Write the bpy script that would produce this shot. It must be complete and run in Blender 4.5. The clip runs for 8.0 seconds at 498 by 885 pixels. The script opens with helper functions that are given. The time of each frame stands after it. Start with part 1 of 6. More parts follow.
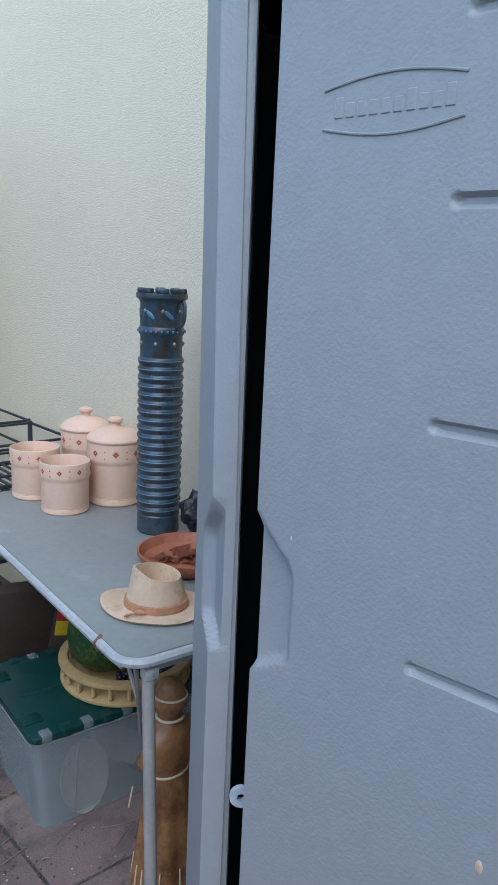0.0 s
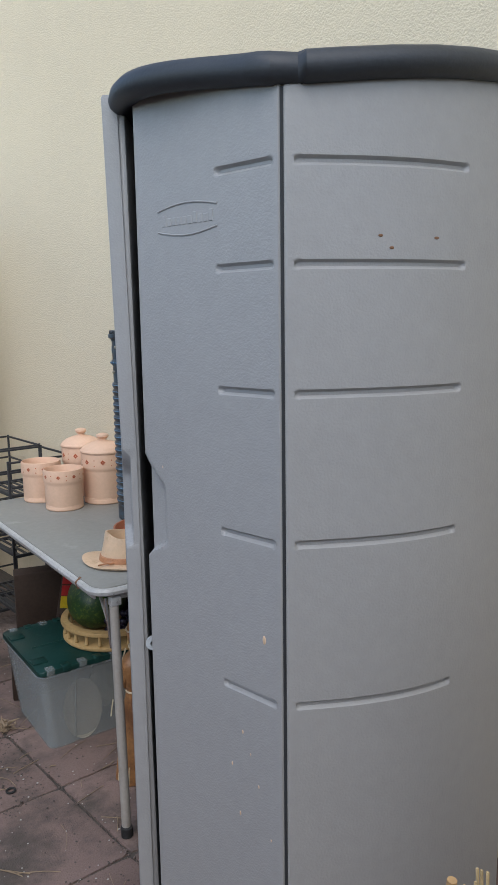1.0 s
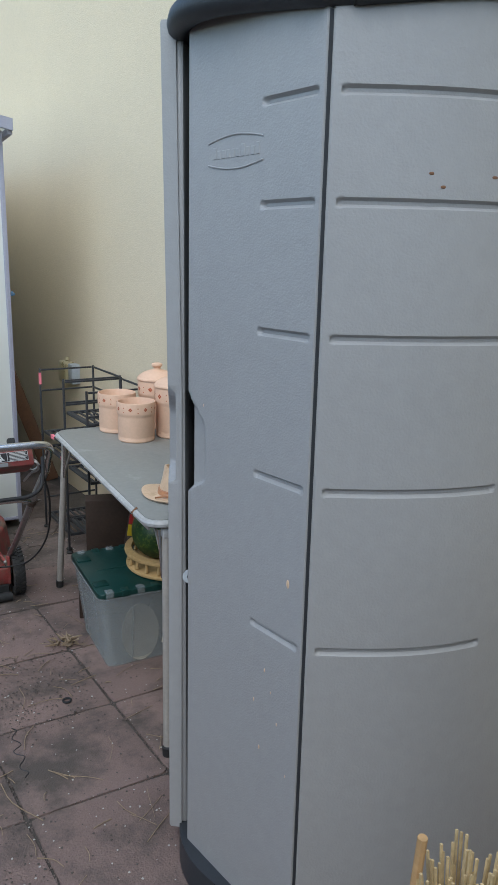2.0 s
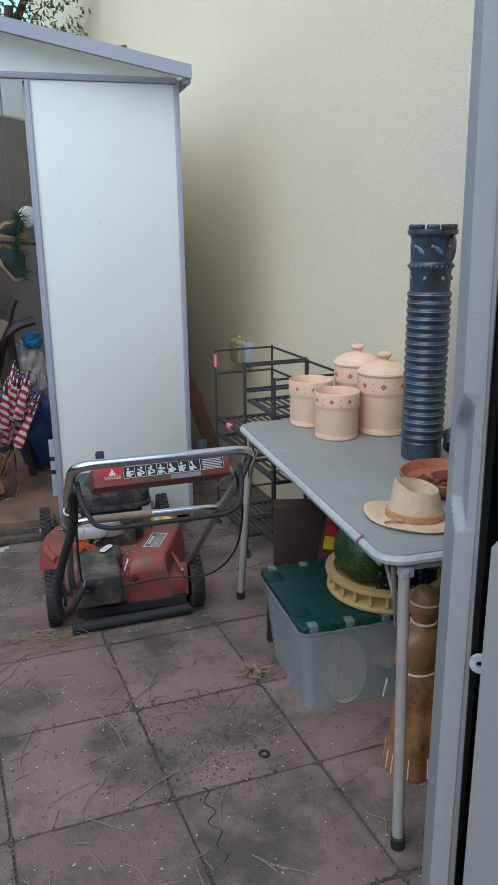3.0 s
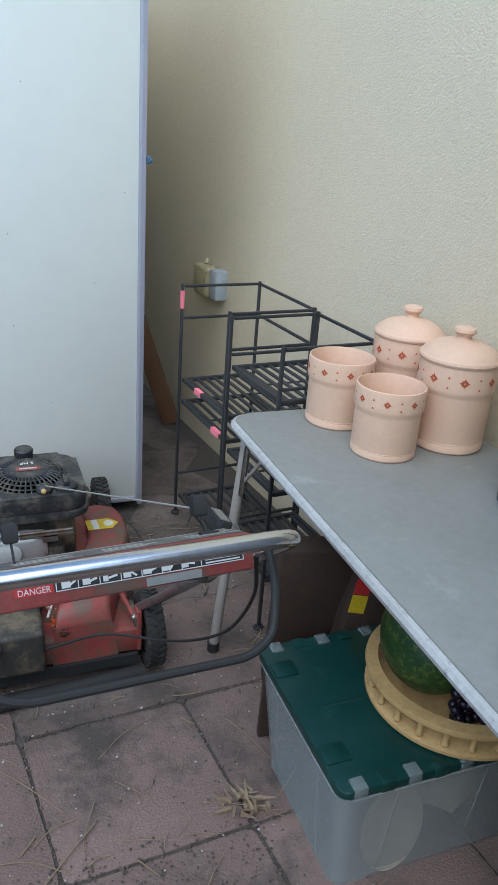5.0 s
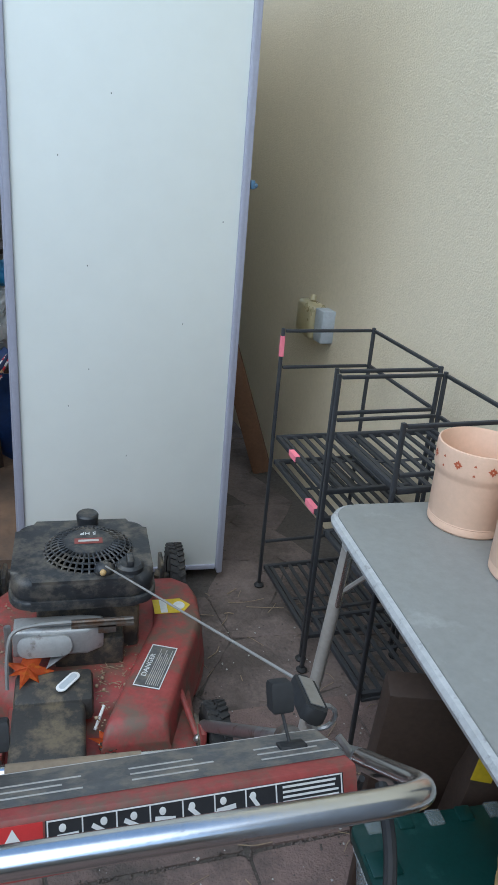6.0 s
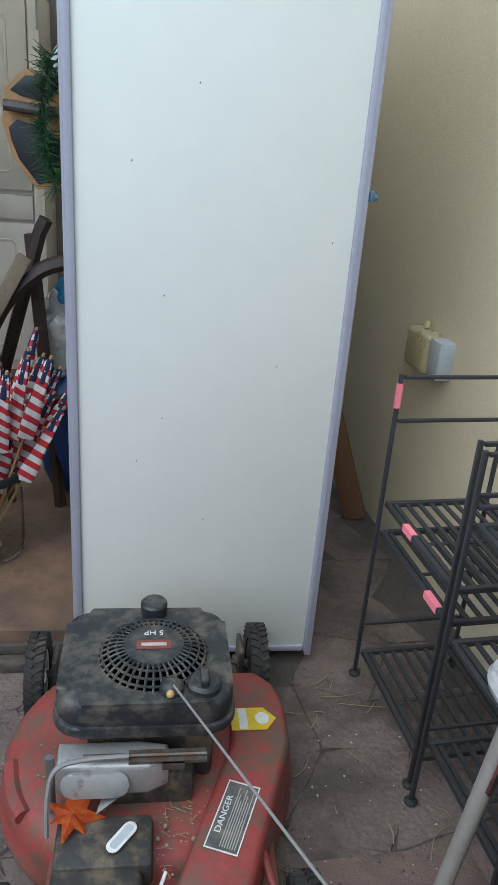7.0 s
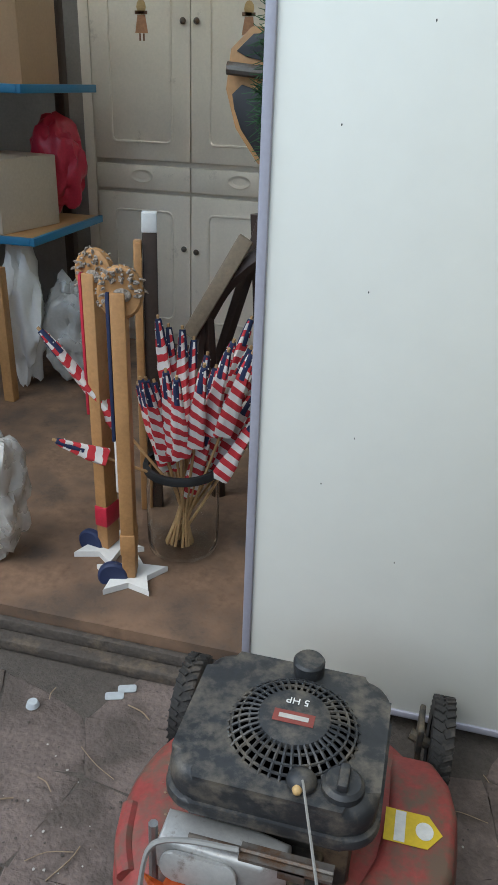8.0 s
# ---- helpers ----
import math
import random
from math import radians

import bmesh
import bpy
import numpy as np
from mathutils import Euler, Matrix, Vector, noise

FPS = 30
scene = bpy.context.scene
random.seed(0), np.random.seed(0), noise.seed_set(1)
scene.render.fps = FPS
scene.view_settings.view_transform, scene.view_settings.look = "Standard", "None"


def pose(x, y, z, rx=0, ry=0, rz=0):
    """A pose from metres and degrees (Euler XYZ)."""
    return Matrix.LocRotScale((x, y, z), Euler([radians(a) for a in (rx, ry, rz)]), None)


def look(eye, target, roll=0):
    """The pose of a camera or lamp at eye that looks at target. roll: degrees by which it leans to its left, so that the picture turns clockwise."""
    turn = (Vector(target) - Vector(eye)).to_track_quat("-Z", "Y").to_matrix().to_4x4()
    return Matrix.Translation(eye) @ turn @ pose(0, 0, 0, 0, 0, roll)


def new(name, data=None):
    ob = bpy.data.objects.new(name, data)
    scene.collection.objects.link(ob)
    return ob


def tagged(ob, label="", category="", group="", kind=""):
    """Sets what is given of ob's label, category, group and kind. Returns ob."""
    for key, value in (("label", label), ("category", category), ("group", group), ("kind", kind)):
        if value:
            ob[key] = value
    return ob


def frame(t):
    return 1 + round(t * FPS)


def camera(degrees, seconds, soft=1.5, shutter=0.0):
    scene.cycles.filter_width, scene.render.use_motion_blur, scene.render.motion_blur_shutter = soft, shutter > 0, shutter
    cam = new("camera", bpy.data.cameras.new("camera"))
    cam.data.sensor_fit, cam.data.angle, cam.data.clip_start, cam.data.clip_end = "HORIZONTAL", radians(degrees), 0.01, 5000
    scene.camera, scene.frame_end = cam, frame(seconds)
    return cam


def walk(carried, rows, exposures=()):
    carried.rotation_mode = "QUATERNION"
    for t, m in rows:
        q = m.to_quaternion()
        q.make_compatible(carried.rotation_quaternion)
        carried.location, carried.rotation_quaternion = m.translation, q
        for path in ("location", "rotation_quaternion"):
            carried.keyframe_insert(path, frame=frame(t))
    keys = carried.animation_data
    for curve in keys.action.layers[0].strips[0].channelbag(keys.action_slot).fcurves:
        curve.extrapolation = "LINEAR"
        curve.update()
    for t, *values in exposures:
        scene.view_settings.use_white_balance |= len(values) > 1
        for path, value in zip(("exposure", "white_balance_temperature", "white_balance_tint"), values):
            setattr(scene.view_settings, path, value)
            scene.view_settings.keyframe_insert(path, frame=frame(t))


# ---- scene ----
cam = camera(36.8, 8.0)
# seconds, stops, white balance
EXPO = [(0, 0.10, 5450, 3), (0.5, 0.05, 6100, 5), (1, 0.03, 6600, 7), (1.2, 0.03, 6650, 7), (2.5, 0.03, 6000, 0), (3.5, 0.10, 6080, 2), (4, 0.17, 5800, -1), (5.5, 0.17, 5850, 1), (6, 0.11, 5800, 0), (6.5, 0.25, 6000, 1), (7, 0.19, 6120, 1), (8, 0.24, 6380, 1)]
PATH = [
    (0, (3.318, 2.032, 1.447), (4.487, 3.594, 1.009), 2.6),
    (0.5, (3.279, 1.697, 1.504), (4.415, 3.297, 1.121), 0.1),
    (1, (3.179, 1.364, 1.436), (4.293, 2.992, 1.108), -0.8),
    (1.2, (3.184, 1.261, 1.448), (4.293, 2.893, 1.122), -1.3),
    (2.3, (3.305, 1.403, 1.417), (4.039, 3.183, 0.874), 2.5),
    (2.5, (3.303, 1.513, 1.391), (3.976, 3.305, 0.813), 2.9),
    (2.6, (3.267, 1.596, 1.385), (3.953, 3.375, 0.782), 2.9),
    (3, (3.249, 1.86, 1.404), (3.768, 3.709, 0.846), -0.7),
    (3.5, (3.241, 2.065, 1.389), (3.767, 3.914, 0.835), -1.8),
    (4, (3.339, 2.357, 1.383), (3.857, 4.165, 0.701), -2.0),
    (4.2, (3.368, 2.433, 1.372), (3.891, 4.218, 0.638), -1.0),
    (5.3, (3.335, 2.958, 1.374), (4.054, 4.646, 0.579), 5.1),
    (5.5, (3.393, 3.019, 1.373), (4.069, 4.73, 0.589), 4.9),
    (6, (3.454, 3.208, 1.362), (3.906, 4.999, 0.595), 4.8),
    (6.5, (3.47, 3.413, 1.357), (3.766, 5.228, 0.569), 4.4),
    (7, (3.467, 3.638, 1.366), (3.729, 5.454, 0.57), 4.4),
    (7.5, (3.521, 3.807, 1.351), (3.439, 5.625, 0.521), 3.8),
    (8, (3.607, 3.936, 1.331), (3.178, 5.683, 0.459), 2.1),
]
walk(cam, [(t, look(eye, target, roll)) for t, eye, target, roll in PATH], EXPO)

# ---- light ----
world = bpy.data.worlds.new("world")
world.use_nodes = True
scene.world = world
SUN_EL, SUN_AZ = 52.0, 222.0        # degrees; azimuth clockwise from +y
sky = world.node_tree.nodes.new("ShaderNodeTexSky")
sky.sky_type = "NISHITA"
sky.sun_disc = False
sky.sun_elevation, sky.sun_rotation = radians(SUN_EL), radians(SUN_AZ)
sky.air_density, sky.dust_density = 1.0, 1.0
world.node_tree.links.new(sky.outputs[0], world.node_tree.nodes["Background"].inputs[0])
world.node_tree.nodes["Background"].inputs[1].default_value = 0.30
sun = new("sun", bpy.data.lights.new("sun", "SUN"))
sun.data.energy, sun.data.angle, sun.data.color = 1.5, radians(70), (1.0, 0.96, 0.90)
sd = Vector((math.sin(radians(SUN_AZ)) * math.cos(radians(SUN_EL)), math.cos(radians(SUN_AZ)) * math.cos(radians(SUN_EL)), math.sin(radians(SUN_EL))))
sun.matrix_world = look(sd * 20, (0, 0, 0))
scene.view_settings.exposure = 0.0


# ---- materials ----
def mk(name, base, rough=0.6, metal=0.0, var=0.15, scale=6.0, fine=90.0, bump=0.15, bscale=160.0, dist=0.002,
       stain=None, stain_at=0.6, stain_scale=3.0, rnd=0.0, trans=0.0, alpha=1.0, coat=0.0, sheen=0.0):
    """A surface with colour variation at two scales, an optional stain colour and a fine relief, in world metres."""
    m = bpy.data.materials.new(name)
    m.use_nodes = True
    nt, b = m.node_tree, m.node_tree.nodes["Principled BSDF"]
    N = lambda kind, **kw: _node(nt, kind, kw)
    geo = N("ShaderNodeNewGeometry")
    n1 = N("ShaderNodeTexNoise", Scale=scale, Detail=4.0, Roughness=0.6)
    n2 = N("ShaderNodeTexNoise", Scale=fine, Detail=3.0, Roughness=0.6)
    n3 = N("ShaderNodeTexNoise", Scale=bscale, Detail=2.0, Roughness=0.5)
    for n in (n1, n2, n3):
        nt.links.new(geo.outputs["Position"], n.inputs["Vector"])
    add = N("ShaderNodeMath")
    add.operation = "ADD"
    nt.links.new(n1.outputs[0], add.inputs[0])
    nt.links.new(n2.outputs[0], add.inputs[1])
    ramp = N("ShaderNodeMapRange")
    for k, v in (("From Min", 0.6), ("From Max", 1.4), ("To Min", 1 - var), ("To Max", 1 + var)):
        ramp.inputs[k].default_value = v
    nt.links.new(add.outputs[0], ramp.inputs["Value"])
    value = ramp.outputs[0]
    if rnd:
        info = N("ShaderNodeObjectInfo")
        mr = N("ShaderNodeMapRange")
        mr.inputs["To Min"].default_value, mr.inputs["To Max"].default_value = 1 - rnd, 1 + rnd
        nt.links.new(info.outputs["Random"], mr.inputs["Value"])
        mul = N("ShaderNodeMath")
        mul.operation = "MULTIPLY"
        nt.links.new(value, mul.inputs[0])
        nt.links.new(mr.outputs[0], mul.inputs[1])
        value = mul.outputs[0]
    hsv = N("ShaderNodeHueSaturation")
    hsv.inputs["Color"].default_value = (*base, 1)
    nt.links.new(value, hsv.inputs["Value"])
    colour = hsv.outputs[0]
    if stain:
        ns = N("ShaderNodeTexNoise", Scale=stain_scale, Detail=6.0, Roughness=0.7)
        nt.links.new(geo.outputs["Position"], ns.inputs["Vector"])
        sr = N("ShaderNodeMapRange")
        sr.inputs["From Min"].default_value, sr.inputs["From Max"].default_value = stain_at - 0.06, stain_at + 0.1
        nt.links.new(ns.outputs[0], sr.inputs["Value"])
        mix = N("ShaderNodeMix")
        mix.data_type = "RGBA"
        mix.inputs["B"].default_value = (0, 0, 0, 1)
        nt.links.new(sr.outputs[0], mix.inputs["Factor"])
        nt.links.new(colour, mix.inputs[6])
        mix.inputs[7].default_value = (*stain, 1)
        colour = mix.outputs[2]
    nt.links.new(colour, b.inputs["Base Color"])
    rr = N("ShaderNodeMapRange")
    for k, v in (("From Min", 0.3), ("From Max", 0.7), ("To Min", max(0.02, rough - 0.08)), ("To Max", min(1.0, rough + 0.08))):
        rr.inputs[k].default_value = v
    nt.links.new(n1.outputs[0], rr.inputs["Value"])
    nt.links.new(rr.outputs[0], b.inputs["Roughness"])
    b.inputs["Metallic"].default_value = metal
    b.inputs["Transmission Weight"].default_value = trans
    b.inputs["Alpha"].default_value = alpha
    b.inputs["Coat Weight"].default_value = coat
    if bump:
        bp = N("ShaderNodeBump")
        bp.inputs["Strength"].default_value, bp.inputs["Distance"].default_value = bump, dist
        nt.links.new(n3.outputs[0], bp.inputs["Height"])
        nt.links.new(bp.outputs[0], b.inputs["Normal"])
    return m


def _node(nt, kind, kw):
    n = nt.nodes.new(kind)
    for k, v in kw.items():
        n.inputs[k].default_value = v
    return n


def striped(name, a, b_, pitch, axis="Z"):
    """Cloth in two colours, striped along an axis of the object."""
    m = mk(name, a, 0.85, bump=0.3, bscale=400)
    nt = m.node_tree
    tc, sep = nt.nodes.new("ShaderNodeTexCoord"), nt.nodes.new("ShaderNodeSeparateXYZ")
    nt.links.new(tc.outputs["Object"], sep.inputs[0])
    md, gt, mx = nt.nodes.new("ShaderNodeMath"), nt.nodes.new("ShaderNodeMath"), nt.nodes.new("ShaderNodeMix")
    sl = nt.nodes.new("ShaderNodeMath")
    sl.operation = "MULTIPLY_ADD"
    sl.inputs[1].default_value = 0.6
    nt.links.new(sep.outputs["X"], sl.inputs[0])
    nt.links.new(sep.outputs[axis], sl.inputs[2])
    md.operation, md.inputs[1].default_value = "FLOORED_MODULO", pitch
    gt.operation, gt.inputs[1].default_value = "GREATER_THAN", pitch / 2
    mx.data_type = "RGBA"
    nt.links.new(sl.outputs[0], md.inputs[0])
    nt.links.new(md.outputs[0], gt.inputs[0])
    nt.links.new(gt.outputs[0], mx.inputs["Factor"])
    mx.inputs[6].default_value, mx.inputs[7].default_value = (*a, 1), (*b_, 1)
    nt.links.new(mx.outputs[2], nt.nodes["Principled BSDF"].inputs["Base Color"])
    return m


M = {}
M["stucco"] = mk("stucco", (0.655, 0.562, 0.405), 0.9, var=0.07, scale=1.2, fine=60, bump=0.5, bscale=165, dist=0.006)
M["plastic"] = mk("grey_plastic", (0.31, 0.308, 0.304), 0.5, var=0.06, scale=2, fine=40, bump=0.35, bscale=230, dist=0.002)
# dark roof and tray plastic, also used where shade is put in as colour
M["plastic_dark_and_shade"] = mk("dark_plastic_and_shade", (0.028, 0.032, 0.038), 0.5, var=0.2, scale=3, bump=0.2, bscale=200)
M["panel"] = mk("white_panel", (0.70, 0.71, 0.655), 0.5, var=0.03, scale=1.5, fine=15, bump=0.05, bscale=30)
M["trim"] = mk("grey_trim", (0.34, 0.34, 0.40), 0.5, var=0.08, scale=4)
# inner sheets, their colour lowered for the shade under the roof
M["shed_in"] = mk("shaded_inner_metal", (0.24, 0.21, 0.185), 0.7, var=0.15)
M["vinyl"] = mk("grey_vinyl", (0.235, 0.235, 0.215), 0.55, var=0.12, scale=5, fine=60, bump=0.1, bscale=300, stain=(0.33, 0.33, 0.31), stain_at=0.66, stain_scale=7)
M["rim"] = mk("worn_rim", (0.42, 0.42, 0.41), 0.45, var=0.2, scale=9, stain=(0.16, 0.15, 0.14), stain_at=0.63, stain_scale=40)
M["legpaint"] = mk("leg_paint", (0.31, 0.285, 0.255), 0.45, var=0.15)
M["rubber"] = mk("black_rubber", (0.018, 0.018, 0.018), 0.75, var=0.3)
M["tyre"] = mk("tyre", (0.022, 0.021, 0.020), 0.8, var=0.3, bump=0.5, bscale=120, stain=(0.09, 0.075, 0.06), stain_at=0.6, stain_scale=14)
M["clay"] = mk("pale_clay", (0.70, 0.465, 0.325), 0.62, var=0.07, scale=8, bump=0.12, bscale=220)
M["motif"] = mk("motif_red", (0.42, 0.09, 0.035), 0.7, var=0.2)
M["glaze_blue"] = mk("blue_glaze", (0.038, 0.060, 0.082), 0.32, var=0.35, scale=12, bump=0.2, bscale=90, stain=(0.040, 0.030, 0.022), stain_at=0.52, stain_scale=25)
M["glaze_line"] = mk("blue_line", (0.085, 0.165, 0.25), 0.35, var=0.35)
M["glaze_dot"] = mk("glaze_dot", (0.22, 0.20, 0.15), 0.4)
M["hat"] = mk("ceramic_hat", (0.60, 0.43, 0.285), 0.35, var=0.12, scale=14, stain=(0.42, 0.27, 0.15), stain_at=0.60, stain_scale=18)
M["hatband"] = mk("hat_band", (0.42, 0.20, 0.10), 0.4, var=0.25, scale=30)
M["terracotta"] = mk("terracotta", (0.33, 0.11, 0.055), 0.6, var=0.25, scale=14, bump=0.4, bscale=90)
M["iron"] = mk("black_iron", (0.015, 0.015, 0.016), 0.5, var=0.3)
M["rack"] = mk("rack_paint", (0.030, 0.031, 0.034), 0.5, var=0.25)
M["pink"] = mk("pink_tape", (0.85, 0.22, 0.28), 0.6, var=0.05)
M["tub"] = mk("clear_plastic", (0.42, 0.46, 0.46), 0.35, var=0.06, alpha=0.36, bump=0.05, bscale=40)
M["tubstuff"] = mk("tub_contents", (0.40, 0.36, 0.28), 0.8, var=0.3)
M["lid"] = mk("green_lid", (0.006, 0.040, 0.034), 0.38, var=0.2, scale=10, stain=(0.03, 0.09, 0.075), stain_at=0.62, stain_scale=12)
M["basket"] = mk("pale_wood", (0.50, 0.33, 0.14), 0.55, var=0.2, scale=20)
M["grape"] = mk("dark_grape", (0.012, 0.008, 0.018), 0.35, var=0.4)
M["statue"] = mk("brown_clay", (0.30, 0.145, 0.055), 0.42, var=0.35, scale=9, stain=(0.13, 0.055, 0.022), stain_at=0.55, stain_scale=8)
M["statue_line"] = mk("statue_line", (0.62, 0.52, 0.36), 0.6)
M["brownwood"] = mk("dark_board", (0.046, 0.028, 0.019), 0.7, var=0.3, scale=12)
M["rustwood"] = mk("rust_board", (0.17, 0.085, 0.045), 0.75, var=0.25, scale=12)
M["red"] = mk("red_paint", (0.26, 0.048, 0.042), 0.55, var=0.28, scale=9, stain=(0.13, 0.085, 0.060), stain_at=0.51, stain_scale=13)
M["alu"] = mk("cast_aluminium", (0.42, 0.42, 0.41), 0.5, 0.55, var=0.15, scale=14, bump=0.25, bscale=150, stain=(0.15, 0.11, 0.08), stain_at=0.63, stain_scale=22)
M["darksteel"] = mk("dark_steel", (0.15, 0.135, 0.12), 0.55, 0.6, var=0.3, scale=20, stain=(0.12, 0.065, 0.035), stain_at=0.55, stain_scale=25)
M["sheet"] = mk("dirty_sheet", (0.085, 0.085, 0.083), 0.65, var=0.35, scale=20, stain=(0.17, 0.15, 0.12), stain_at=0.52, stain_scale=28)
M["sillwood"] = mk("weathered_sill", (0.075, 0.062, 0.052), 0.85, var=0.35, scale=14, bump=0.8, bscale=70, dist=0.006, stain=(0.15, 0.115, 0.08), stain_at=0.6, stain_scale=9)
M["decal_red"] = mk("decal_red", (0.50, 0.03, 0.03), 0.5)
M["badge_red"] = mk("faded_badge_red", (0.20, 0.045, 0.035), 0.5, var=0.25, scale=40)
M["decal_black"] = mk("decal_black", (0.02, 0.02, 0.022), 0.5)
M["decal_white"] = mk("decal_white", (0.66, 0.66, 0.64), 0.5)
M["decal_grey"] = mk("decal_grey", (0.25, 0.25, 0.24), 0.5)
M["decal_yellow"] = mk("decal_yellow", (0.62, 0.44, 0.02), 0.5, var=0.15)
M["engine"] = mk("engine_black", (0.024, 0.026, 0.029), 0.48, var=0.35, scale=9, fine=60, stain=(0.105, 0.092, 0.074), stain_at=0.53, stain_scale=15)
M["dustblack"] = mk("dusty_black", (0.035, 0.033, 0.03), 0.6, var=0.3, stain=(0.14, 0.11, 0.07), stain_at=0.52, stain_scale=16)
M["chrome"] = mk("chrome", (0.62, 0.61, 0.60), 0.20, 1.0, var=0.08, bump=0.03, stain=(0.30, 0.24, 0.18), stain_at=0.68, stain_scale=30)
M["steel"] = mk("dull_steel", (0.40, 0.40, 0.40), 0.38, 0.9, var=0.15, stain=(0.16, 0.11, 0.07), stain_at=0.62, stain_scale=20)
M["galv"] = mk("galvanised", (0.56, 0.55, 0.52), 0.32, 1.0, var=0.15, scale=10, bump=0.1, bscale=20, stain=(0.30, 0.24, 0.17), stain_at=0.6, stain_scale=8)
M["cord"] = mk("cord", (0.27, 0.26, 0.24), 0.9, var=0.1)
M["leaf_orange"] = mk("orange_leaf", (0.55, 0.085, 0.012), 0.7, var=0.2, stain=(0.62, 0.20, 0.02), stain_at=0.57, stain_scale=50)
M["cone"] = mk("pine_cone", (0.05, 0.03, 0.02), 0.8)
M["needle"] = mk("dry_needle", (0.27, 0.20, 0.13), 0.85, var=0.3, scale=40)
M["straw"] = mk("straw", (0.50, 0.37, 0.19), 0.8, var=0.3, scale=40)
M["paver"] = mk("red_paver", (0.196, 0.136, 0.118), 0.88, var=0.22, scale=4, fine=160, bump=0.8, bscale=190, dist=0.004, rnd=0.10, stain=(0.082, 0.066, 0.056), stain_at=0.53, stain_scale=3.2)
M["old_paver"] = mk("old_paver", (0.150, 0.116, 0.102), 0.92, var=0.32, scale=7, fine=90, bump=0.9, bscale=80, dist=0.006, rnd=0.06, stain=(0.085, 0.068, 0.058), stain_at=0.52, stain_scale=5)
M["soil"] = mk("joint_soil", (0.078, 0.066, 0.056), 0.95, var=0.35, scale=12, bump=0.9, bscale=120, dist=0.004)
M["ply"] = mk("plywood", (0.185, 0.112, 0.07), 0.8, var=0.4, scale=6, fine=40, bump=0.5, bscale=50, dist=0.003, stain=(0.095, 0.066, 0.048), stain_at=0.53, stain_scale=5)
M["cream"] = mk("cream_paint", (0.70, 0.61, 0.50), 0.5, var=0.07, scale=5, stain=(0.36, 0.28, 0.22), stain_at=0.68, stain_scale=7)
M["card"] = mk("cardboard", (0.40, 0.26, 0.155), 0.85, var=0.1)
M["cardpale"] = mk("pale_cardboard", (0.50, 0.41, 0.31), 0.85, var=0.1)
M["blue"] = mk("blue_paint", (0.02, 0.16, 0.30), 0.5, var=0.1)
M["deepblue"] = mk("blue_plastic", (0.012, 0.045, 0.16), 0.5, var=0.3)
M["navy"] = mk("navy", (0.015, 0.025, 0.075), 0.7)
M["redcloth"] = mk("red_plastic", (0.45, 0.02, 0.045), 0.35, var=0.2)
M["bag"] = mk("clear_bag", (0.62, 0.60, 0.56), 0.25, var=0.1, trans=0.5, bump=0.6, bscale=25, dist=0.01)
M["white"] = mk("white_paint", (0.74, 0.73, 0.70), 0.6, var=0.06)
M["wood"] = mk("pine_wood", (0.42, 0.22, 0.085), 0.6, var=0.2, scale=9)
M["fur"] = mk("grey_fur", (0.33, 0.28, 0.23), 0.95, var=0.3, scale=40, bump=1.0, bscale=120, dist=0.01)
M["chairwood"] = mk("dark_chair_wood", (0.045, 0.025, 0.018), 0.5, var=0.3)
M["stick"] = mk("stick", (0.44, 0.27, 0.12), 0.7, var=0.2)
M["flag"] = striped("flag_stripes", (0.52, 0.03, 0.04), (0.72, 0.68, 0.64), 0.040)
M["green"] = mk("garland_green", (0.03, 0.085, 0.03), 0.7, var=0.4)
M["offwood"] = mk("worn_slat", (0.22, 0.17, 0.115), 0.8, var=0.25, scale=14)
M["fence"] = mk("fence_board", (0.33, 0.28, 0.22), 0.8, var=0.2)
M["yellowed"] = mk("yellowed_plastic", (0.55, 0.47, 0.27), 0.3, var=0.1, trans=0.3)
M["boxgrey"] = mk("box_grey", (0.42, 0.45, 0.47), 0.5)
M["leaf"] = mk("leaf", (0.05, 0.10, 0.02), 0.6, var=0.4)
# translucency added to the roof so that daylight reaches the shed's inside
M["added_skylight"] = mk("translucent_sheet", (0.85, 0.85, 0.80), 0.95, var=0.03, trans=0.75, bump=0)
M["chip"] = mk("chip", (0.40, 0.38, 0.35), 0.8, var=0.2)

g = bpy.data.materials.new("jar_glass")
g.use_nodes = True
gb = g.node_tree.nodes["Principled BSDF"]
gb.inputs["Base Color"].default_value = (0.97, 0.98, 0.97, 1)
gb.inputs["Roughness"].default_value = 0.0
gb.inputs["Transmission Weight"].default_value = 1.0
gb.inputs["IOR"].default_value = 1.12
M["glass"] = g

# watermelon: dark and light green, mottled along the length
wm = mk("melon_skin", (0.018, 0.055, 0.014), 0.4, var=0.3, scale=30, stain=(0.12, 0.17, 0.025), stain_at=0.57, stain_scale=70, bump=0.1)
M["melon"] = wm


# ---- builders ----
def bm_box(x0, y0, z0, x1, y1, z1, bevel=0.0, seg=2):
    bm = bmesh.new()
    bmesh.ops.create_cube(bm, size=1)
    for v in bm.verts:
        v.co = ((x0 + x1) / 2 + v.co.x * (x1 - x0), (y0 + y1) / 2 + v.co.y * (y1 - y0), (z0 + z1) / 2 + v.co.z * (z1 - z0))
    if bevel:
        bmesh.ops.bevel(bm, geom=bm.edges[:], offset=bevel, segments=seg, affect="EDGES", profile=0.5)
    return bm


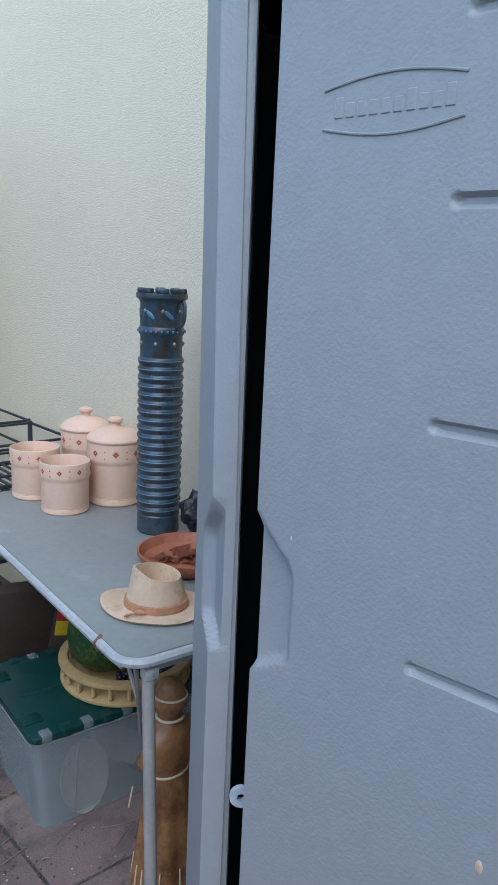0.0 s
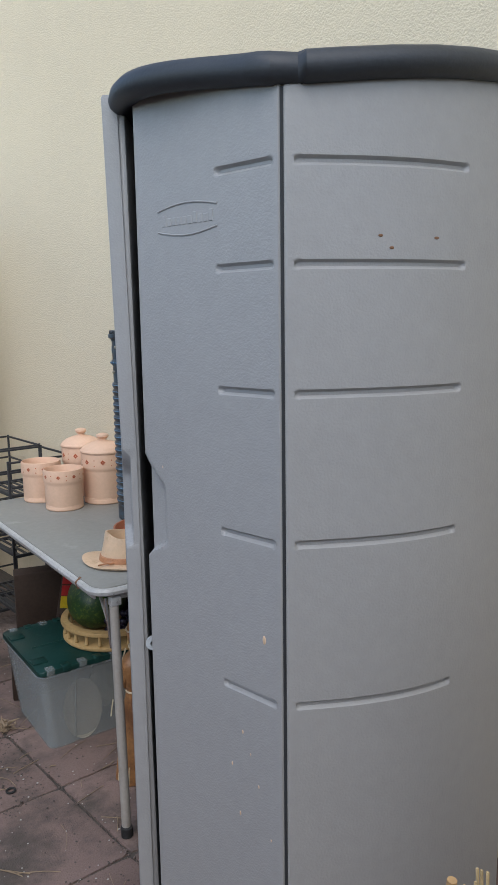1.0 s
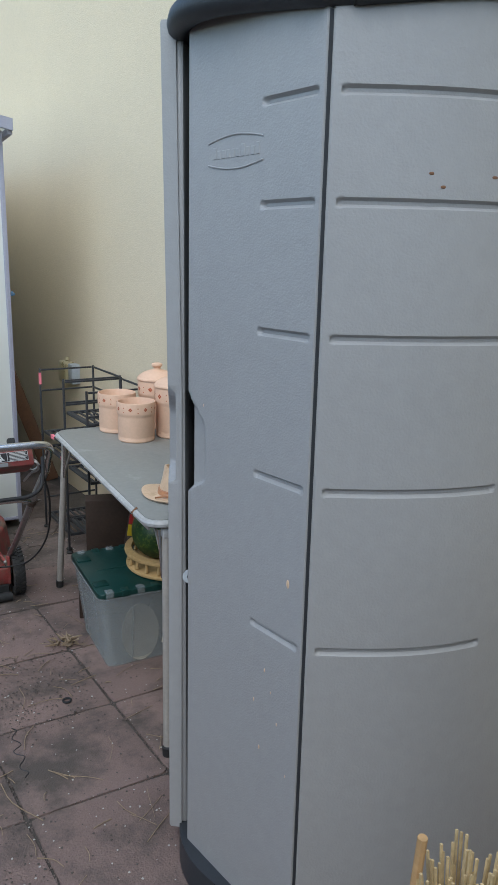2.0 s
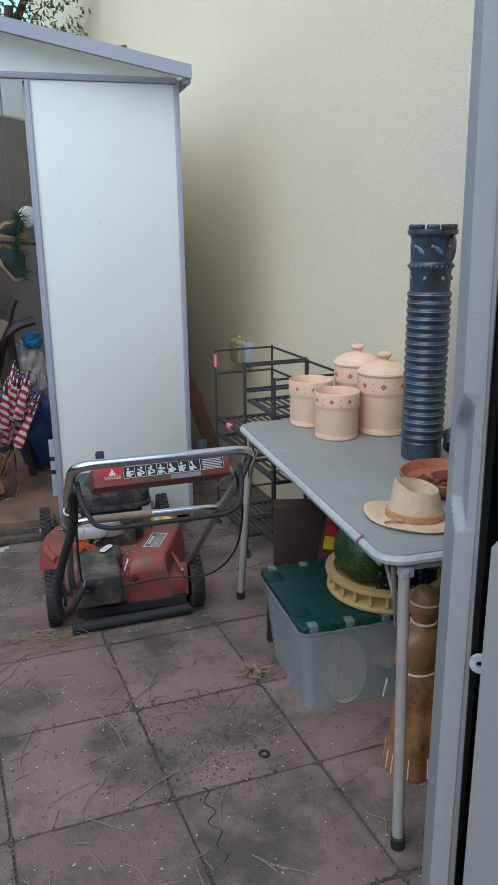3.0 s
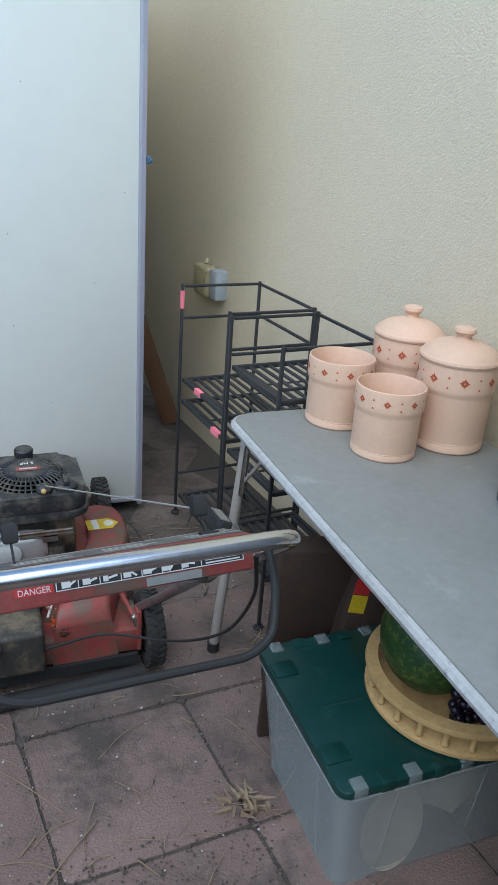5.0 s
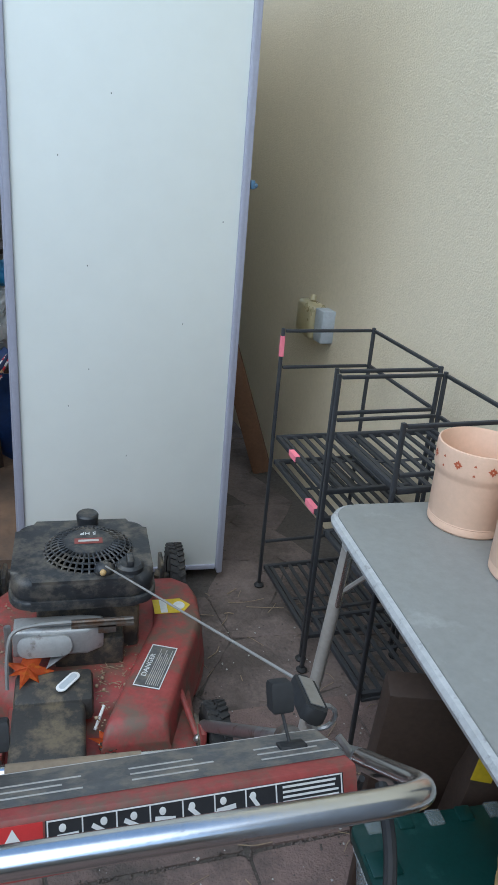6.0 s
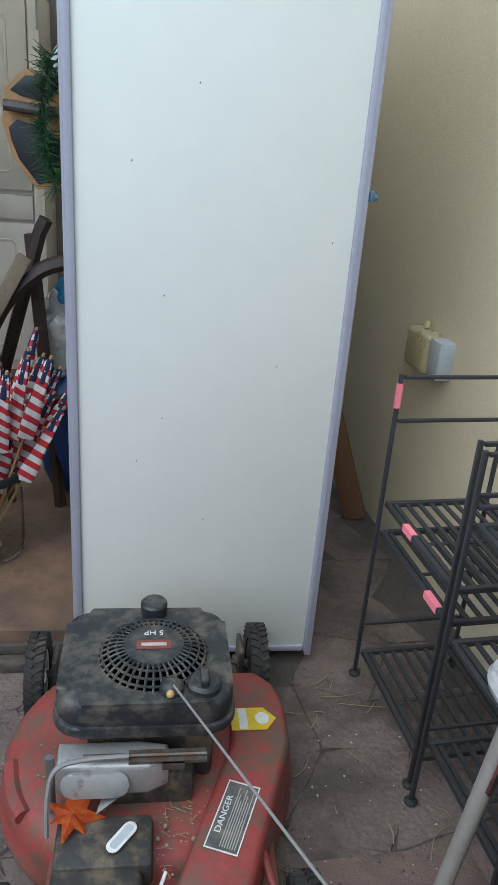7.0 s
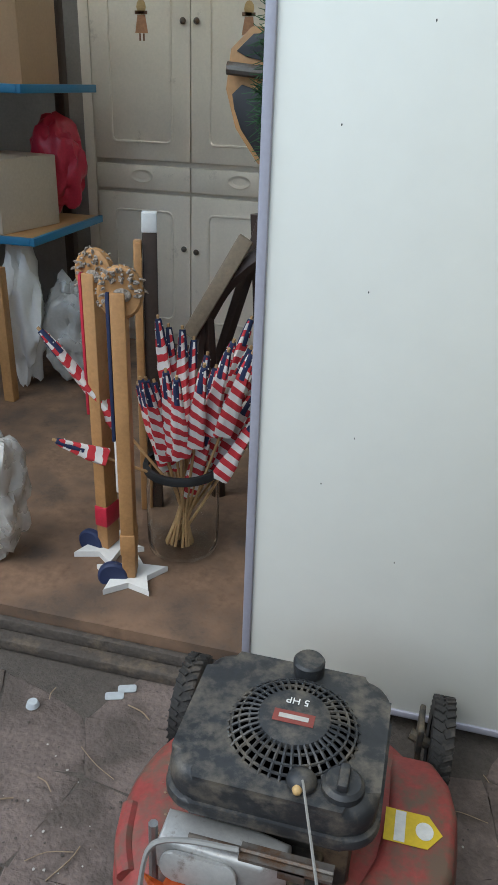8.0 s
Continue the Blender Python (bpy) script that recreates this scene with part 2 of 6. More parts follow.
def bm_prism(poly, z0, z1, bevel=0.0, seg=2):
    bm = bmesh.new()
    lo = [bm.verts.new((x, y, z0)) for x, y in poly]
    hi = [bm.verts.new((x, y, z1)) for x, y in poly]
    n = len(poly)
    bm.faces.new(lo[::-1])
    bm.faces.new(hi)
    for i in range(n):
        bm.faces.new((lo[i], lo[(i + 1) % n], hi[(i + 1) % n], hi[i]))
    if bevel:
        rims = [e for e in bm.edges if abs(e.verts[0].co.z - e.verts[1].co.z) < 1e-6]
        bmesh.ops.bevel(bm, geom=rims, offset=bevel, segments=seg, affect="EDGES", profile=0.5)
    bmesh.ops.recalc_face_normals(bm, faces=bm.faces[:])
    return bm


def bm_lathe(profile, seg=32):
    bm = bmesh.new()
    rings = []
    for r, z in profile:
        if r < 1e-5:
            rings.append([bm.verts.new((0, 0, z))])
        else:
            rings.append([bm.verts.new((r * math.cos(2 * math.pi * k / seg), r * math.sin(2 * math.pi * k / seg), z)) for k in range(seg)])
    for a, b in zip(rings, rings[1:]):
        for k in range(seg):
            q = [a[k % len(a)], a[(k + 1) % seg % len(a)], b[(k + 1) % seg % len(b)], b[k % len(b)]]
            u = []
            for v in q:
                if v not in u:
                    u.append(v)
            if len(u) > 2:
                bm.faces.new(u)
    bmesh.ops.recalc_face_normals(bm, faces=bm.faces[:])
    return bm


def bm_tube(points, r, seg=8, closed=False):
    P = [Vector(p) for p in points]
    n = len(P)
    rad = r if isinstance(r, (list, tuple)) else [r] * n
    bm = bmesh.new()
    rings, up = [], None
    for i in range(n):
        if closed:
            d = P[(i + 1) % n] - P[i - 1]
        else:
            d = P[min(i + 1, n - 1)] - P[max(i - 1, 0)]
        d.normalize()
        if up is None:
            up = d.orthogonal().normalized()
        up = (up - d * up.dot(d)).normalized()
        side = d.cross(up)
        rings.append([bm.verts.new(P[i] + (up * math.cos(2 * math.pi * k / seg) + side * math.sin(2 * math.pi * k / seg)) * rad[i]) for k in range(seg)])
    for i in range(n if closed else n - 1):
        a, b = rings[i], rings[(i + 1) % n]
        for k in range(seg):
            bm.faces.new((a[k], a[(k + 1) % seg], b[(k + 1) % seg], b[k]))
    if not closed:
        bm.faces.new(rings[0][::-1])
        bm.faces.new(rings[-1])
    bmesh.ops.recalc_face_normals(bm, faces=bm.faces[:])
    return bm


def bm_sphere(c, r, squash=(1, 1, 1), u=20, v=12):
    bm = bmesh.new()
    bmesh.ops.create_uvsphere(bm, u_segments=u, v_segments=v, radius=r)
    for w in bm.verts:
        w.co = Vector((w.co.x * squash[0] + c[0], w.co.y * squash[1] + c[1], w.co.z * squash[2] + c[2]))
    return bm


def fillet(points, r, n=6):
    """Round the bends of a polyline."""
    P = [Vector(p) for p in points]
    out = [P[0]]
    for a, b, c in zip(P, P[1:], P[2:]):
        k = min(r, (a - b).length * 0.45, (c - b).length * 0.45)
        s, e = b + (a - b).normalized() * k, b + (c - b).normalized() * k
        for i in range(n + 1):
            t = i / n
            out.append(s * (1 - t) ** 2 + b * 2 * t * (1 - t) + e * t * t)
    return out + [P[-1]]


def glide(points, n=6):
    """A smooth curve through points."""
    P = [Vector(p) for p in points]
    P = [2 * P[0] - P[1]] + P + [2 * P[-1] - P[-2]]
    out = []
    for a, b, c, d in zip(P, P[1:], P[2:], P[3:]):
        for i in range(n):
            t = i / n
            out.append(0.5 * (2 * b + (c - a) * t + (2 * a - 5 * b + 4 * c - d) * t * t + (3 * b - a - 3 * c + d) * t ** 3))
    return out + [P[-2]]


def merge(*bms):
    out = bmesh.new()
    for b in bms:
        me = bpy.data.meshes.new("tmp")
        b.to_mesh(me)
        out.from_mesh(me)
        b.free()
        bpy.data.meshes.remove(me)
    return out


def turned(bm, m):
    bmesh.ops.transform(bm, matrix=m, verts=bm.verts[:])
    return bm


def mesh_of(name, bm, mat, smooth=35):
    me = bpy.data.meshes.new(name)
    bm.normal_update()
    for e in bm.edges:
        e.smooth = len(e.link_faces) == 2 and e.calc_face_angle(0) < radians(smooth)
    for f in bm.faces:
        f.smooth = smooth > 0
    bm.to_mesh(me)
    bm.free()
    me.materials.append(mat if not isinstance(mat, str) else M[mat])
    return me


def part(name, bm, mat, parent, label="", m=None, smooth=35):
    ob = new(name, mesh_of(name, bm, mat, smooth))
    ob.parent = parent
    if m is not None:
        ob.matrix_basis = m
    return tagged(ob, label)


def thing(name, label, category, m, group="", kind=""):
    ob = new(name)
    ob.empty_display_size = 0.05
    ob.matrix_basis = m
    return tagged(ob, label, category, group, kind)


def single(name, bm, mat, label, category, m=None, group="", kind="", smooth=35):
    ob = new(name, mesh_of(name, bm, mat, smooth))
    if m is not None:
        ob.matrix_basis = m
    return tagged(ob, label, category, group, kind)


def lettering(name, text, size, mat, parent, m, label=""):
    c = bpy.data.curves.new(name, "FONT")
    c.body, c.size, c.align_x, c.align_y, c.extrude = text, size, "CENTER", "CENTER", 0.0004
    tmp = bpy.data.objects.new(name, c)
    scene.collection.objects.link(tmp)
    dg = bpy.context.evaluated_depsgraph_get()
    me = bpy.data.meshes.new_from_object(tmp.evaluated_get(dg))
    bpy.data.objects.remove(tmp)
    me.materials.clear()
    me.materials.append(M[mat])
    ob = new(name, me)
    ob.parent = parent
    ob.matrix_basis = m
    return tagged(ob, label)


# ---- setting ----
WALL_K = -0.1174


def wall_x(y):
    return 4.308 + WALL_K * (y - 6.09)


WALL_RZ = math.degrees(math.atan(-WALL_K))     # turn of the wall's line from +y
ground = single("ground", bm_box(-60, -60, -0.25, 60, 60, -0.0045), "soil", "dark soil under the paving", "ground", kind="structure", smooth=0)
# stucco wall, in its own frame: local y along the wall, local x into it
wb = bm_box(0, -9, -0.05, 0.25, 9, 4.6)
wall_east = single("wall_east", wb, "stucco", "cream stucco house wall, rough textured", "wall", pose(wall_x(4.0), 4.0, 0, 0, 0, WALL_RZ), kind="structure", smooth=0)
# plain unseen walls added behind the camera, closing the yard and shading low parts
single("wall_south", bm_box(-0.2, -1.0, -0.05, 4.95, -0.8, 2.5), "fence", "plain unseen wall, added to close and shade the yard", "wall", kind="structure", smooth=0)
single("wall_west", bm_box(-0.4, -1.0, -0.05, -0.2, 10.5, 1.9), "fence", "plain unseen wall, added to close and shade the yard", "wall", kind="structure", smooth=0)

# ---- plastic shed: bowed front with two doors, not quite closed ----
C0 = Vector((3.924, 2.334, 0))      # hinge corner of the right door
L0 = Vector((4.025, 3.035, 0))      # hinge corner of the left door
R0 = Vector((4.455, 2.262, 0))      # back corners
B0 = Vector((4.470, 3.140, 0))
SH0, SH1, SHS = 0.10, 1.938, 1.876
SLOTS = (1.752, 1.585, 1.366, 1.097, 0.788)


def hf_panel(W, z0, z1, T, hfun, us):
    """A panel with a relief: local u along x, up z, outward -y; thickness T."""
    vs = {z0, z1, z0 + 0.004, z0 + 0.012, z1 - 0.004, z1 - 0.012}
    for s in SLOTS:
        vs |= {s + d for d in (-0.018, -0.011, -0.0082, -0.0058, -0.003, 0.0, 0.003, 0.0058, 0.0082, 0.011, 0.018)}
    z = z0
    while z < z1:
        vs.add(z)
        z += 0.045
    vs |= {0.98, 0.995, 1.003, 1.008, 1.013, 1.018, 1.023, 1.028, 1.033, 1.038, 1.043, 1.05, 1.08, 1.10, 1.13, 1.142, 1.150, 1.158, 1.166, 1.174, 1.182, 1.190, 1.198, 1.206, 1.214, 1.222, 1.23}
    vs = sorted(vs)
    vs = [v for i, v in enumerate(vs) if i == 0 or v - vs[i - 1] > 0.0015]
    us = sorted(us)
    bm = bmesh.new()
    F = [[bm.verts.new((u, hfun(u, v), v)) for u in us] for v in vs]
    B = [[None] * len(us) for _ in vs]
    for j in range(len(vs)):
        for i in range(len(us)):
            if j in (0, len(vs) - 1) or i in (0, len(us) - 1):
                B[j][i] = bm.verts.new((us[i], T, vs[j]))
    for j in range(len(vs) - 1):
        for i in range(len(us) - 1):
            bm.faces.new((F[j][i], F[j][i + 1], F[j + 1][i + 1], F[j + 1][i]))
    nj, ni = len(vs) - 1, len(us) - 1
    for j in range(nj):
        bm.faces.new((F[j][0], F[j + 1][0], B[j + 1][0], B[j][0]))
        bm.faces.new((F[j][ni], B[j][ni], B[j + 1][ni], F[j + 1][ni]))
    for i in range(ni):
        bm.faces.new((F[0][i], B[0][i], B[0][i + 1], F[0][i + 1]))
        bm.faces.new((F[nj][i], F[nj][i + 1], B[nj][i + 1], B[nj][i]))
    loop = [B[0][i] for i in range(ni)] + [B[j][ni] for j in range(nj)] + [B[nj][i] for i in range(ni, 0, -1)] + [B[j][0] for j in range(nj, 0, -1)]
    bm.faces.new(loop)
    bmesh.ops.recalc_face_normals(bm, faces=bm.faces[:])
    return bm


def soft(x):
    x = max(0.0, min(1.0, x))
    return x * x * (3 - 2 * x)


def groove(u, v, a, b, sag=0.0):
    """Depth of the pressed-in slots between u = a and b."""
    d = 9.0
    for s in SLOTS:
        uu = min(max(u, a + 0.008), b - 0.008)
        d = min(d, math.hypot(u - uu, v - s))
    return 0.0075 * (1 - soft((d - 0.0028) / 0.0056))


def edge_round(u, W, v, z0, z1, r=0.0035):
    d = min(u, W - u, v - z0, z1 - v)
    return 0.0 if d >= r else r - math.sqrt(max(0.0, r * r - (r - d) ** 2))


def door_us(W, a, b):
    us = {0, 0.002, 0.005, 0.010, 0.015, W, W - 0.002, W - 0.005, W - 0.010, W - 0.015, a, a + 0.004, a + 0.008, a + 0.014, b, b - 0.004, b - 0.008, b - 0.014, b + 0.003, b + 0.006, b + 0.012,
          W - 0.022, W - 0.028, W - 0.034, W - 0.040, W - 0.046, W - 0.050, W - 0.054, W - 0.058, W - 0.062, W - 0.025, W - 0.031, W - 0.037, W - 0.043, W - 0.0, W - 0.012, W - 0.018}
    u = 0.0
    while u < W:
        us.add(round(u, 4))
        u += 0.03
    us = sorted(us)
    return [v for i, v in enumerate(us) if i == 0 or v - us[i - 1] > 0.0012]


DW, DT = 0.366, 0.030


def door_relief(u, v):
    h = groove(u, v, 0.012, 0.148) + edge_round(u, DW, v, SH0, SH1)
    # hand hold pressed into the free edge
    w = 0.056 * soft((1.222 - v) / 0.075) * soft((v - 1.004) / 0.040)
    if w > 0.001:
        h = max(h, 0.017 * (1 - soft((DW - u - w) / 0.014 + 0.5)) if DW - u < w + 0.012 else h)
    return h


ps_shed = thing("storage_shed", "grey plastic storage shed with dark roof, doors ajar", "shed", pose(C0.x + 0.0125, C0.y + 0.0305, -0.028) @ Matrix.Diagonal((1, 1, 0.978, 1)))
dbm = hf_panel(DW, SH0, SH1, DT, door_relief, door_us(DW, 0.012, 0.148))
for v in dbm.verts:                # the top edge rises from the hinge to the free edge
    if v.co.z > 1.80:
        v.co.z -= (SH1 - SHS) * (1 - v.co.x / DW) ** 1.3 * (v.co.z - 1.80) / (SH1 - 1.80)
door_mesh = mesh_of("door", dbm, "plastic", 50)
bow_mesh = door_mesh.copy()          # the other leaf is bowed and hangs a little outwards at the top
for v in bow_mesh.vertices:
    v.co.y -= 0.021 * math.sin(math.pi * v.co.x / DW) + 0.012 * max(0.0, v.co.z - 1.2) / 0.7 * v.co.x / DW


def put_mesh(name, me, parent, m, label=""):
    ob = new(name, me)
    ob.parent = parent
    ob.matrix_basis = m
    return tagged(ob, label)


rd = Vector((3.846, 2.691, 0)) - C0
right_door = put_mesh("door", door_mesh, ps_shed, Matrix.Translation((-0.007, 0.002, 0)) @ Matrix.Rotation(math.atan2(rd.y, rd.x), 4, "Z") @ Matrix.Scale(-1, 4, (0, 1, 0)), "grey plastic door with pressed slots")
LH = Vector((4.021, 3.066, 0))      # hinge of the left door
lf = Vector((3.820, 2.760, 0)) - LH
left_door = put_mesh("door", bow_mesh, ps_shed, Matrix.Translation(LH - C0) @ Matrix.Rotation(math.atan2(lf.y, lf.x), 4, "Z"), "grey plastic door standing ajar, seen on its edge")
for d in (right_door, left_door):
    leaf = part("inner_leaf", bm_box(0.02, DT - (0.004 if d is left_door else -0.001), SH0 + 0.012, DW - (0.004 if d is left_door else 0.05), DT + 0.014, (SH1 - 0.014 if d is left_door else SHS - 0.012), 0.006), "plastic", d)
    if d is left_door:
        for v in leaf.data.vertices:
            v.co.y -= 0.012 * max(0.0, v.co.z - 1.2) / 0.7 * v.co.x / DW
# maker's badge: a plain raised frame with a row of plain blocks
bz = 1.680
badge = merge(bm_tube([(0.142 + 0.158 * t, -0.0005, bz + 0.019 + 0.010 * math.sin(math.pi * t)) for t in [i / 12 for i in range(13)]], 0.0016, 6),
              bm_tube([(0.142 + 0.158 * t, -0.0005, bz - 0.019 - 0.010 * math.sin(math.pi * t)) for t in [i / 12 for i in range(13)]], 0.0016, 6),
              *[bm_box(0.152 + 0.0138 * i, -0.0012, bz - 0.010, 0.152 + 0.0138 * i + 0.0105, 0.002, bz + 0.005 + (0.006 if i in (0, 3, 9) else 0.0), 0.001, 1) for i in range(10)])
part("badge", badge, "plastic", right_door, "embossed badge, plain shape")
for fu, fz, s_ in ((0.042, 0.907, 0.006), (0.10, 0.70, 0.003), (0.13, 0.62, 0.003), (0.06, 0.60, 0.0025), (0.11, 0.52, 0.0035), (0.03, 0.50, 0.0022), (0.31, 1.20, 0.002), (0.08, 0.66, 0.002)):
    part("paint_fleck", bm_sphere((fu, 0.0, fz), s_, (0.7, 0.25, 1.5), 8, 6), "hat", right_door)

# sides bulge a little; back, base and roof
SW = (R0 - C0).length
LW = (B0 - L0).length


def side_relief(u, v):
    return groove(u, v, 0.014, 0.325) + edge_round(u, SW, v, SH0, SHS) - 0.062 * math.sin(math.pi * min(u, SW) / SW)


sbm = hf_panel(SW, SH0, SHS, 0.03, side_relief, door_us(SW, 0.014, 0.325))
for v in sbm.verts:                # the side rises a little to the back
    if v.co.z > 1.80:
        v.co.z += 0.050 * v.co.x / SW * (v.co.z - 1.80) / (SHS - 1.80)
    v.co.x += 0.024 * (v.co.x / SW) ** 2 * max(0.0, v.co.z - 0.9)
side_mesh = mesh_of("side_wall", sbm, "plastic", 50)
rs, ls = R0 - C0, B0 - L0
side_right = put_mesh("side_wall", side_mesh, ps_shed, Matrix.Translation((0.002, -0.002, 0)) @ Matrix.Rotation(math.atan2(rs.y, rs.x), 4, "Z"), "grey plastic side with pressed slots")
put_mesh("side_wall", side_mesh, ps_shed, Matrix.Translation(L0 - C0) @ Matrix.Rotation(math.atan2(ls.y, ls.x), 4, "Z") @ Matrix.Scale(-1, 4, (0, 1, 0)))
IC = Matrix.Translation(-C0)
# near-black sheets stand in for the shade behind the doors
part("back_wall", bm_prism([(R0.x - 0.045, R0.y + 0.035), (R0.x - 0.02, R0.y + 0.035), (B0.x - 0.02, B0.y - 0.035), (B0.x - 0.045, B0.y - 0.035)], SH0, SHS), "plastic_dark_and_shade", ps_shed, "dark sheet standing in for the shade inside", IC)
part("liner", merge(bm_box(3.96, 2.372, SH0, R0.x - 0.01, 2.378, SHS), bm_box(4.05, 3.005, SH0, B0.x - 0.01, 3.011, SHS)), "plastic_dark_and_shade", ps_shed, "dark sheet standing in for the shade inside", IC)


def front_line(over, bulge, n=40):
    out = []
    for i in range(n + 1):
        t = i / n
        y = C0.y - over + (L0.y - C0.y + 2 * over) * t
        b_ = (0.5 - 0.5 * math.cos(2 * math.pi * t)) ** 0.9
        end = 0.05 * (max(0.0, (t - 0.93) / 0.07) ** 2 + max(0.0, (0.04 - t) / 0.04) ** 2)
        out.append((C0.x + (L0.x - C0.x) * t - 0.022 - over * 0.2 - (bulge + 0.05) * b_ + end, y))
    return out


def hull(over, bulge):
    back = [(B0.x + 0.04, B0.y + 0.05), (R0.x + 0.04, R0.y - 0.02)]
    side = [(C0.x + (R0.x - C0.x) * t, C0.y + (R0.y - C0.y) * t - over - 0.062 * math.sin(math.pi * t)) for t in (0.9, 0.75, 0.6, 0.45, 0.3, 0.15, 0.06)]
    lside = [(L0.x + (B0.x - L0.x) * t, L0.y + (B0.y - L0.y) * t + over + 0.055 * math.sin(math.pi * t)) for t in (0.1, 0.3, 0.5, 0.7, 0.9)]
    return (front_line(over, bulge) + lside + back + side)[::-1]


part("base", bm_prism(hull(0.004, 0.078), 0.0288, 0.112, 0.02), "plastic_dark_and_shade", ps_shed, "dark plastic floor tray", IC)
lip = [(*p, 1.890) for p in hull(0.004, 0.075)]
rb = merge(bm_tube(lip, 0.0265, 12, True), bm_prism([((x - 4.2) * 0.985 + 4.2, (y - 2.7) * 0.985 + 2.7) for x, y in hull(0.0, 0.07)], 1.878, 1.906))
for v in rb.verts:
    v.co.z += max(0.052 * max(0.0, min(1.0, (v.co.x - C0.x) / 0.5)), 0.038 * max(0.0, math.sin(math.pi * max(0.0, min(1.0, (v.co.y - C0.y) / (L0.y - C0.y))))))
part("roof", rb, "plastic_dark_and_shade", ps_shed, "dark moulded plastic roof", IC)
# the shadow line of the door gap, drawn as a thin dark strip
part("hinge_strip", bm_box(-0.0035, 0.001, SH0 + 0.004, 0.0035, 0.018, SHS - 0.012), "plastic_dark_and_shade", ps_shed, "dark strip drawn for the shadow between door and side")
part("hasp", merge(bm_box(-0.012, -0.003, -0.012, 0.016, 0.003, 0.012, 0.002), turned(bm_lathe([(0.006, -0.004), (0.016, -0.004), (0.016, 0.004), (0.006, 0.004), (0.006, -0.004)], 16), Matrix.Translation((-0.018, 0, 0)) @ Matrix.Rotation(radians(90), 4, "X"))), "boxgrey", ps_shed, "galvanised hasp plate",
     Matrix.Translation(Vector((3.869, 2.706, 0.790)) - C0) @ pose(0, 0, 0, 0, 0, -35))
for su, sz in ((0.155, 1.632), (0.175, 1.612), (0.262, 1.630)):
    part("rust_spot", bm_sphere((su, -0.062 * math.sin(math.pi * su / SW), sz), 0.0042, (1.3, 0.12, 0.6), 8, 6), "rustwood", side_right)

# ---- steel flue pipe and straw broom beside the plastic shed ----
pipe = thing("flue_pipe", "galvanised steel flue pipe with a conical cap, standing upright", "pipe", pose(4.020, 1.806, 0) @ Matrix.Diagonal((1, 1, 0.955, 1)))
part("tube", bm_lathe([(0.0, 0.0), (0.095, 0.0), (0.095, 0.55), (0.095, 1.11), (0.0, 1.11)], 40), "galv", pipe)
part("collar", bm_lathe([(0.096, 0.790), (0.103, 0.795), (0.106, 0.835), (0.102, 0.860), (0.108, 0.865), (0.107, 0.873), (0.096, 0.875)], 40), "galv", pipe)
part("cap", bm_lathe([(0.096, 1.070), (0.105, 1.072), (0.106, 1.104), (0.109, 1.110), (0.109, 1.178), (0.106, 1.184), (0.03, 1.275), (0.0, 1.28)], 40), "galv", pipe, "conical cap")
broom = thing("straw_broom", "upturned straw broom of pale stiff bristles", "broom", pose(3.834, 1.818, 0) @ Matrix.Diagonal((1, 1, 0.955, 1)))
random.seed(11)
bris = []
for i in range(230):
    a, r = random.uniform(0, 6.283), 0.055 * math.sqrt(random.random())
    p0 = Vector((r * 0.5 * math.cos(a), r * 0.5 * math.sin(a), 0.50))
    p1 = Vector((r * 1.4 * math.cos(a) + 0.02, r * 1.4 * math.sin(a), random.uniform(0.735, 0.80)))
    bris.append(bm_tube([p0, p1], 0.0021, 4))
part("bristles", merge(*bris), "straw", broom, "pale straw bristles")
part("handle", bm_tube([(0, 0, 0.0), (0, 0, 0.52)], 0.013, 10), "stick", broom)
part("binding", bm_lathe([(0.02, 0.46), (0.042, 0.50), (0.045, 0.54), (0.0, 0.545)], 16), "stick", broom)
stick = single("wood_stick", bm_tube([(3.797, 1.93, 0.0), (3.797, 1.867, 0.797)], 0.006, 8), "stick", "thin pale wooden stick leaning beside the broom", "stick")
# ---- metal shed ----
FY = 5.25                     # front face
SX0, SX1, SY1 = 1.15, 3.903, 7.85
EZ, RZ = 2.011, 2.283          # eave and ridge
MX = (SX0 + SX1) / 2
ms = thing("metal_shed", "white sheet-metal garden shed with grey trim and gable roof", "shed", pose(0, 0, 0))
# plain front sheets: the one beside the opening is white with a grey frame
front = part("front_panel", bm_box(3.304, FY, 0.055, 3.891, FY + 0.022, 1.974, 0.003), "panel", ms, "white front sheet, lightly speckled")
part("stile", bm_box(3.286, FY - 0.008, 0.045, 3.305, FY + 0.028, 1.974, 0.004), "trim", front, "grey edge strip")
part("stile", bm_box(3.890, FY - 0.008, 0.045, 3.905, FY + 0.028, 1.974, 0.004), "trim", front)
part("jamb", bm_box(3.277, FY + 0.031, 0.045, 3.296, FY + 0.055, 1.974, 0.004), "trim", front, "grey inner jamb strip")
part("rail", bm_box(3.306, FY - 0.006, 0.045, 3.889, FY + 0.024, 0.062, 0.003), "trim", front)
random.seed(3)
for kx, kz in ((3.493, 0.716), (3.847, 1.131), (3.491, 1.001), (3.436, 0.607), (3.60, 0.45), (3.42, 1.27), (3.75, 0.85), (3.40, 1.62), (3.55, 1.42)):
    part("speck", bm_sphere((kx, FY, kz), 0.0014, (1, 0.4, 1.6), 6, 5), "iron", front)
part("header_rail", bm_box(SX0, FY - 0.010, 1.975, SX1, FY + 0.02, 2.0, 0.004), "trim", ms, "grey rail over the opening")
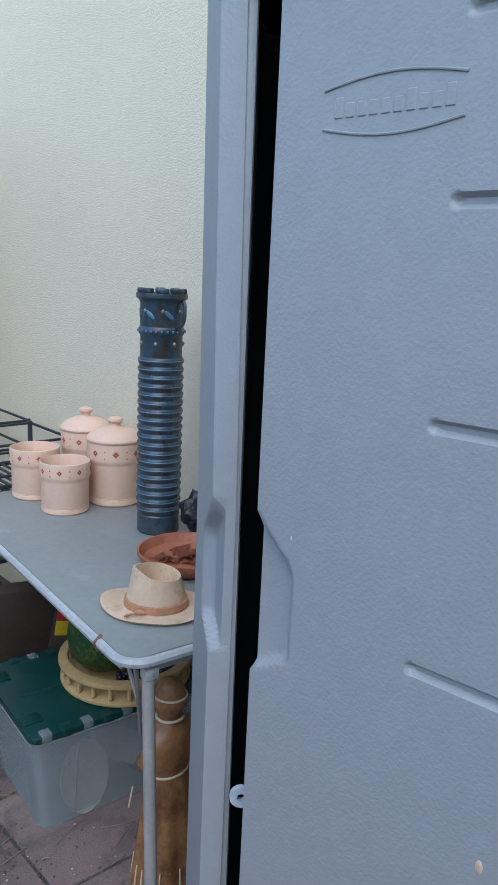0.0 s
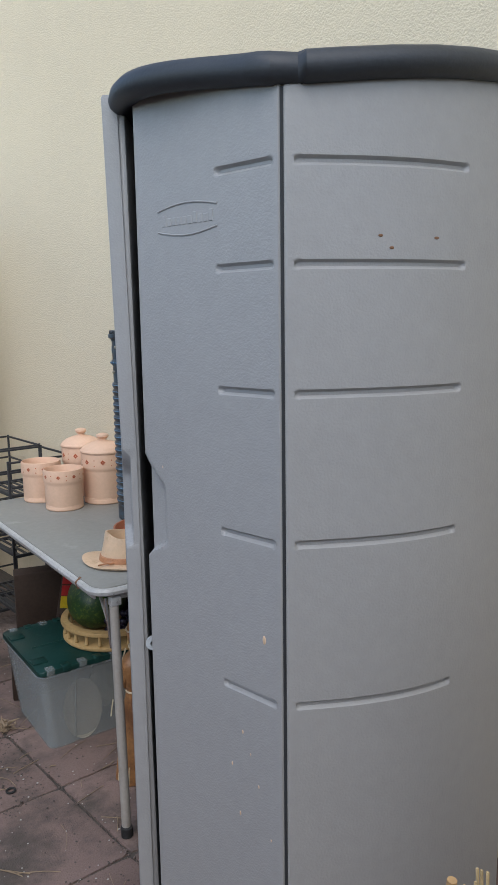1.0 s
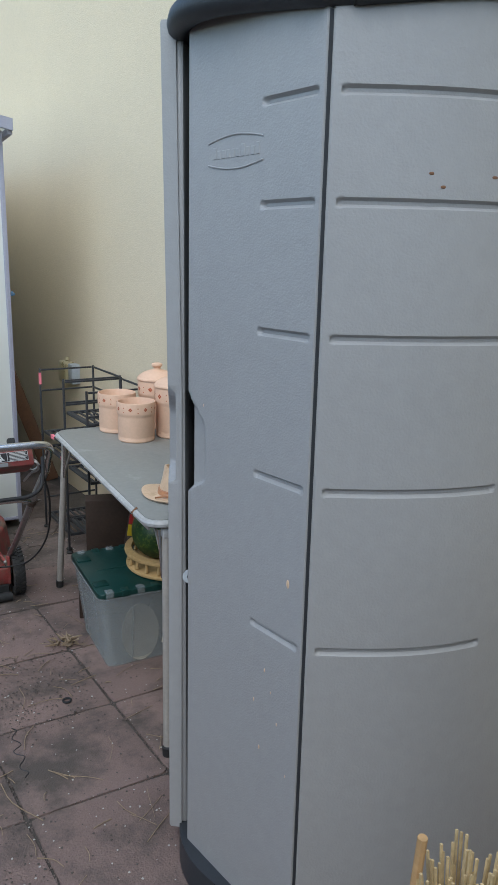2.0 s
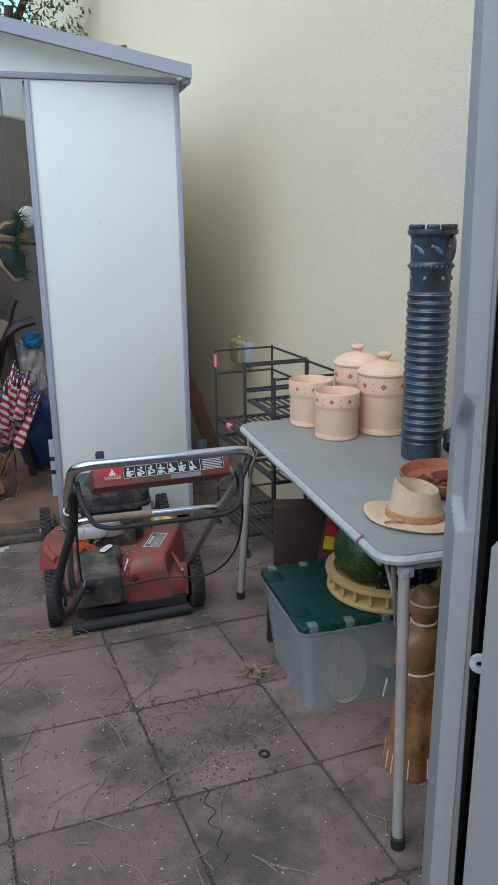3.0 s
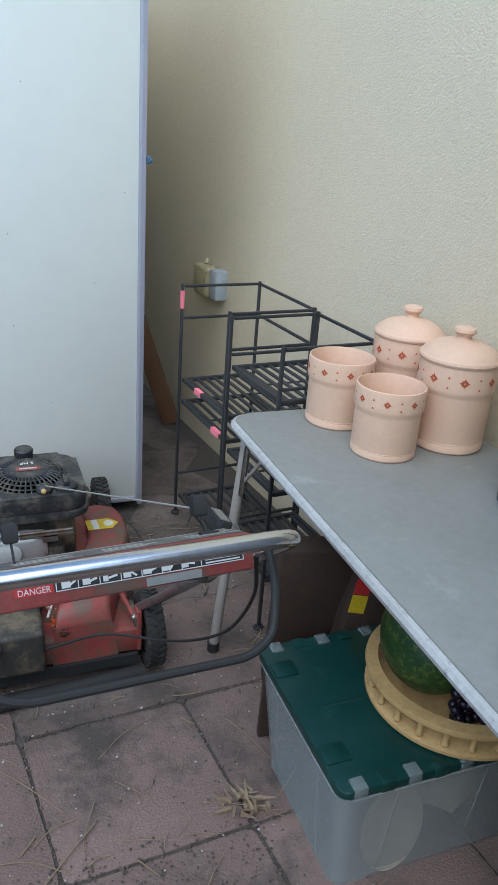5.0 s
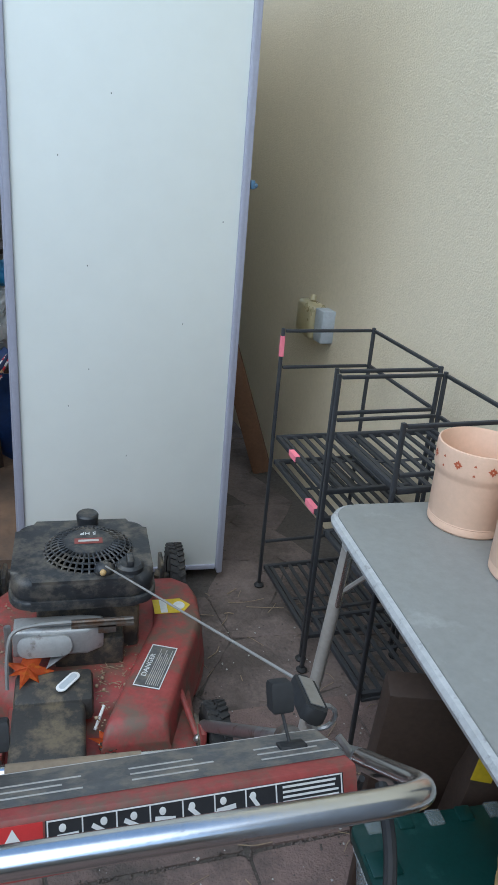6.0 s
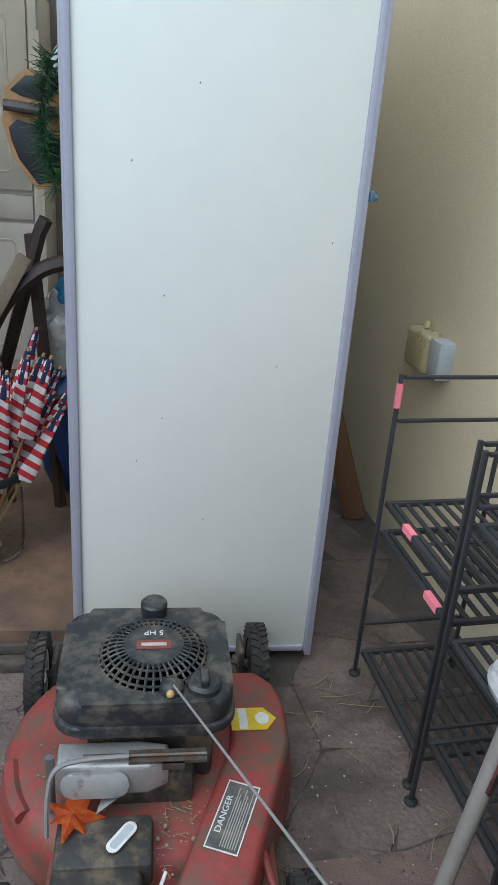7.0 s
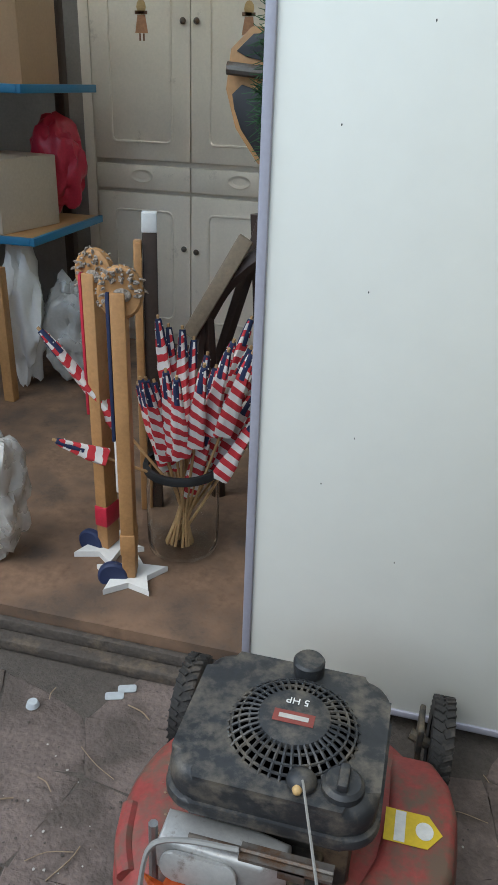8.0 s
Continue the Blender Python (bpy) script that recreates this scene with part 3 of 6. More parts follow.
# gable sheet
bm = bmesh.new()
tri = [(SX0 - 0.0, 2.0), (SX1, 2.0), (SX1, EZ), (MX, RZ), (SX0, EZ)]
fa = [bm.verts.new((x, FY, z)) for x, z in tri]
fb = [bm.verts.new((x, FY + 0.02, z)) for x, z in tri]
bm.faces.new(fa)
bm.faces.new(fb[::-1])
for i in range(5):
    bm.faces.new((fa[i], fb[i], fb[(i + 1) % 5], fa[(i + 1) % 5]))
bmesh.ops.recalc_face_normals(bm, faces=bm.faces[:])
part("gable", bm, "panel", ms, "white gable sheet")
# side and back sheets with ribs
ribs = [bm_box(SX1 - 0.02, FY + 0.03, 0.03, SX1, SY1, 2.0)]
for i in range(12):
    y = FY + 0.12 + 0.2 * i
    ribs.append(bm_box(SX1, y, 0.03, SX1 + 0.012, y + 0.05, 1.99, 0.004))
part("side_panel", merge(*ribs), "panel", ms, "white ribbed side sheet")
part("corner_post", bm_box(SX1 - 0.008, FY - 0.006, 0.03, SX1 + 0.010, FY + 0.05, 1.99, 0.003), "trim", ms, "grey corner strip")
# inner sheets in the darkened colour that carries the inside's shade
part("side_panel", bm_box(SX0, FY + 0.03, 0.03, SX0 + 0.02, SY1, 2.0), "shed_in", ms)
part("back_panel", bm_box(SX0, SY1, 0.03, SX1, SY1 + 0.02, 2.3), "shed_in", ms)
part("latch", merge(bm_box(SX1 + 0.012, FY - 0.004, 1.219, SX1 + 0.024, FY + 0.014, 1.242, 0.003), bm_sphere((SX1 + 0.026, FY + 0.004, 1.228), 0.007, (1, 1, 1), 10, 8)), "glaze_line", ms, "small blue latch knob")


def roof_slope(xa, za, xb, zb):
    bm = bmesh.new()
    v = []
    for y in (FY - 0.09, SY1 + 0.08):
        for x, z in ((xa, za), (xb, zb), (xb, zb + 0.025), (xa, za + 0.025)):
            v.append(bm.verts.new((x, y, z)))
    for q in ((0, 1, 2, 3), (7, 6, 5, 4), (0, 4, 5, 1), (1, 5, 6, 2), (2, 6, 7, 3), (3, 7, 4, 0)):
        bm.faces.new([v[i] for i in q])
    bmesh.ops.recalc_face_normals(bm, faces=bm.faces[:])
    return bm


# both slopes pass light: an added way to brighten the inside
part("roof", roof_slope(SX1 + 0.042, EZ - 0.010, MX, RZ + 0.002), "added_skylight", ms, "white roof sheet, made translucent to brighten the inside", smooth=0)
part("roof", roof_slope(SX0 - 0.042, EZ - 0.010, MX, RZ + 0.002), "added_skylight", ms, "roof sheet, made translucent to brighten the inside", smooth=0)
# deep grey edge trim along both slopes of the gable, and along the eave
for sx in (SX1 + 0.045, SX0 - 0.045):
    bm = bmesh.new()
    v = []
    for y in (FY - 0.105, FY - 0.078):
        for x, z in ((sx, EZ - 0.030), (MX, RZ - 0.030), (MX, RZ + 0.022), (sx, EZ + 0.022)):
            v.append(bm.verts.new((x, y, z)))
    for q in ((0, 1, 2, 3), (7, 6, 5, 4), (0, 4, 5, 1), (1, 5, 6, 2), (2, 6, 7, 3), (3, 7, 4, 0)):
        bm.faces.new([v[i] for i in q])
    bmesh.ops.recalc_face_normals(bm, faces=bm.faces[:])
    part("barge_trim", bm, "trim", ms, "grey roof edge trim", smooth=0)
part("eave_trim", bm_box(SX1 + 0.022, FY - 0.077, EZ - 0.045, SX1 + 0.046, SY1 + 0.08, EZ - 0.014, 0.004), "trim", ms)
part("sill", merge(bm_box(SX0, FY - 0.02, 0.0, 3.29, FY + 0.02, 0.030, 0.004), bm_box(SX0, FY + 0.03, 0.0, 3.29, FY + 0.05, 0.05, 0.004)), "sillwood", ms, "weathered dark wooden door sill")
part("floor_sheet", bm_box(SX0 + 0.02, FY + 0.055, 0.02, SX1 - 0.02, SY1, 0.078), "ply", ms, "worn brown plywood floor")
FZ = 0.0785

# wood offcut on the shed roof, and twigs
off = single("wood_offcut", turned(bm_box(-0.10, -0.02, 0, 0.10, 0.02, 0.05, 0.004), pose(0, 0, 0, 0, -14, 25)), "rustwood", "short wood offcut lying on the shed roof", "wood", pose(3.66, 5.55, 2.112))
# plank leaning between shed and house wall
single("plank", bm_box(-0.04, -0.016, 0, 0.04, 0.016, 1.02, 0.004), "rustwood", "brown plank leaning on the shed's side", "plank", pose(4.245, 6.06, 0.002, 0, -19, -20))

stake = thing("marker_stake", "pale blue plastic stake with dark bands inside the shed's opening", "stake", pose(3.268, 5.62, FZ))
part("stake", bm_box(-0.012, -0.003, 0, 0.012, 0.003, 0.30, 0.001), "boxgrey", stake)
for z in (0.118, 0.188):
    part("band", bm_box(-0.0125, -0.0036, z, 0.0125, 0.0036, z + 0.022), "decal_black", stake, "dark band")
# ---- cupboard in the shed ----
cb = thing("cupboard", "cream painted kitchen cupboard with two drawers and chipped paint", "cupboard", pose(1.890, 7.44, FZ))
W_, D_, H_ = 1.06, 0.40, 1.72
part("carcass", bm_box(0, 0.022, 0, W_, D_, H_, 0.006), "cream", cb)
part("stile", bm_box(0, 0.0, 0, 0.05, 0.022, H_, 0.004), "cream", cb)
part("stile", bm_box(W_ - 0.05, 0.0, 0, W_, 0.022, H_, 0.004), "cream", cb)


def cup_door(x0, z0, x1, z1, knob_x, knob_z):
    d = part("door", bm_box(x0, -0.004, z0, x1, 0.020, z1, 0.004), "cream", cb)
    r = [(x0 + 0.09, z0 + 0.08), (x1 - 0.09, z0 + 0.08), (x1 - 0.09, z1 - 0.08), (x0 + 0.09, z1 - 0.08)]
    pts = fillet([(*((r[0][0] + r[1][0]) / 2, ), -0.004, r[0][1])] + [(x, -0.004, z) for x, z in r[1:]] + [(r[0][0], -0.004, r[0][1]), ((r[0][0] + r[1][0]) / 2 - 0.001, -0.004, r[0][1])], 0.03, 5)
    part("moulding", bm_tube(pts, 0.006, 6), "cream", d, "raised panel moulding")
    part("knob", bm_sphere((knob_x, -0.018, knob_z), 0.014, (1, 0.8, 1), 12, 8), "darksteel", d, "small dull knob")
    return d


ud1 = cup_door(0.055, 0.895, 0.528, 1.70, 0.50, 1.47)
ud2 = cup_door(0.532, 0.895, 1.005, 1.70, 0.562, 1.47)
cup_door(0.055, 0.06, 0.528, 0.745, 0.50, 0.50)
cup_door(0.532, 0.06, 1.005, 0.745, 0.562, 0.49)
for x0 in (0.055, 0.532):
    dr = part("drawer", bm_box(x0, -0.004, 0.762, x0 + 0.473, 0.020, 0.872, 0.004), "cream", cb)
    part("cup_pull", turned(bm_lathe([(0.028, 0.0), (0.042, 0.004), (0.045, 0.010), (0.038, 0.006), (0.028, 0.004), (0.028, 0.0)], 20), Matrix.Translation((x0 + 0.236, -0.004, 0.825)) @ Matrix.Diagonal((1.2, 1, 0.62, 1)) @ Matrix.Rotation(radians(90), 4, "X")), "cream", dr)
for d, x0 in ((ud1, 0.305), (ud2, 0.79)):
    # faded transfer pictures: plain shapes
    part("transfer", merge(bm_prism([(x0 - 0.03, 0), (x0 + 0.03, 0), (x0 + 0.018, 0.07), (x0 - 0.018, 0.07)], 0, 0.001)), "hatband", d, "", pose(0, -0.0045, 1.42, 90, 0, 0))
    for bx0, by0, bx1, by1 in ((-0.03, 0.072, 0.028, 0.086), (-0.012, -0.03, -0.004, -0.001), (0.006, -0.03, 0.014, -0.001)):
        part("transfer", bm_box(x0 + bx0, by0, 0, x0 + bx1, by1, 0.001), "rustwood", d, "", pose(0, -0.0045, 1.42, 90, 0, 0))
    part("transfer", bm_prism([(x0 + 0.022 * math.cos(a), 0.10 + 0.03 * math.sin(a)) for a in [i * 0.5236 for i in range(12)]], 0, 0.001), "basket", d, "", pose(0, -0.0045, 1.42, 90, 0, 0))

# ---- shelf unit with boxes ----
su = thing("shelf_unit", "wooden shelf unit with blue painted boards and pale posts", "shelf", pose(1.29, 6.55, FZ))
for z in (0.65, 1.185):
    sh = part("shelf_board", bm_box(0.0, 0.02, z, 0.78, 0.62, z + 0.022, 0.003), "wood", su)
    part("edge_strip", bm_box(0.0, 0.0, z - 0.004, 0.78, 0.02, z + 0.026, 0.003), "blue", sh, "blue painted edge")
    part("edge_strip", bm_box(0.78, 0.0, z - 0.004, 0.80, 0.62, z + 0.026, 0.003), "blue", sh)
for x, y in ((0.0, 0.62), (0.60, 0.62), (0.0, -0.047), (0.62, -0.047)):
    part("post", bm_box(x, y, 0.0, x + 0.045, y + 0.045, 1.60 if y > 0 else (0.645 if x < 0.1 else 0.56), 0.003), "brownwood" if y > 0 else "wood", su)


def carton(x, y, z, w, d, h, mat, rz, label):
    c = thing("cardboard_box", label, "box", pose(x, y, z, 0, 0, rz), "cartons on the shelves")
    part("body", bm_box(-w / 2, -d / 2, 0, w / 2, d / 2, h, 0.004), mat, c)
    part("flap", turned(bm_box(-w / 2, -d / 2 + 0.002, 0, w / 2, -0.004, 0.004), pose(0, 0, h + 0.0005, 4, 0, 0)), mat, c)
    part("flap", turned(bm_box(-w / 2, 0.004, 0, w / 2, d / 2 - 0.002, 0.004), pose(0, 0, h + 0.0005, -4, 0, 0)), mat, c)
    return c


k = carton(1.845, 6.78, FZ + 0.673, 0.26, 0.34, 0.275, "cardpale", -12, "pale cardboard carton with a dark hand hole")
part("hand_hole", bm_box(-0.045, -0.1725, 0.175, 0.045, -0.1695, 0.21), "decal_black", k)
part("print_bar", bm_box(-0.11, -0.1725, 0.07, 0.02, -0.1695, 0.085), "decal_grey", k)
carton(1.83, 6.86, FZ + 1.208, 0.34, 0.34, 0.36, "card", 4, "brown cardboard carton on the upper shelf")
carton(1.53, 6.78, FZ + 1.208, 0.20, 0.36, 0.34, "redcloth", 0, "red and white carton on the upper shelf")
carton(1.55, 6.80, FZ + 0.673, 0.28, 0.36, 0.30, "card", 3, "brown cardboard carton on the lower shelf")
carton(2.02, 7.05, FZ, 0.22, 0.22, 0.27, "card", 20, "small open cardboard box on the shed floor")


def crumpled(name, c, r, sq, mat, label, cat, seed, lump=0.34):
    bm = bmesh.new()
    bmesh.ops.create_icosphere(bm, subdivisions=4, radius=1)
    for v in bm.verts:
        p = v.co.normalized()
        k_ = 1 + lump * noise.noise(p * 2.2 + Vector((seed, 0, 0))) + 0.35 * lump * noise.noise(p * 6 + Vector((0, seed, 0))) + 0.4 * lump * (0.35 - abs(noise.noise(p * 4 + Vector((seed, seed, 0))))) + 0.18 * lump * (0.3 - abs(noise.noise(p * 11 + Vector((0, 0, seed)))))
        v.co = Vector((p.x * sq[0] * r * k_, p.y * sq[1] * r * k_, max(-0.92, p.z) * sq[2] * r * k_))
    lo = min(v.co.z for v in bm.verts)
    for v in bm.verts:
        v.co.z -= lo
    return single(name, bm, mat, label, cat, pose(*c), smooth=50)


crumpled("plastic_bag", (1.945, 7.04, FZ + 0.673), 0.125, (0.95, 0.8, 1.5), "redcloth", "shiny red plastic bag beside the carton", "bag", 3)
crumpled("plastic_bag", (1.925, 6.70, FZ), 0.17, (0.5, 0.6, 1.75), "white", "white cloth bag standing on the shed floor", "bag", 8)
crumpled("plastic_bag", (2.10, 6.80, FZ), 0.16, (0.85, 0.7, 1.35), "bag", "clear crumpled plastic bag on the shed floor", "bag", 12)
crumpled("plastic_bag", (2.50, 5.50, FZ), 0.12, (0.8, 0.8, 1.5), "bag", "clear plastic bag near the shed opening", "bag", 21)
crumpled("plastic_bag", (3.19, 6.10, FZ), 0.16, (0.7, 0.8, 1.5), "deepblue", "deep blue plastic sack on the shed floor", "sack", 5, 0.15)
crumpled("plastic_bag", (3.20, 6.08, FZ + 0.44), 0.10, (0.9, 0.7, 1.5), "bag", "clear crumpled bag with blue things on the sack", "bag", 33)
crumpled("blue_bag", (3.22, 6.02, FZ + 0.70), 0.05, (1.0, 0.6, 0.9), "blue", "small bright blue bag on top of the heap", "bag", 36)
crumpled("cloth_sack", (3.35, 6.25, FZ), 0.16, (0.9, 0.8, 0.9), "cardpale", "pale cloth sack slumped on the floor", "sack", 9, 0.2)
# ---- wooden figures, flags and other things inside the shed ----
def star_poly(r, cx=0.0, cy=0.0, a0=0.3):
    return [(cx + (r if i % 2 == 0 else r * 0.45) * math.cos(a0 + i * math.pi / 5), cy + (r if i % 2 == 0 else r * 0.45) * math.sin(a0 + i * math.pi / 5)) for i in range(10)]


def figure(x, y, h, lean, mats, label, rz):
    """A slat figure on a star-shaped foot, one plain mesh with several colours."""
    bms = [bm_prism(star_poly(0.105), 0, 0.018, 0.002), bm_box(-0.018, -0.030, 0.018, 0.018, 0.030, h * 0.88, 0.004),
           bm_box(-0.026, -0.012, h * 0.30, -0.018, 0.020, h * 0.47, 0.003), bm_box(-0.027, -0.03, h * 0.47, -0.0185, 0.012, h * 0.88, 0.002),
           turned(bm_lathe([(0, -0.016), (0.048, -0.016), (0.054, -0.010), (0.054, 0.010), (0.048, 0.016), (0, 0.016)], 24), Matrix.Translation((0.005, 0, h * 0.875)) @ Matrix.Diagonal((1, 1, 1.15, 1)) @ Matrix.Rotation(radians(90), 4, "X")),
           bm_sphere((0.01, -0.018, h * 0.872), 0.017, (1.3, 0.5, 1), 12, 8),
           turned(bm_lathe([(0, -0.012), (0.036, -0.012), (0.042, -0.006), (0.042, 0.006), (0.036, 0.012), (0, 0.012)], 20), Matrix.Translation((-0.044, -0.022, 0.022)) @ Matrix.Rotation(radians(90), 4, "X")),
           bm_box(-0.0205, -0.033, h * 0.10, 0.0205, 0.033, h * 0.17, 0.004)]
    idx = [0, 1, 0, 2, 1, 3, 4, 2 if mats[2] == "redcloth" else 1]
    rf = random.Random(int(h * 100))
    for q in range(150):        # strands of fur over the top of the head
        a = radians(rf.uniform(-10, 215))
        rr = rf.uniform(0.022, 0.052)
        c = Vector((0.005 + rr * math.cos(a), rf.uniform(-0.026, 0.02), h * 0.875 + rr * 1.1 * math.sin(a)))
        d = Vector((math.cos(a) + rf.uniform(-0.7, 0.7), rf.uniform(-0.8, 0.4), math.sin(a) * 0.6 + rf.uniform(-0.9, 0.3))).normalized() * rf.uniform(0.007, 0.016)
        bms.append(bm_tube([c, c + d * 0.6 + Vector((0, -0.002, 0.002)), c + d], [0.0042, 0.0034, 0.0010], 5))
        idx.append(3)
    out, which = bmesh.new(), []
    for b, i in zip(bms, idx):
        me = bpy.data.meshes.new("tmp")
        b.to_mesh(me)
        n = len(out.faces)
        out.from_mesh(me)
        out.faces.ensure_lookup_table()
        for f in out.faces[n:]:
            f.material_index = i
        b.free()
        bpy.data.meshes.remove(me)
    me = mesh_of("wooden_figure", out, mats[0])
    for mm in mats[1:]:
        me.materials.append(M[mm])
    ob = new("wooden_figure", me)
    ob.matrix_basis = pose(x, y, FZ + 0.0005, lean, 0, rz)
    return tagged(ob, label, "figure", "slat figures in the shed")


figure(2.897, 5.512, 0.915, 0, ["white", "wood", "navy", "fur", "navy"], "tall wooden slat figure with fur head on white star foot", 15)
figure(2.782, 5.625, 0.925, 0, ["white", "wood", "redcloth", "fur", "navy"], "smaller wooden slat figure with red boot on star foot", -10)
wp = thing("wood_post", "dark square wooden post with a white painted tip", "post", pose(2.822, 5.90, FZ, 0, 0, 20))
part("shaft", bm_box(-0.02, -0.02, 0, 0.02, 0.02, 0.868, 0.003), "brownwood", wp)
part("batten", bm_box(-0.045, -0.03, 0, -0.022, 0.012, 0.845, 0.003), "wood", wp, "pale batten")
part("tip", bm_box(-0.021, -0.021, 0.8685, 0.021, 0.021, 0.921, 0.003), "white", wp, "white painted tip")

jx, jy = 2.985, 5.70
jar = thing("glass_jar", "large clear glass jar with dark rim holding small flags", "jar", pose(jx, jy, FZ))
part("body", bm_lathe([(0, 0.004), (0.085, 0.0), (0.100, 0.012), (0.104, 0.05), (0.104, 0.20), (0.100, 0.255), (0.103, 0.275), (0.098, 0.275), (0.095, 0.255), (0.099, 0.20), (0.099, 0.05), (0.09, 0.016), (0, 0.014)], 40), "glass", jar)
part("rim", bm_lathe([(0.099, 0.262), (0.110, 0.262), (0.112, 0.275), (0.108, 0.285), (0.097, 0.284), (0.096, 0.27), (0.099, 0.262)], 40), "rubber", jar, "dark rim")


def stick_flag(base, top, furl, seed, group="small flags in the jar"):
    """A small furled flag: stick, striped cloth wound round it, blue canton with pale dots."""
    a, b = Vector(base), Vector(top)
    L = (b - a).length
    f = thing("small_flag", "small furled red, white and blue flag on a wooden stick", "flag", Matrix.Translation(a) @ (b - a).to_track_quat("Z", "Y").to_matrix().to_4x4(), group)
    part("stick", bm_tube([(0, 0, 0), (0, 0, L)], 0.0042, 6), "stick", f)
    rnd_ = random.Random(seed)
    z0, z1 = L - furl, L - 0.015
    bm = bmesh.new()
    rows, seg = 12, 14
    rings = []
    for j in range(rows + 1):
        t = j / rows
        z = z0 + (z1 - z0) * t
        rr = 0.0075 + 0.0150 * (1 - t) ** 0.7 * (0.8 + 0.4 * rnd_.random())
        rings.append([bm.verts.new(((rr * (1 + 0.28 * math.sin(3 * q + 2.2 * t + seed))) * math.cos(q), (rr * (1 + 0.28 * math.sin(3 * q + 2.2 * t + seed))) * math.sin(q), z)) for q in [2 * math.pi * k / seg for k in range(seg)]])
    for u, v in zip(rings, rings[1:]):
        for k in range(seg):
            bm.faces.new((u[k], u[(k + 1) % seg], v[(k + 1) % seg], v[k]))
    bm.faces.new(rings[0][::-1])
    bm.faces.new(rings[-1])
    part("cloth", bm, "flag", f, "red and white striped cloth", smooth=60)
    c = part("canton", bm_lathe([(0.0, z1 - 0.075), (0.0140, z1 - 0.07), (0.0118, z1 - 0.03), (0.0085, z1 + 0.004), (0.0, z1 + 0.006)], 12), "navy", f, "dark blue corner with pale dots")
    for k in range(8):
        q = k * 2.4
        z = z1 - 0.062 + 0.008 * k
        rr = 0.0132 - 0.00045 * k
        part("dot", bm_sphere((rr * math.cos(q), rr * math.sin(q), z), 0.0022, (1, 1, 1), 6, 4), "decal_white", c)
    return f


random.seed(21)
for i in range(19):
    a = i * 2.399
    r = 0.02 + 0.045 * ((i * 0.618) % 1)
    lean = 0.05 + 0.17 * ((i * 0.37) % 1)
    b0 = (jx - r * math.cos(a) * 0.7, jy - r * math.sin(a) * 0.7, FZ + 0.02)
    h = 0.50 + 0.20 * ((i * 0.77) % 1)
    b1 = (jx + lean * 1.15 * math.cos(a) + 0.03, jy + lean * math.sin(a), FZ + h)
    stick_flag(b0, b1, 0.27, i)
for i in range(10):
    a = -0.7 + 1.4 * i / 9
    stick_flag((jx - 0.05 * math.cos(a), jy - 0.05 * math.sin(a), FZ + 0.02), (jx + (0.14 + 0.09 * ((i * 0.61) % 1)) * math.cos(a), jy + 0.2 * math.sin(a) + 0.05, FZ + 0.46 + 0.24 * ((i * 0.43) % 1)), 0.29, 60 + i)
stick_flag((2.965, 5.66, FZ + 0.225), (2.640, 5.58, FZ + 0.67), 0.33, 44)
stick_flag((2.968, 5.655, FZ + 0.245), (2.70, 5.50, FZ + 0.40), 0.15, 47)

# dark wooden chair parts standing behind the jar
ch = thing("folding_chair", "dark wooden folding chair, leaning folded with curved arms", "chair", pose(3.10, 5.98, FZ))
part("leg", bm_tube([(-0.16, 0.04, 0.30), (0.03, 0.0, 0.93), (0.05, 0.0, 0.97)], 0.022, 6), "chairwood", ch)
part("leg", bm_tube([(0.06, 0.02, 0.0), (0.0, 0.02, 0.92)], 0.022, 6), "chairwood", ch)
part("arm", bm_tube(glide([(-0.13, -0.04, 0.62), (-0.06, -0.05, 0.74), (0.04, -0.05, 0.83), (0.14, -0.04, 0.86)], 5), 0.024, 6), "chairwood", ch, "curved arm")
part("leg", bm_tube([(-0.10, 0.05, 0.0), (-0.12, -0.05, 0.66)], 0.02, 6), "chairwood", ch)
part("seat_rail", bm_tube(glide([(-0.13, -0.04, 0.62), (-0.14, -0.06, 0.50), (-0.02, -0.06, 0.42), (0.14, -0.04, 0.42)], 5), 0.02, 6), "chairwood", ch)

part("slat", turned(bm_box(-0.021, -0.008, 0, 0.021, 0.008, 0.33, 0.003), pose(-0.165, -0.08, 0.585, 0, 29.5, 0)), "offwood", ch, "pale worn slat")
# hanging snowman board with garland, on a hook from the shed's front frame
hb = thing("snowman_board", "painted wooden winter board in black and tan, hanging", "decoration", pose(3.175, 5.72, 1.30))
part("board", bm_prism([(-0.03, 0.135), (-0.078, 0.09), (-0.088, 0.01), (-0.064, -0.07), (-0.008, -0.145), (0.06, -0.13), (0.07, 0.13)], -0.006, 0.006, 0.002), "wood", hb, "tan wooden edge", pose(0, 0, 0, 90, 0, 0))
part("painted_front", bm_prism([(-0.026, 0.12), (-0.064, 0.086), (-0.040, 0.075), (-0.012, 0.07), (0.02, 0.062), (0.055, 0.10), (0.06, 0.125)], -0.002, 0.002, 0.001), "decal_black", hb, "black painted part", pose(0, -0.0085, 0, 90, 0, 0))
part("painted_front", bm_prism([(-0.072, 0.0), (-0.066, -0.03), (-0.05, -0.072), (-0.005, -0.130), (0.05, -0.12), (0.05, -0.02), (-0.02, 0.012), (-0.05, 0.02)], -0.002, 0.002, 0.001), "decal_black", hb, "black painted part", pose(0, -0.0085, 0, 90, 0, 0))
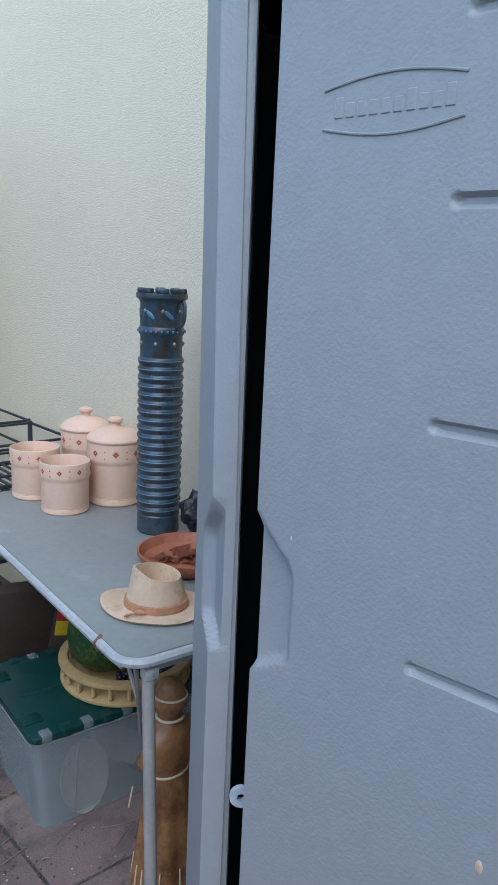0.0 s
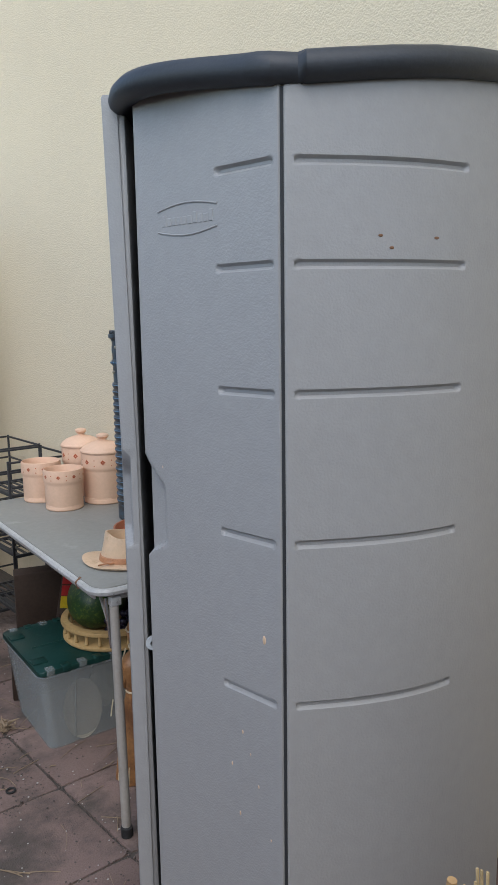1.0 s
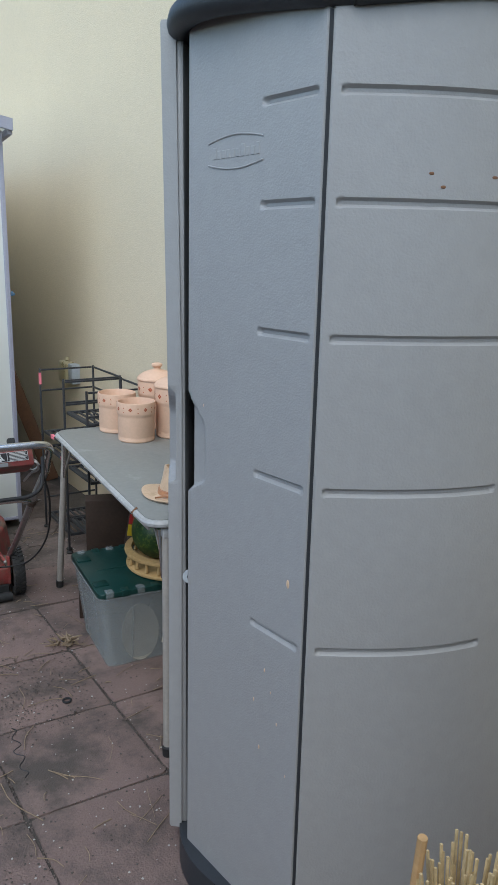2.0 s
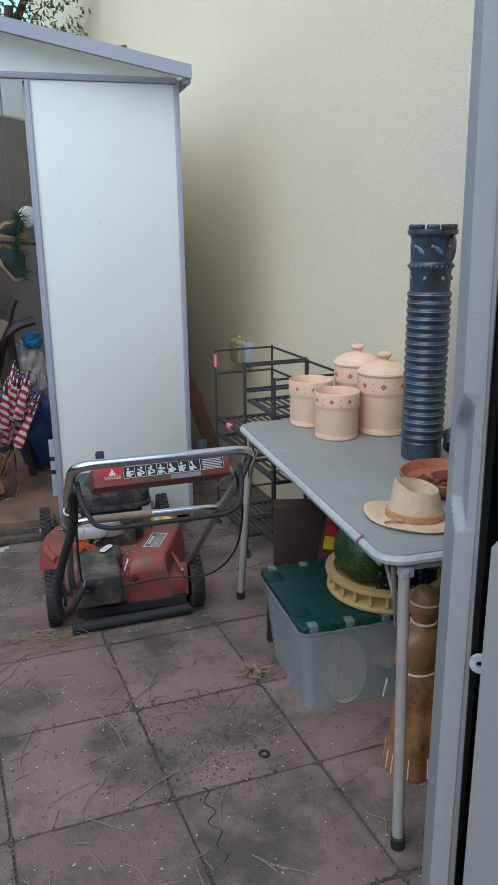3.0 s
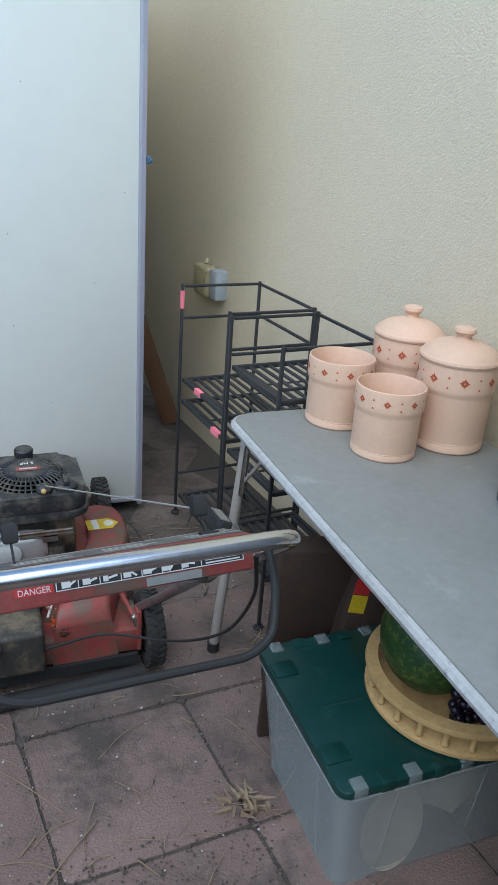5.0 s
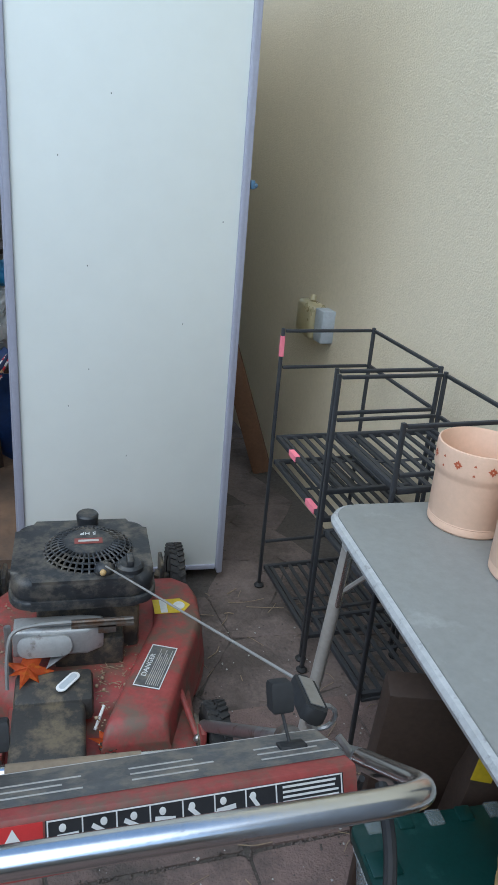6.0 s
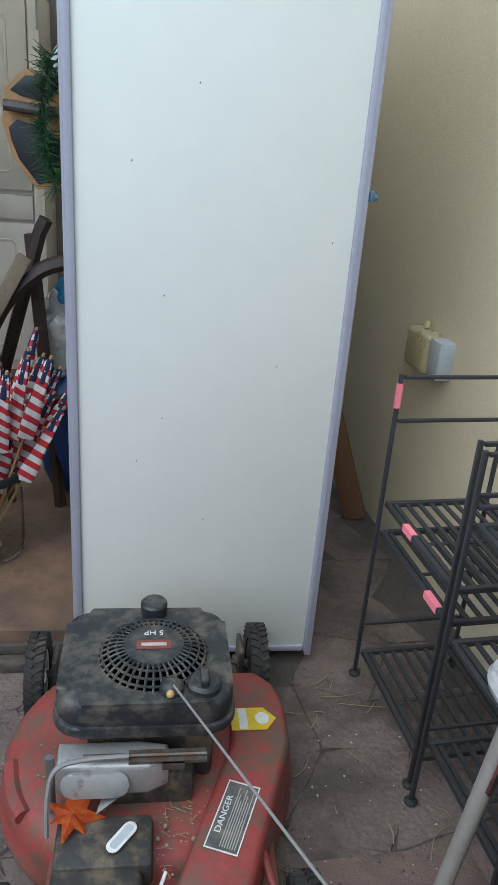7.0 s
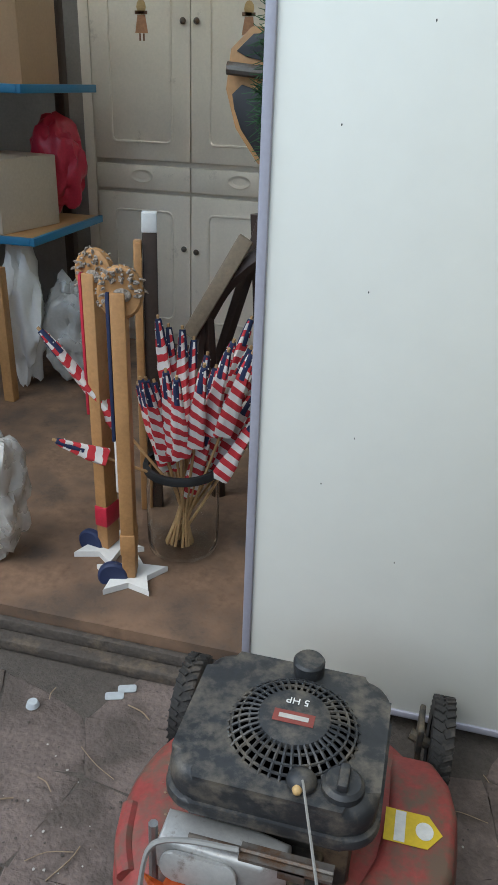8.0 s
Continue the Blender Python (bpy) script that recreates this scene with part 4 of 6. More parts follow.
single("snowman_trim", merge(bm_sphere((0.05, 0, 0.165), 0.050, (0.9, 0.4, 1.0), 14, 10)), "white", "white round head of the hanging decoration", "decoration", pose(3.175, 5.72, 1.30, 0, 10, 0))
single("hook_cord", bm_tube([(3.18, 5.72, 1.52), (3.185, 5.72, 2.12)], 0.003, 5), "cord", "thin cord holding up the decoration", "cord")
rng = random.Random(4)
need = []
for i in range(360):
    t = rng.random()
    c = Vector((3.222 - 0.03 * math.sin(3 * t), 5.67, 1.17 + 0.30 * t))
    d = Vector((rng.uniform(-1, 1), rng.uniform(-1, 0.2), rng.uniform(-0.8, 0.6))).normalized() * rng.uniform(0.03, 0.06)
    need.append(bm_tube([c, c + d], [0.002, 0.0007], 3))
single("garland", merge(*need), "green", "green artificial pine garland beside the decoration", "garland", kind="stuff")
gr = single("garden_tool", bm_tube([(3.098, 5.685, 1.352), (3.30, 5.70, 1.335)], 0.0135, 10), "darksteel", "grey metal tube lying across the decoration", "tool")
# ---- folding table ----
TX0, TX1, TY0, TY1, TZ = 3.925, 4.487, 3.205, 4.432, 0.708


def rounded_rect(x0, y0, x1, y1, r, n=6):
    out = []
    for cx, cy, a in ((x1 - r, y1 - r, 0), (x0 + r, y1 - r, 90), (x0 + r, y0 + r, 180), (x1 - r, y0 + r, 270)):
        for i in range(n + 1):
            t = radians(a + 90 * i / n)
            out.append((cx + r * math.cos(t), cy + r * math.sin(t)))
    return out


tb = thing("folding_table", "grey vinyl-topped metal folding table with chipped rim", "table", pose(0, 0, 0))
part("tabletop", bm_prism(rounded_rect(TX0 + 0.009, TY0 + 0.009, TX1 - 0.009, TY1 - 0.009, 0.05), TZ - 0.012, TZ, 0.003), "vinyl", tb, "grey vinyl top, scuffed")
rim_path = [(x, y, TZ - 0.014) for x, y in rounded_rect(TX0 + 0.008, TY0 + 0.008, TX1 - 0.008, TY1 - 0.008, 0.052, 8)]
part("rim", bm_tube(rim_path, 0.0115, 8, True), "rim", tb, "worn pale metal rim")
part("apron", merge(bm_box(TX0 + 0.02, TY0 + 0.06, TZ - 0.045, TX0 + 0.026, TY1 - 0.06, TZ - 0.013), bm_box(TX1 - 0.026, TY0 + 0.06, TZ - 0.045, TX1 - 0.02, TY1 - 0.06, TZ - 0.013),
                    bm_box(TX0 + 0.06, TY0 + 0.02, TZ - 0.045, TX1 - 0.06, TY0 + 0.026, TZ - 0.013), bm_box(TX0 + 0.06, TY1 - 0.026, TZ - 0.045, TX1 - 0.06, TY1 - 0.02, TZ - 0.013)), "legpaint", tb)
for x, y, s in ((TX0 + 0.066, TY0 + 0.03, -1), (TX1 - 0.035, TY0 + 0.07, -1), (TX0 + 0.035, TY1 - 0.07, 1), (TX1 - 0.035, TY1 - 0.07, 1)):
    sx = -1 if x < 4.2 else 1
    fx, fy = x + 0.035 * sx, y + (0.055 if s > 0 else 0.10) * s
    lg = part("leg", bm_tube([(x, y, TZ - 0.03), (fx, fy, 0.012)], 0.0135, 12), "legpaint", tb, "painted tubular leg")
    part("foot", bm_lathe([(0, 0), (0.016, 0.0), (0.017, 0.03), (0.0145, 0.032), (0, 0.034)], 14), "rubber", lg, "black rubber foot", pose(fx, fy, 0.0))
    part("brace", bm_tube([(x + 0.0 * sx, y - 0.12 * s, TZ - 0.035), (x + 0.006 * sx, y + 0.008 * s, TZ - 0.17)], 0.005, 6), "legpaint", lg)
    part("clip", bm_box(x - 0.016, y - 0.020, TZ - 0.060, x + 0.016, y + 0.008, TZ - 0.034, 0.004), "rim", lg, "folded steel clip")
    part("lock_bar", bm_tube([(x - 0.012, y - 0.03 * s, TZ - 0.05), (x - 0.010, y - 0.004 * s, TZ - 0.19)], 0.0055, 6), "chrome", lg, "bright steel lock bar")
part("tape_tag", bm_tube([(TX0 + 0.012, TY0 + 0.13, TZ + 0.002), (TX0 - 0.004, TY0 + 0.13, TZ - 0.010), (TX0 + 0.004, TY0 + 0.13, TZ - 0.03)], 0.004, 6), "rustwood", tb)

# ---- clay canisters ----


def canister(x, y, r, h, lidded, rz, label):
    c = thing("clay_canister", label, "canister", pose(x, y, TZ + 0.0005, 0, 0, rz), "pale clay canisters on the table")
    b0, b1 = h * 0.70, h * 0.965
    prof = [(0, 0.0), (r * 0.90, 0.0), (r * 0.94, 0.004), (r * 0.94, h * 0.10), (r * 0.935, h * 0.105), (r * 0.945, h * 0.115), (r * 0.935, h * 0.125), (r * 0.945, h * 0.14), (r * 0.945, b0 - 0.012), (r * 0.955, b0 - 0.006), (r, b0 + 0.001),
            (r * 1.005, b0 + 0.008), (r * 1.005, b1), (r * 0.99, h), (r * 0.955, h + 0.001), (r * 0.93, h - 0.004), (r * 0.90, b0), (r * 0.89, 0.012), (0, 0.010)]
    part("pot", bm_lathe(prof, 48), "clay", c)
    # painted border: red rosettes with small dots between
    n = 8
    for i in range(n):
        a = 2 * math.pi * i / n
        rows = []
        s = (b1 - b0) * 0.21
        for ang in (0, 45):
            for k_ in range(4):
                t = radians(ang + 90 * k_)
                ln = s if ang == 0 else s * 0.78
                w = s * 0.26
                d = Vector((math.cos(t), math.sin(t)))
                e = Vector((-d.y, d.x))
                rows.append([(d * ln * 0.12 + e * 0), d * ln * 0.55 + e * w, d * ln, d * ln * 0.55 - e * w])
        bm = bmesh.new()
        for q in rows:
            vs = []
            for p in q:
                aa = a + p.x / r
                vs.append(bm.verts.new(((r * 1.005 + 0.0006) * math.cos(aa), (r * 1.005 + 0.0006) * math.sin(aa), (b0 + b1) / 2 + 0.003 + p.y)))
            bm.faces.new(vs)
        bmesh.ops.recalc_face_normals(bm, faces=bm.faces[:])
        part("rosette", bm, "motif", c, "painted red rosette", smooth=0)
        for dz in (-0.3, 0.3):
            aa = a + math.pi / n
            bm = bmesh.new()
            vs = [bm.verts.new(((r * 1.005 + 0.0006) * math.cos(aa + p / r), (r * 1.005 + 0.0006) * math.sin(aa + p / r), (b0 + b1) / 2 + dz * (b1 - b0) * 0.7 + q)) for p, q in ((-0.003, -0.002), (0.003, -0.002), (0.0, 0.003))]
            bm.faces.new(vs)
            part("painted_dot", bm, "motif", c, smooth=0)
    if lidded:
        L = h + 0.001
        part("lid", bm_lathe([(0, L), (r * 1.03, L), (r * 1.05, L + 0.005), (r * 1.03, L + 0.010), (r * 0.98, L + 0.013), (r * 0.95, L + 0.018), (r * 0.75, L + 0.030), (r * 0.48, L + 0.039), (r * 0.26, L + 0.043), (r * 0.19, L + 0.046), (r * 0.17, L + 0.051),
                              (r * 0.23, L + 0.056), (r * 0.29, L + 0.062), (r * 0.27, L + 0.069), (r * 0.15, L + 0.073), (0, L + 0.074)], 48), "clay", c, "domed lid with round knob")
    return c


canister(4.201, 4.150, 0.077, 0.158, False, 10, "open pale clay canister with red painted border")
canister(4.178, 4.340, 0.079, 0.163, False, 33, "open pale clay canister standing at the table's end")
canister(4.378, 4.165, 0.088, 0.203, True, 20, "lidded pale clay canister with red painted border")
canister(4.364, 4.358, 0.083, 0.203, True, 5, "lidded pale clay canister at the back of the group")

# ---- tall ribbed vase ----
vx, vy = 4.360, 3.850
va = thing("ribbed_vase", "tall dark blue ribbed ceramic vase with pierced collar", "vase", pose(vx, vy, TZ + 0.0005, 0, 0, 20) @ Matrix.Diagonal((0.96, 0.96, 1.015, 1)))
prof = [(0, 0.0), (0.060, 0.0), (0.063, 0.004), (0.063, 0.052), (0.060, 0.056)]
z = 0.058
while z < 0.485:
    prof += [(0.0615, z), (0.0655, z + 0.007), (0.0672, z + 0.013), (0.0655, z + 0.0185), (0.0615, z + 0.0225)]
    z += 0.0232
prof += [(0.060, 0.490), (0.0605, 0.515), (0.061, 0.555), (0.0655, 0.562), (0.0665, 0.568), (0.0655, 0.575), (0.0615, 0.580), (0.062, 0.640), (0.066, 0.650), (0.0735, 0.655), (0.0745, 0.662), (0.0735, 0.668), (0.066, 0.668), (0.058, 0.662), (0.056, 0.40), (0, 0.39)]
part("body", bm_lathe(prof, 40), "glaze_blue", va)
z = 0.058
i = 0
while z < 0.485:
    part("ring_line", bm_lathe([(0.0668, z + 0.0118), (0.0678, z + 0.0132), (0.0668, z + 0.0150)], 40), "glaze_line", va, "lighter blue glaze line")
    z += 0.0232
for i in range(26):
    a = i * 2 * math.pi / 26
    part("bead", bm_sphere((0.0665 * math.cos(a), 0.0665 * math.sin(a), 0.568), 0.0042, (1, 1, 1), 6, 5), "glaze_line", va)
for i in range(7):
    a = i * 2 * math.pi / 7
    part("dot", bm_sphere((0.0610 * math.cos(a), 0.0610 * math.sin(a), 0.535), 0.006, (1, 1, 1.1), 8, 6), "glaze_dot", va)
    part("dot", bm_sphere((0.0612 * math.cos(a + 0.3), 0.0612 * math.sin(a + 0.3), 0.622), 0.005, (1, 1, 1.1), 8, 6), "glaze_dot", va)
    part("sprig", turned(bm_sphere((0, 0, 0), 0.018, (0.1, 0.35, 1.0), 8, 6), Matrix.Translation((0.0618 * math.cos(a + 0.6), 0.0618 * math.sin(a + 0.6), 0.612)) @ Matrix.Rotation(a + 0.6, 4, "Z") @ Matrix.Rotation(0.9, 4, "X")), "glaze_line", va)
for i in range(8):
    a = i * math.pi / 4
    if i in (2,):
        continue
    part("merlon", turned(bm_box(-0.010, -0.015, 0, 0.010, 0.015, 0.014, 0.004), Matrix.Translation((0.060 * math.cos(a), 0.060 * math.sin(a), 0.6675)) @ Matrix.Rotation(a, 4, "Z")), "glaze_blue", va)
part("lug", turned(bm_tube(glide([(0, -0.012, -0.07), (0.016, -0.004, -0.05), (0.012, 0.006, -0.01), (0.0, 0.012, 0.01)], 5), 0.006, 6), Matrix.Translation((0.064 * math.cos(4.75), 0.064 * math.sin(4.75), 0.645)) @ Matrix.Rotation(4.75, 4, "Z")), "glaze_blue", va)

# ---- ceramic hat ----
bm = bmesh.new()
prof = [(0, 0.012, 1), (0.05, 0.012, 1), (0.098, 0.006, 1), (0.104, 0.011, 1), (0.096, 0.016, 1), (0.074, 0.018, 1), (0.070, 0.024, 1), (0.068, 0.036, 1), (0.066, 0.048, 0.99), (0.061, 0.074, 0.96), (0.056, 0.098, 0.93), (0.054, 0.106, 0.93), (0.049, 0.106, 0.92), (0.046, 0.092, 0.9), (0.042, 0.060, 0.9), (0.0, 0.055, 0.9)]
seg = 56
rings = []
for r, z, sq in prof:
    if r == 0:
        rings.append([bm.verts.new((0, 0, z))])
        continue
    ring = []
    for k in range(seg):
        a = 2 * math.pi * k / seg
        rr = r
        zz = z
        if 0.07 < r:                       # brim: long ends dip, sides curl up
            rr = r * (1.06 + 0.16 * abs(math.cos(a)) ** 3 * math.copysign(1, 1))
            zz = z + (0.012 * abs(math.sin(a)) ** 3 + 0.022 * abs(math.cos(a)) ** 4) * ((r - 0.07) / 0.034)
        elif z > 0.05:                     # crown: pinched towards the front
            rr = r * (1 - 0.18 * max(0, math.cos(a)) * abs(math.sin(a)) * 2 * (z - 0.05) / 0.06)
            zz = z + 0.010 * math.cos(a) * (1 if z > 0.09 else 0.3) - (0.012 if r < 0.03 else 0)
        ring.append(bm.verts.new((rr * math.cos(a) * 1.08, rr * math.sin(a) * 0.92, zz)))
    rings.append(ring)
for a_, b_ in zip(rings, rings[1:]):
    for k in range(seg):
        u = []
        for v in (a_[k % len(a_)], a_[(k + 1) % seg % len(a_)], b_[(k + 1) % seg % len(b_)], b_[k % len(b_)]):
            if v not in u:
                u.append(v)
        bm.faces.new(u)
bmesh.ops.recalc_face_normals(bm, faces=bm.faces[:])
lo = min(v.co.z for v in bm.verts)
for v in bm.verts:
    v.co.z -= lo
hat = thing("ceramic_hat", "glazed cream ceramic cowboy hat ornament", "ornament", pose(4.098, 3.394, TZ + 0.0005, 0, 0, 137) @ Matrix.Diagonal((0.92, 1.0, 0.92, 1)))
part("hat_body", bm, "hat", hat, smooth=60)
part("band", turned(bm_lathe([(0.0685, 0.0), (0.0735, 0.002), (0.0730, 0.008), (0.0712, 0.017), (0.0665, 0.019)], 56), Matrix.Translation((0, 0, 0.012)) @ Matrix.Diagonal((1.08, 0.92, 1, 1))), "hatband", hat, "brown painted band")
part("band_knot", merge(bm_sphere((0.02, 0.068, 0.020), 0.009, (1.6, 0.7, 0.7), 10, 7), bm_tube(glide([(0.025, 0.068, 0.018), (0.045, 0.080, 0.016), (0.05, 0.092, 0.018)], 4), 0.003, 6)), "hatband", hat)

# ---- terracotta saucer with leaves, and a dark iron ornament ----
sc = thing("terracotta_saucer", "shallow brown terracotta saucer with dry leaves", "saucer", pose(4.292, 3.575, TZ + 0.0005))
part("dish", bm_lathe([(0, 0.0), (0.095, 0.0), (0.118, 0.012), (0.130, 0.034), (0.131, 0.042), (0.125, 0.042), (0.114, 0.020), (0.095, 0.012), (0, 0.011)], 48), "terracotta", sc)
rng = random.Random(8)
for i in range(9):
    a, r = rng.uniform(0, 6.28), rng.uniform(0.01, 0.075)
    lf_ = bmesh.new()
    c0 = []
    for t in range(8):
        q = t * math.pi / 4
        rr = 0.030 if t % 2 == 0 else 0.014
        c0.append(lf_.verts.new((rr * math.cos(q) * 1.5, rr * math.sin(q) * 0.8, 0.004 * math.sin(3 * q))))
    lf_.faces.new(c0)
    bmesh.ops.solidify(lf_, geom=lf_.faces[:], thickness=0.0015)
    part("dry_leaf", lf_, "terracotta", sc, "dry brown leaf", pose(r * math.cos(a), r * math.sin(a), 0.0135 + 0.0015 * i, 3, 2, rng.uniform(0, 360)))
crumpled("iron_ornament", (4.425, 3.735, TZ + 0.0005), 0.05, (0.9, 0.9, 1.1), "iron", "small black cast-iron ornament", "ornament", 17, 0.5)
bowl = single("dark_bowl", bm_lathe([(0, 0.0), (0.030, 0.0), (0.046, 0.016), (0.052, 0.036), (0.049, 0.037), (0.042, 0.018), (0.026, 0.006), (0, 0.005)], 32), "iron", "small dark glazed bowl beside the saucer", "bowl", pose(4.305, 3.405, TZ + 0.0005))
# ---- storage tub with green lid ----
UX0, UX1, UY0, UY1, UH = 3.900, 4.415, 3.645, 4.045, 0.290
tub = thing("storage_tub", "frosted clear plastic storage tub with a green hinged lid", "tub", pose(0, 0, 0))


def tapered(x0, y0, x1, y1, z0, z1, taper, r=0.03):
    bm = bmesh.new()
    lo = [bm.verts.new((x, y, z0)) for x, y in rounded_rect(x0 + taper, y0 + taper, x1 - taper, y1 - taper, r)]
    hi = [bm.verts.new((x, y, z1)) for x, y in rounded_rect(x0, y0, x1, y1, r)]
    li = [bm.verts.new((x, y, z0 + 0.004)) for x, y in rounded_rect(x0 + taper + 0.003, y0 + taper + 0.003, x1 - taper - 0.003, y1 - taper - 0.003, r)]
    hi2 = [bm.verts.new((x, y, z1)) for x, y in rounded_rect(x0 + 0.003, y0 + 0.003, x1 - 0.003, y1 - 0.003, r)]
    n = len(lo)
    for k in range(n):
        j = (k + 1) % n
        bm.faces.new((lo[k], lo[j], hi[j], hi[k]))
        bm.faces.new((hi[k], hi[j], hi2[j], hi2[k]))
        bm.faces.new((hi2[k], hi2[j], li[j], li[k]))
    bm.faces.new(lo[::-1])
    bm.faces.new(li)
    bmesh.ops.recalc_face_normals(bm, faces=bm.faces[:])
    return bm


part("bin", tapered(UX0, UY0, UX1, UY1, 0.0, UH - 0.012, 0.03), "tub", tub, "frosted clear plastic body")
part("bin_rim", bm_tube([(x, y, UH - 0.012) for x, y in rounded_rect(UX0, UY0, UX1, UY1, 0.03)], 0.006, 6, True), "tub", tub)
for x in (UX0 + 0.12, UX0 + 0.32):
    part("rib", turned(bm_box(-0.0025, -0.003, 0.02, 0.0025, 0.0, UH - 0.03, 0.002), Matrix.Translation((x, UY0 + 0.031, 0)) @ Matrix.Rotation(radians(6), 4, "X")), "tub", tub)
for y in (UY0 + 0.1, UY0 + 0.3):
    part("rib", turned(bm_box(-0.003, -0.0025, 0.02, 0.0, 0.0025, UH - 0.03, 0.002), Matrix.Translation((UX0 + 0.031, y, 0)) @ Matrix.Rotation(radians(-6), 4, "Y")), "tub", tub)
lidp = part("lid", bm_prism(rounded_rect(UX0 - 0.006, UY0 - 0.006, UX1 + 0.006, UY1 + 0.006, 0.02), UH - 0.006, UH + 0.012, 0.004), "lid", tub, "dark green lid")
for s, yy in ((0, UY0 - 0.008), (1, UY1 - 0.022)):
    for i in range(9):
        x = UX0 + 0.02 + i * 0.056
        part("hinge_tooth", bm_box(x, yy, UH - 0.008, x + 0.028, yy + 0.030, UH + 0.0165, 0.003), "tub" if i % 2 == 0 else "lid", lidp)
part("lid_rib", merge(bm_tube(fillet([(UX0 + 0.04, UY0 + 0.20, UH + 0.012), (UX0 + 0.20, UY0 + 0.20, UH + 0.012), (UX0 + 0.26, UY0 + 0.16, UH + 0.012), (UX1 - 0.03, UY0 + 0.16, UH + 0.012)], 0.03), 0.0035, 6)), "lid", lidp)
for y in (UY0 + 0.06, UY0 + 0.30):
    part("lid_grip", bm_box(UX0 - 0.002, y, UH + 0.010, UX0 + 0.05, y + 0.045, UH + 0.017, 0.003), "lid", lidp)
# things seen dimly through the tub's side
single("platter", turned(bm_lathe([(0, 0), (0.07, 0.0), (0.105, 0.01), (0.105, 0.014), (0.07, 0.006), (0, 0.006)], 28), pose(0, 0, 0, 84, 0, 0) @ Matrix.Diagonal((0.66, 1.0, 1.0, 1))), "tubstuff", "pale oval platter inside the tub", "platter", pose(4.055, 3.698, 0.109))
crumpled("cloth_bundle", (4.25, 3.82, 0.006), 0.10, (1.0, 1.0, 0.9), "tubstuff", "brownish cloth bundle inside the tub", "cloth", 40, 0.3)

# ---- round wooden tray with watermelon and grapes ----
LZ = UH + 0.0175
bx, by, br = 4.235, 3.800, 0.185
bk = thing("wooden_tray", "round pale wooden tray with spindle gallery", "tray", pose(bx, by, LZ))
part("tray_base", bm_lathe([(0, 0), (br - 0.004, 0), (br, 0.005), (br, 0.012), (br - 0.006, 0.016), (0, 0.014)], 48), "basket", bk)
part("gallery_rail", turned(bm_lathe([(br - 0.022, 0.056), (br + 0.004, 0.056), (br + 0.006, 0.062), (br + 0.004, 0.070), (br - 0.020, 0.072), (br - 0.024, 0.064), (br - 0.022, 0.056)], 56), Matrix.Identity(4)), "basket", bk, "broad pale rail")
for i in range(22):
    a = 2 * math.pi * i / 22
    part("spindle", bm_lathe([(0.004, 0.014), (0.008, 0.022), (0.0055, 0.03), (0.0055, 0.046), (0.007, 0.058)], 10), "basket", bk, "", pose((br - 0.010) * math.cos(a), (br - 0.010) * math.sin(a), 0))
mel = bm_sphere((0, 0, 0), 0.108, (1.18, 0.98, 0.98), 40, 28)
for v in mel.verts:
    v.co *= 1 + 0.008 * noise.noise(v.co * 25)
single("watermelon", mel, "melon", "dark green mottled watermelon in the tray", "watermelon", pose(bx - 0.045, by + 0.045, LZ + 0.016 + 0.1058, 0, 0, 60))
rng = random.Random(2)
gp = []
for i in range(230):
    a, r = rng.uniform(-2.5, 1.1), 0.075 + 0.07 * rng.random()
    zz = 0.026 + 0.017 * rng.randint(0, 4) * (1 if r < 0.135 else 0.4)
    gp.append(bm_sphere((bx + 0.02 + r * 0.85 * math.cos(a), by - 0.01 + r * 0.85 * math.sin(a), LZ + zz), 0.0105, (1, 1, 1.1), 8, 6))
single("grape_bunch", merge(*gp), "grape", "bunch of dark grapes beside the melon", "grapes", kind="stuff")

# ---- under the table: boards, books, statue ----
bd = single("brown_board", bm_box(-0.06, -0.03, 0, 0.12, 0.03, 0.48, 0.006), "brownwood", "dark brown wooden board leaning behind the tub", "board", pose(4.07, 4.25, 0.003, 10, 0, -14))
single("brown_board", bm_box(-0.09, -0.010, 0, 0.12, 0.010, 0.26, 0.004), "brownwood", "reddish brown wooden board behind the tub", "board", pose(4.02, 4.075, 0.003, 4, 0, -8))
bk2 = thing("storage_box", "narrow dark box with red and yellow label blocks", "box", pose(4.10, 4.095, 0.003, -3, 9, -12))
part("box_body", bm_box(-0.015, -0.02, 0.0, 0.13, 0.05, 0.50, 0.004), "brownwood", bk2)
part("label_red", bm_box(-0.0165, -0.0215, 0.375, 0.022, -0.0195, 0.415), "decal_red", bk2, "orange red label")
part("label_red", bm_box(-0.0165, -0.0215, 0.420, 0.022, -0.0195, 0.490), "decal_red", bk2, "orange red label")
part("label_yellow", bm_box(-0.0165, -0.0215, 0.325, 0.022, -0.0195, 0.372), "decal_yellow", bk2, "yellow label")

# standing clay figure: one plain mesh
seg = 40
bm = bmesh.new()
prof = [(0.0, 0.0, 1), (0.105, 0.0, 0.8), (0.112, 0.006, 0.8), (0.105, 0.06, 0.8), (0.092, 0.14, 0.78), (0.080, 0.22, 0.78), (0.066, 0.290, 0.78), (0.060, 0.315, 0.78), (0.068, 0.335, 0.78), (0.080, 0.375, 0.7), (0.082, 0.405, 0.68), (0.070, 0.430, 0.7), (0.040, 0.448, 0.8), (0.030, 0.458, 0.95), (0.036, 0.475, 1), (0.043, 0.500, 1.05), (0.042, 0.530, 1.05), (0.030, 0.555, 1.05), (0.012, 0.566, 1), (0, 0.568, 1)]
rings = []
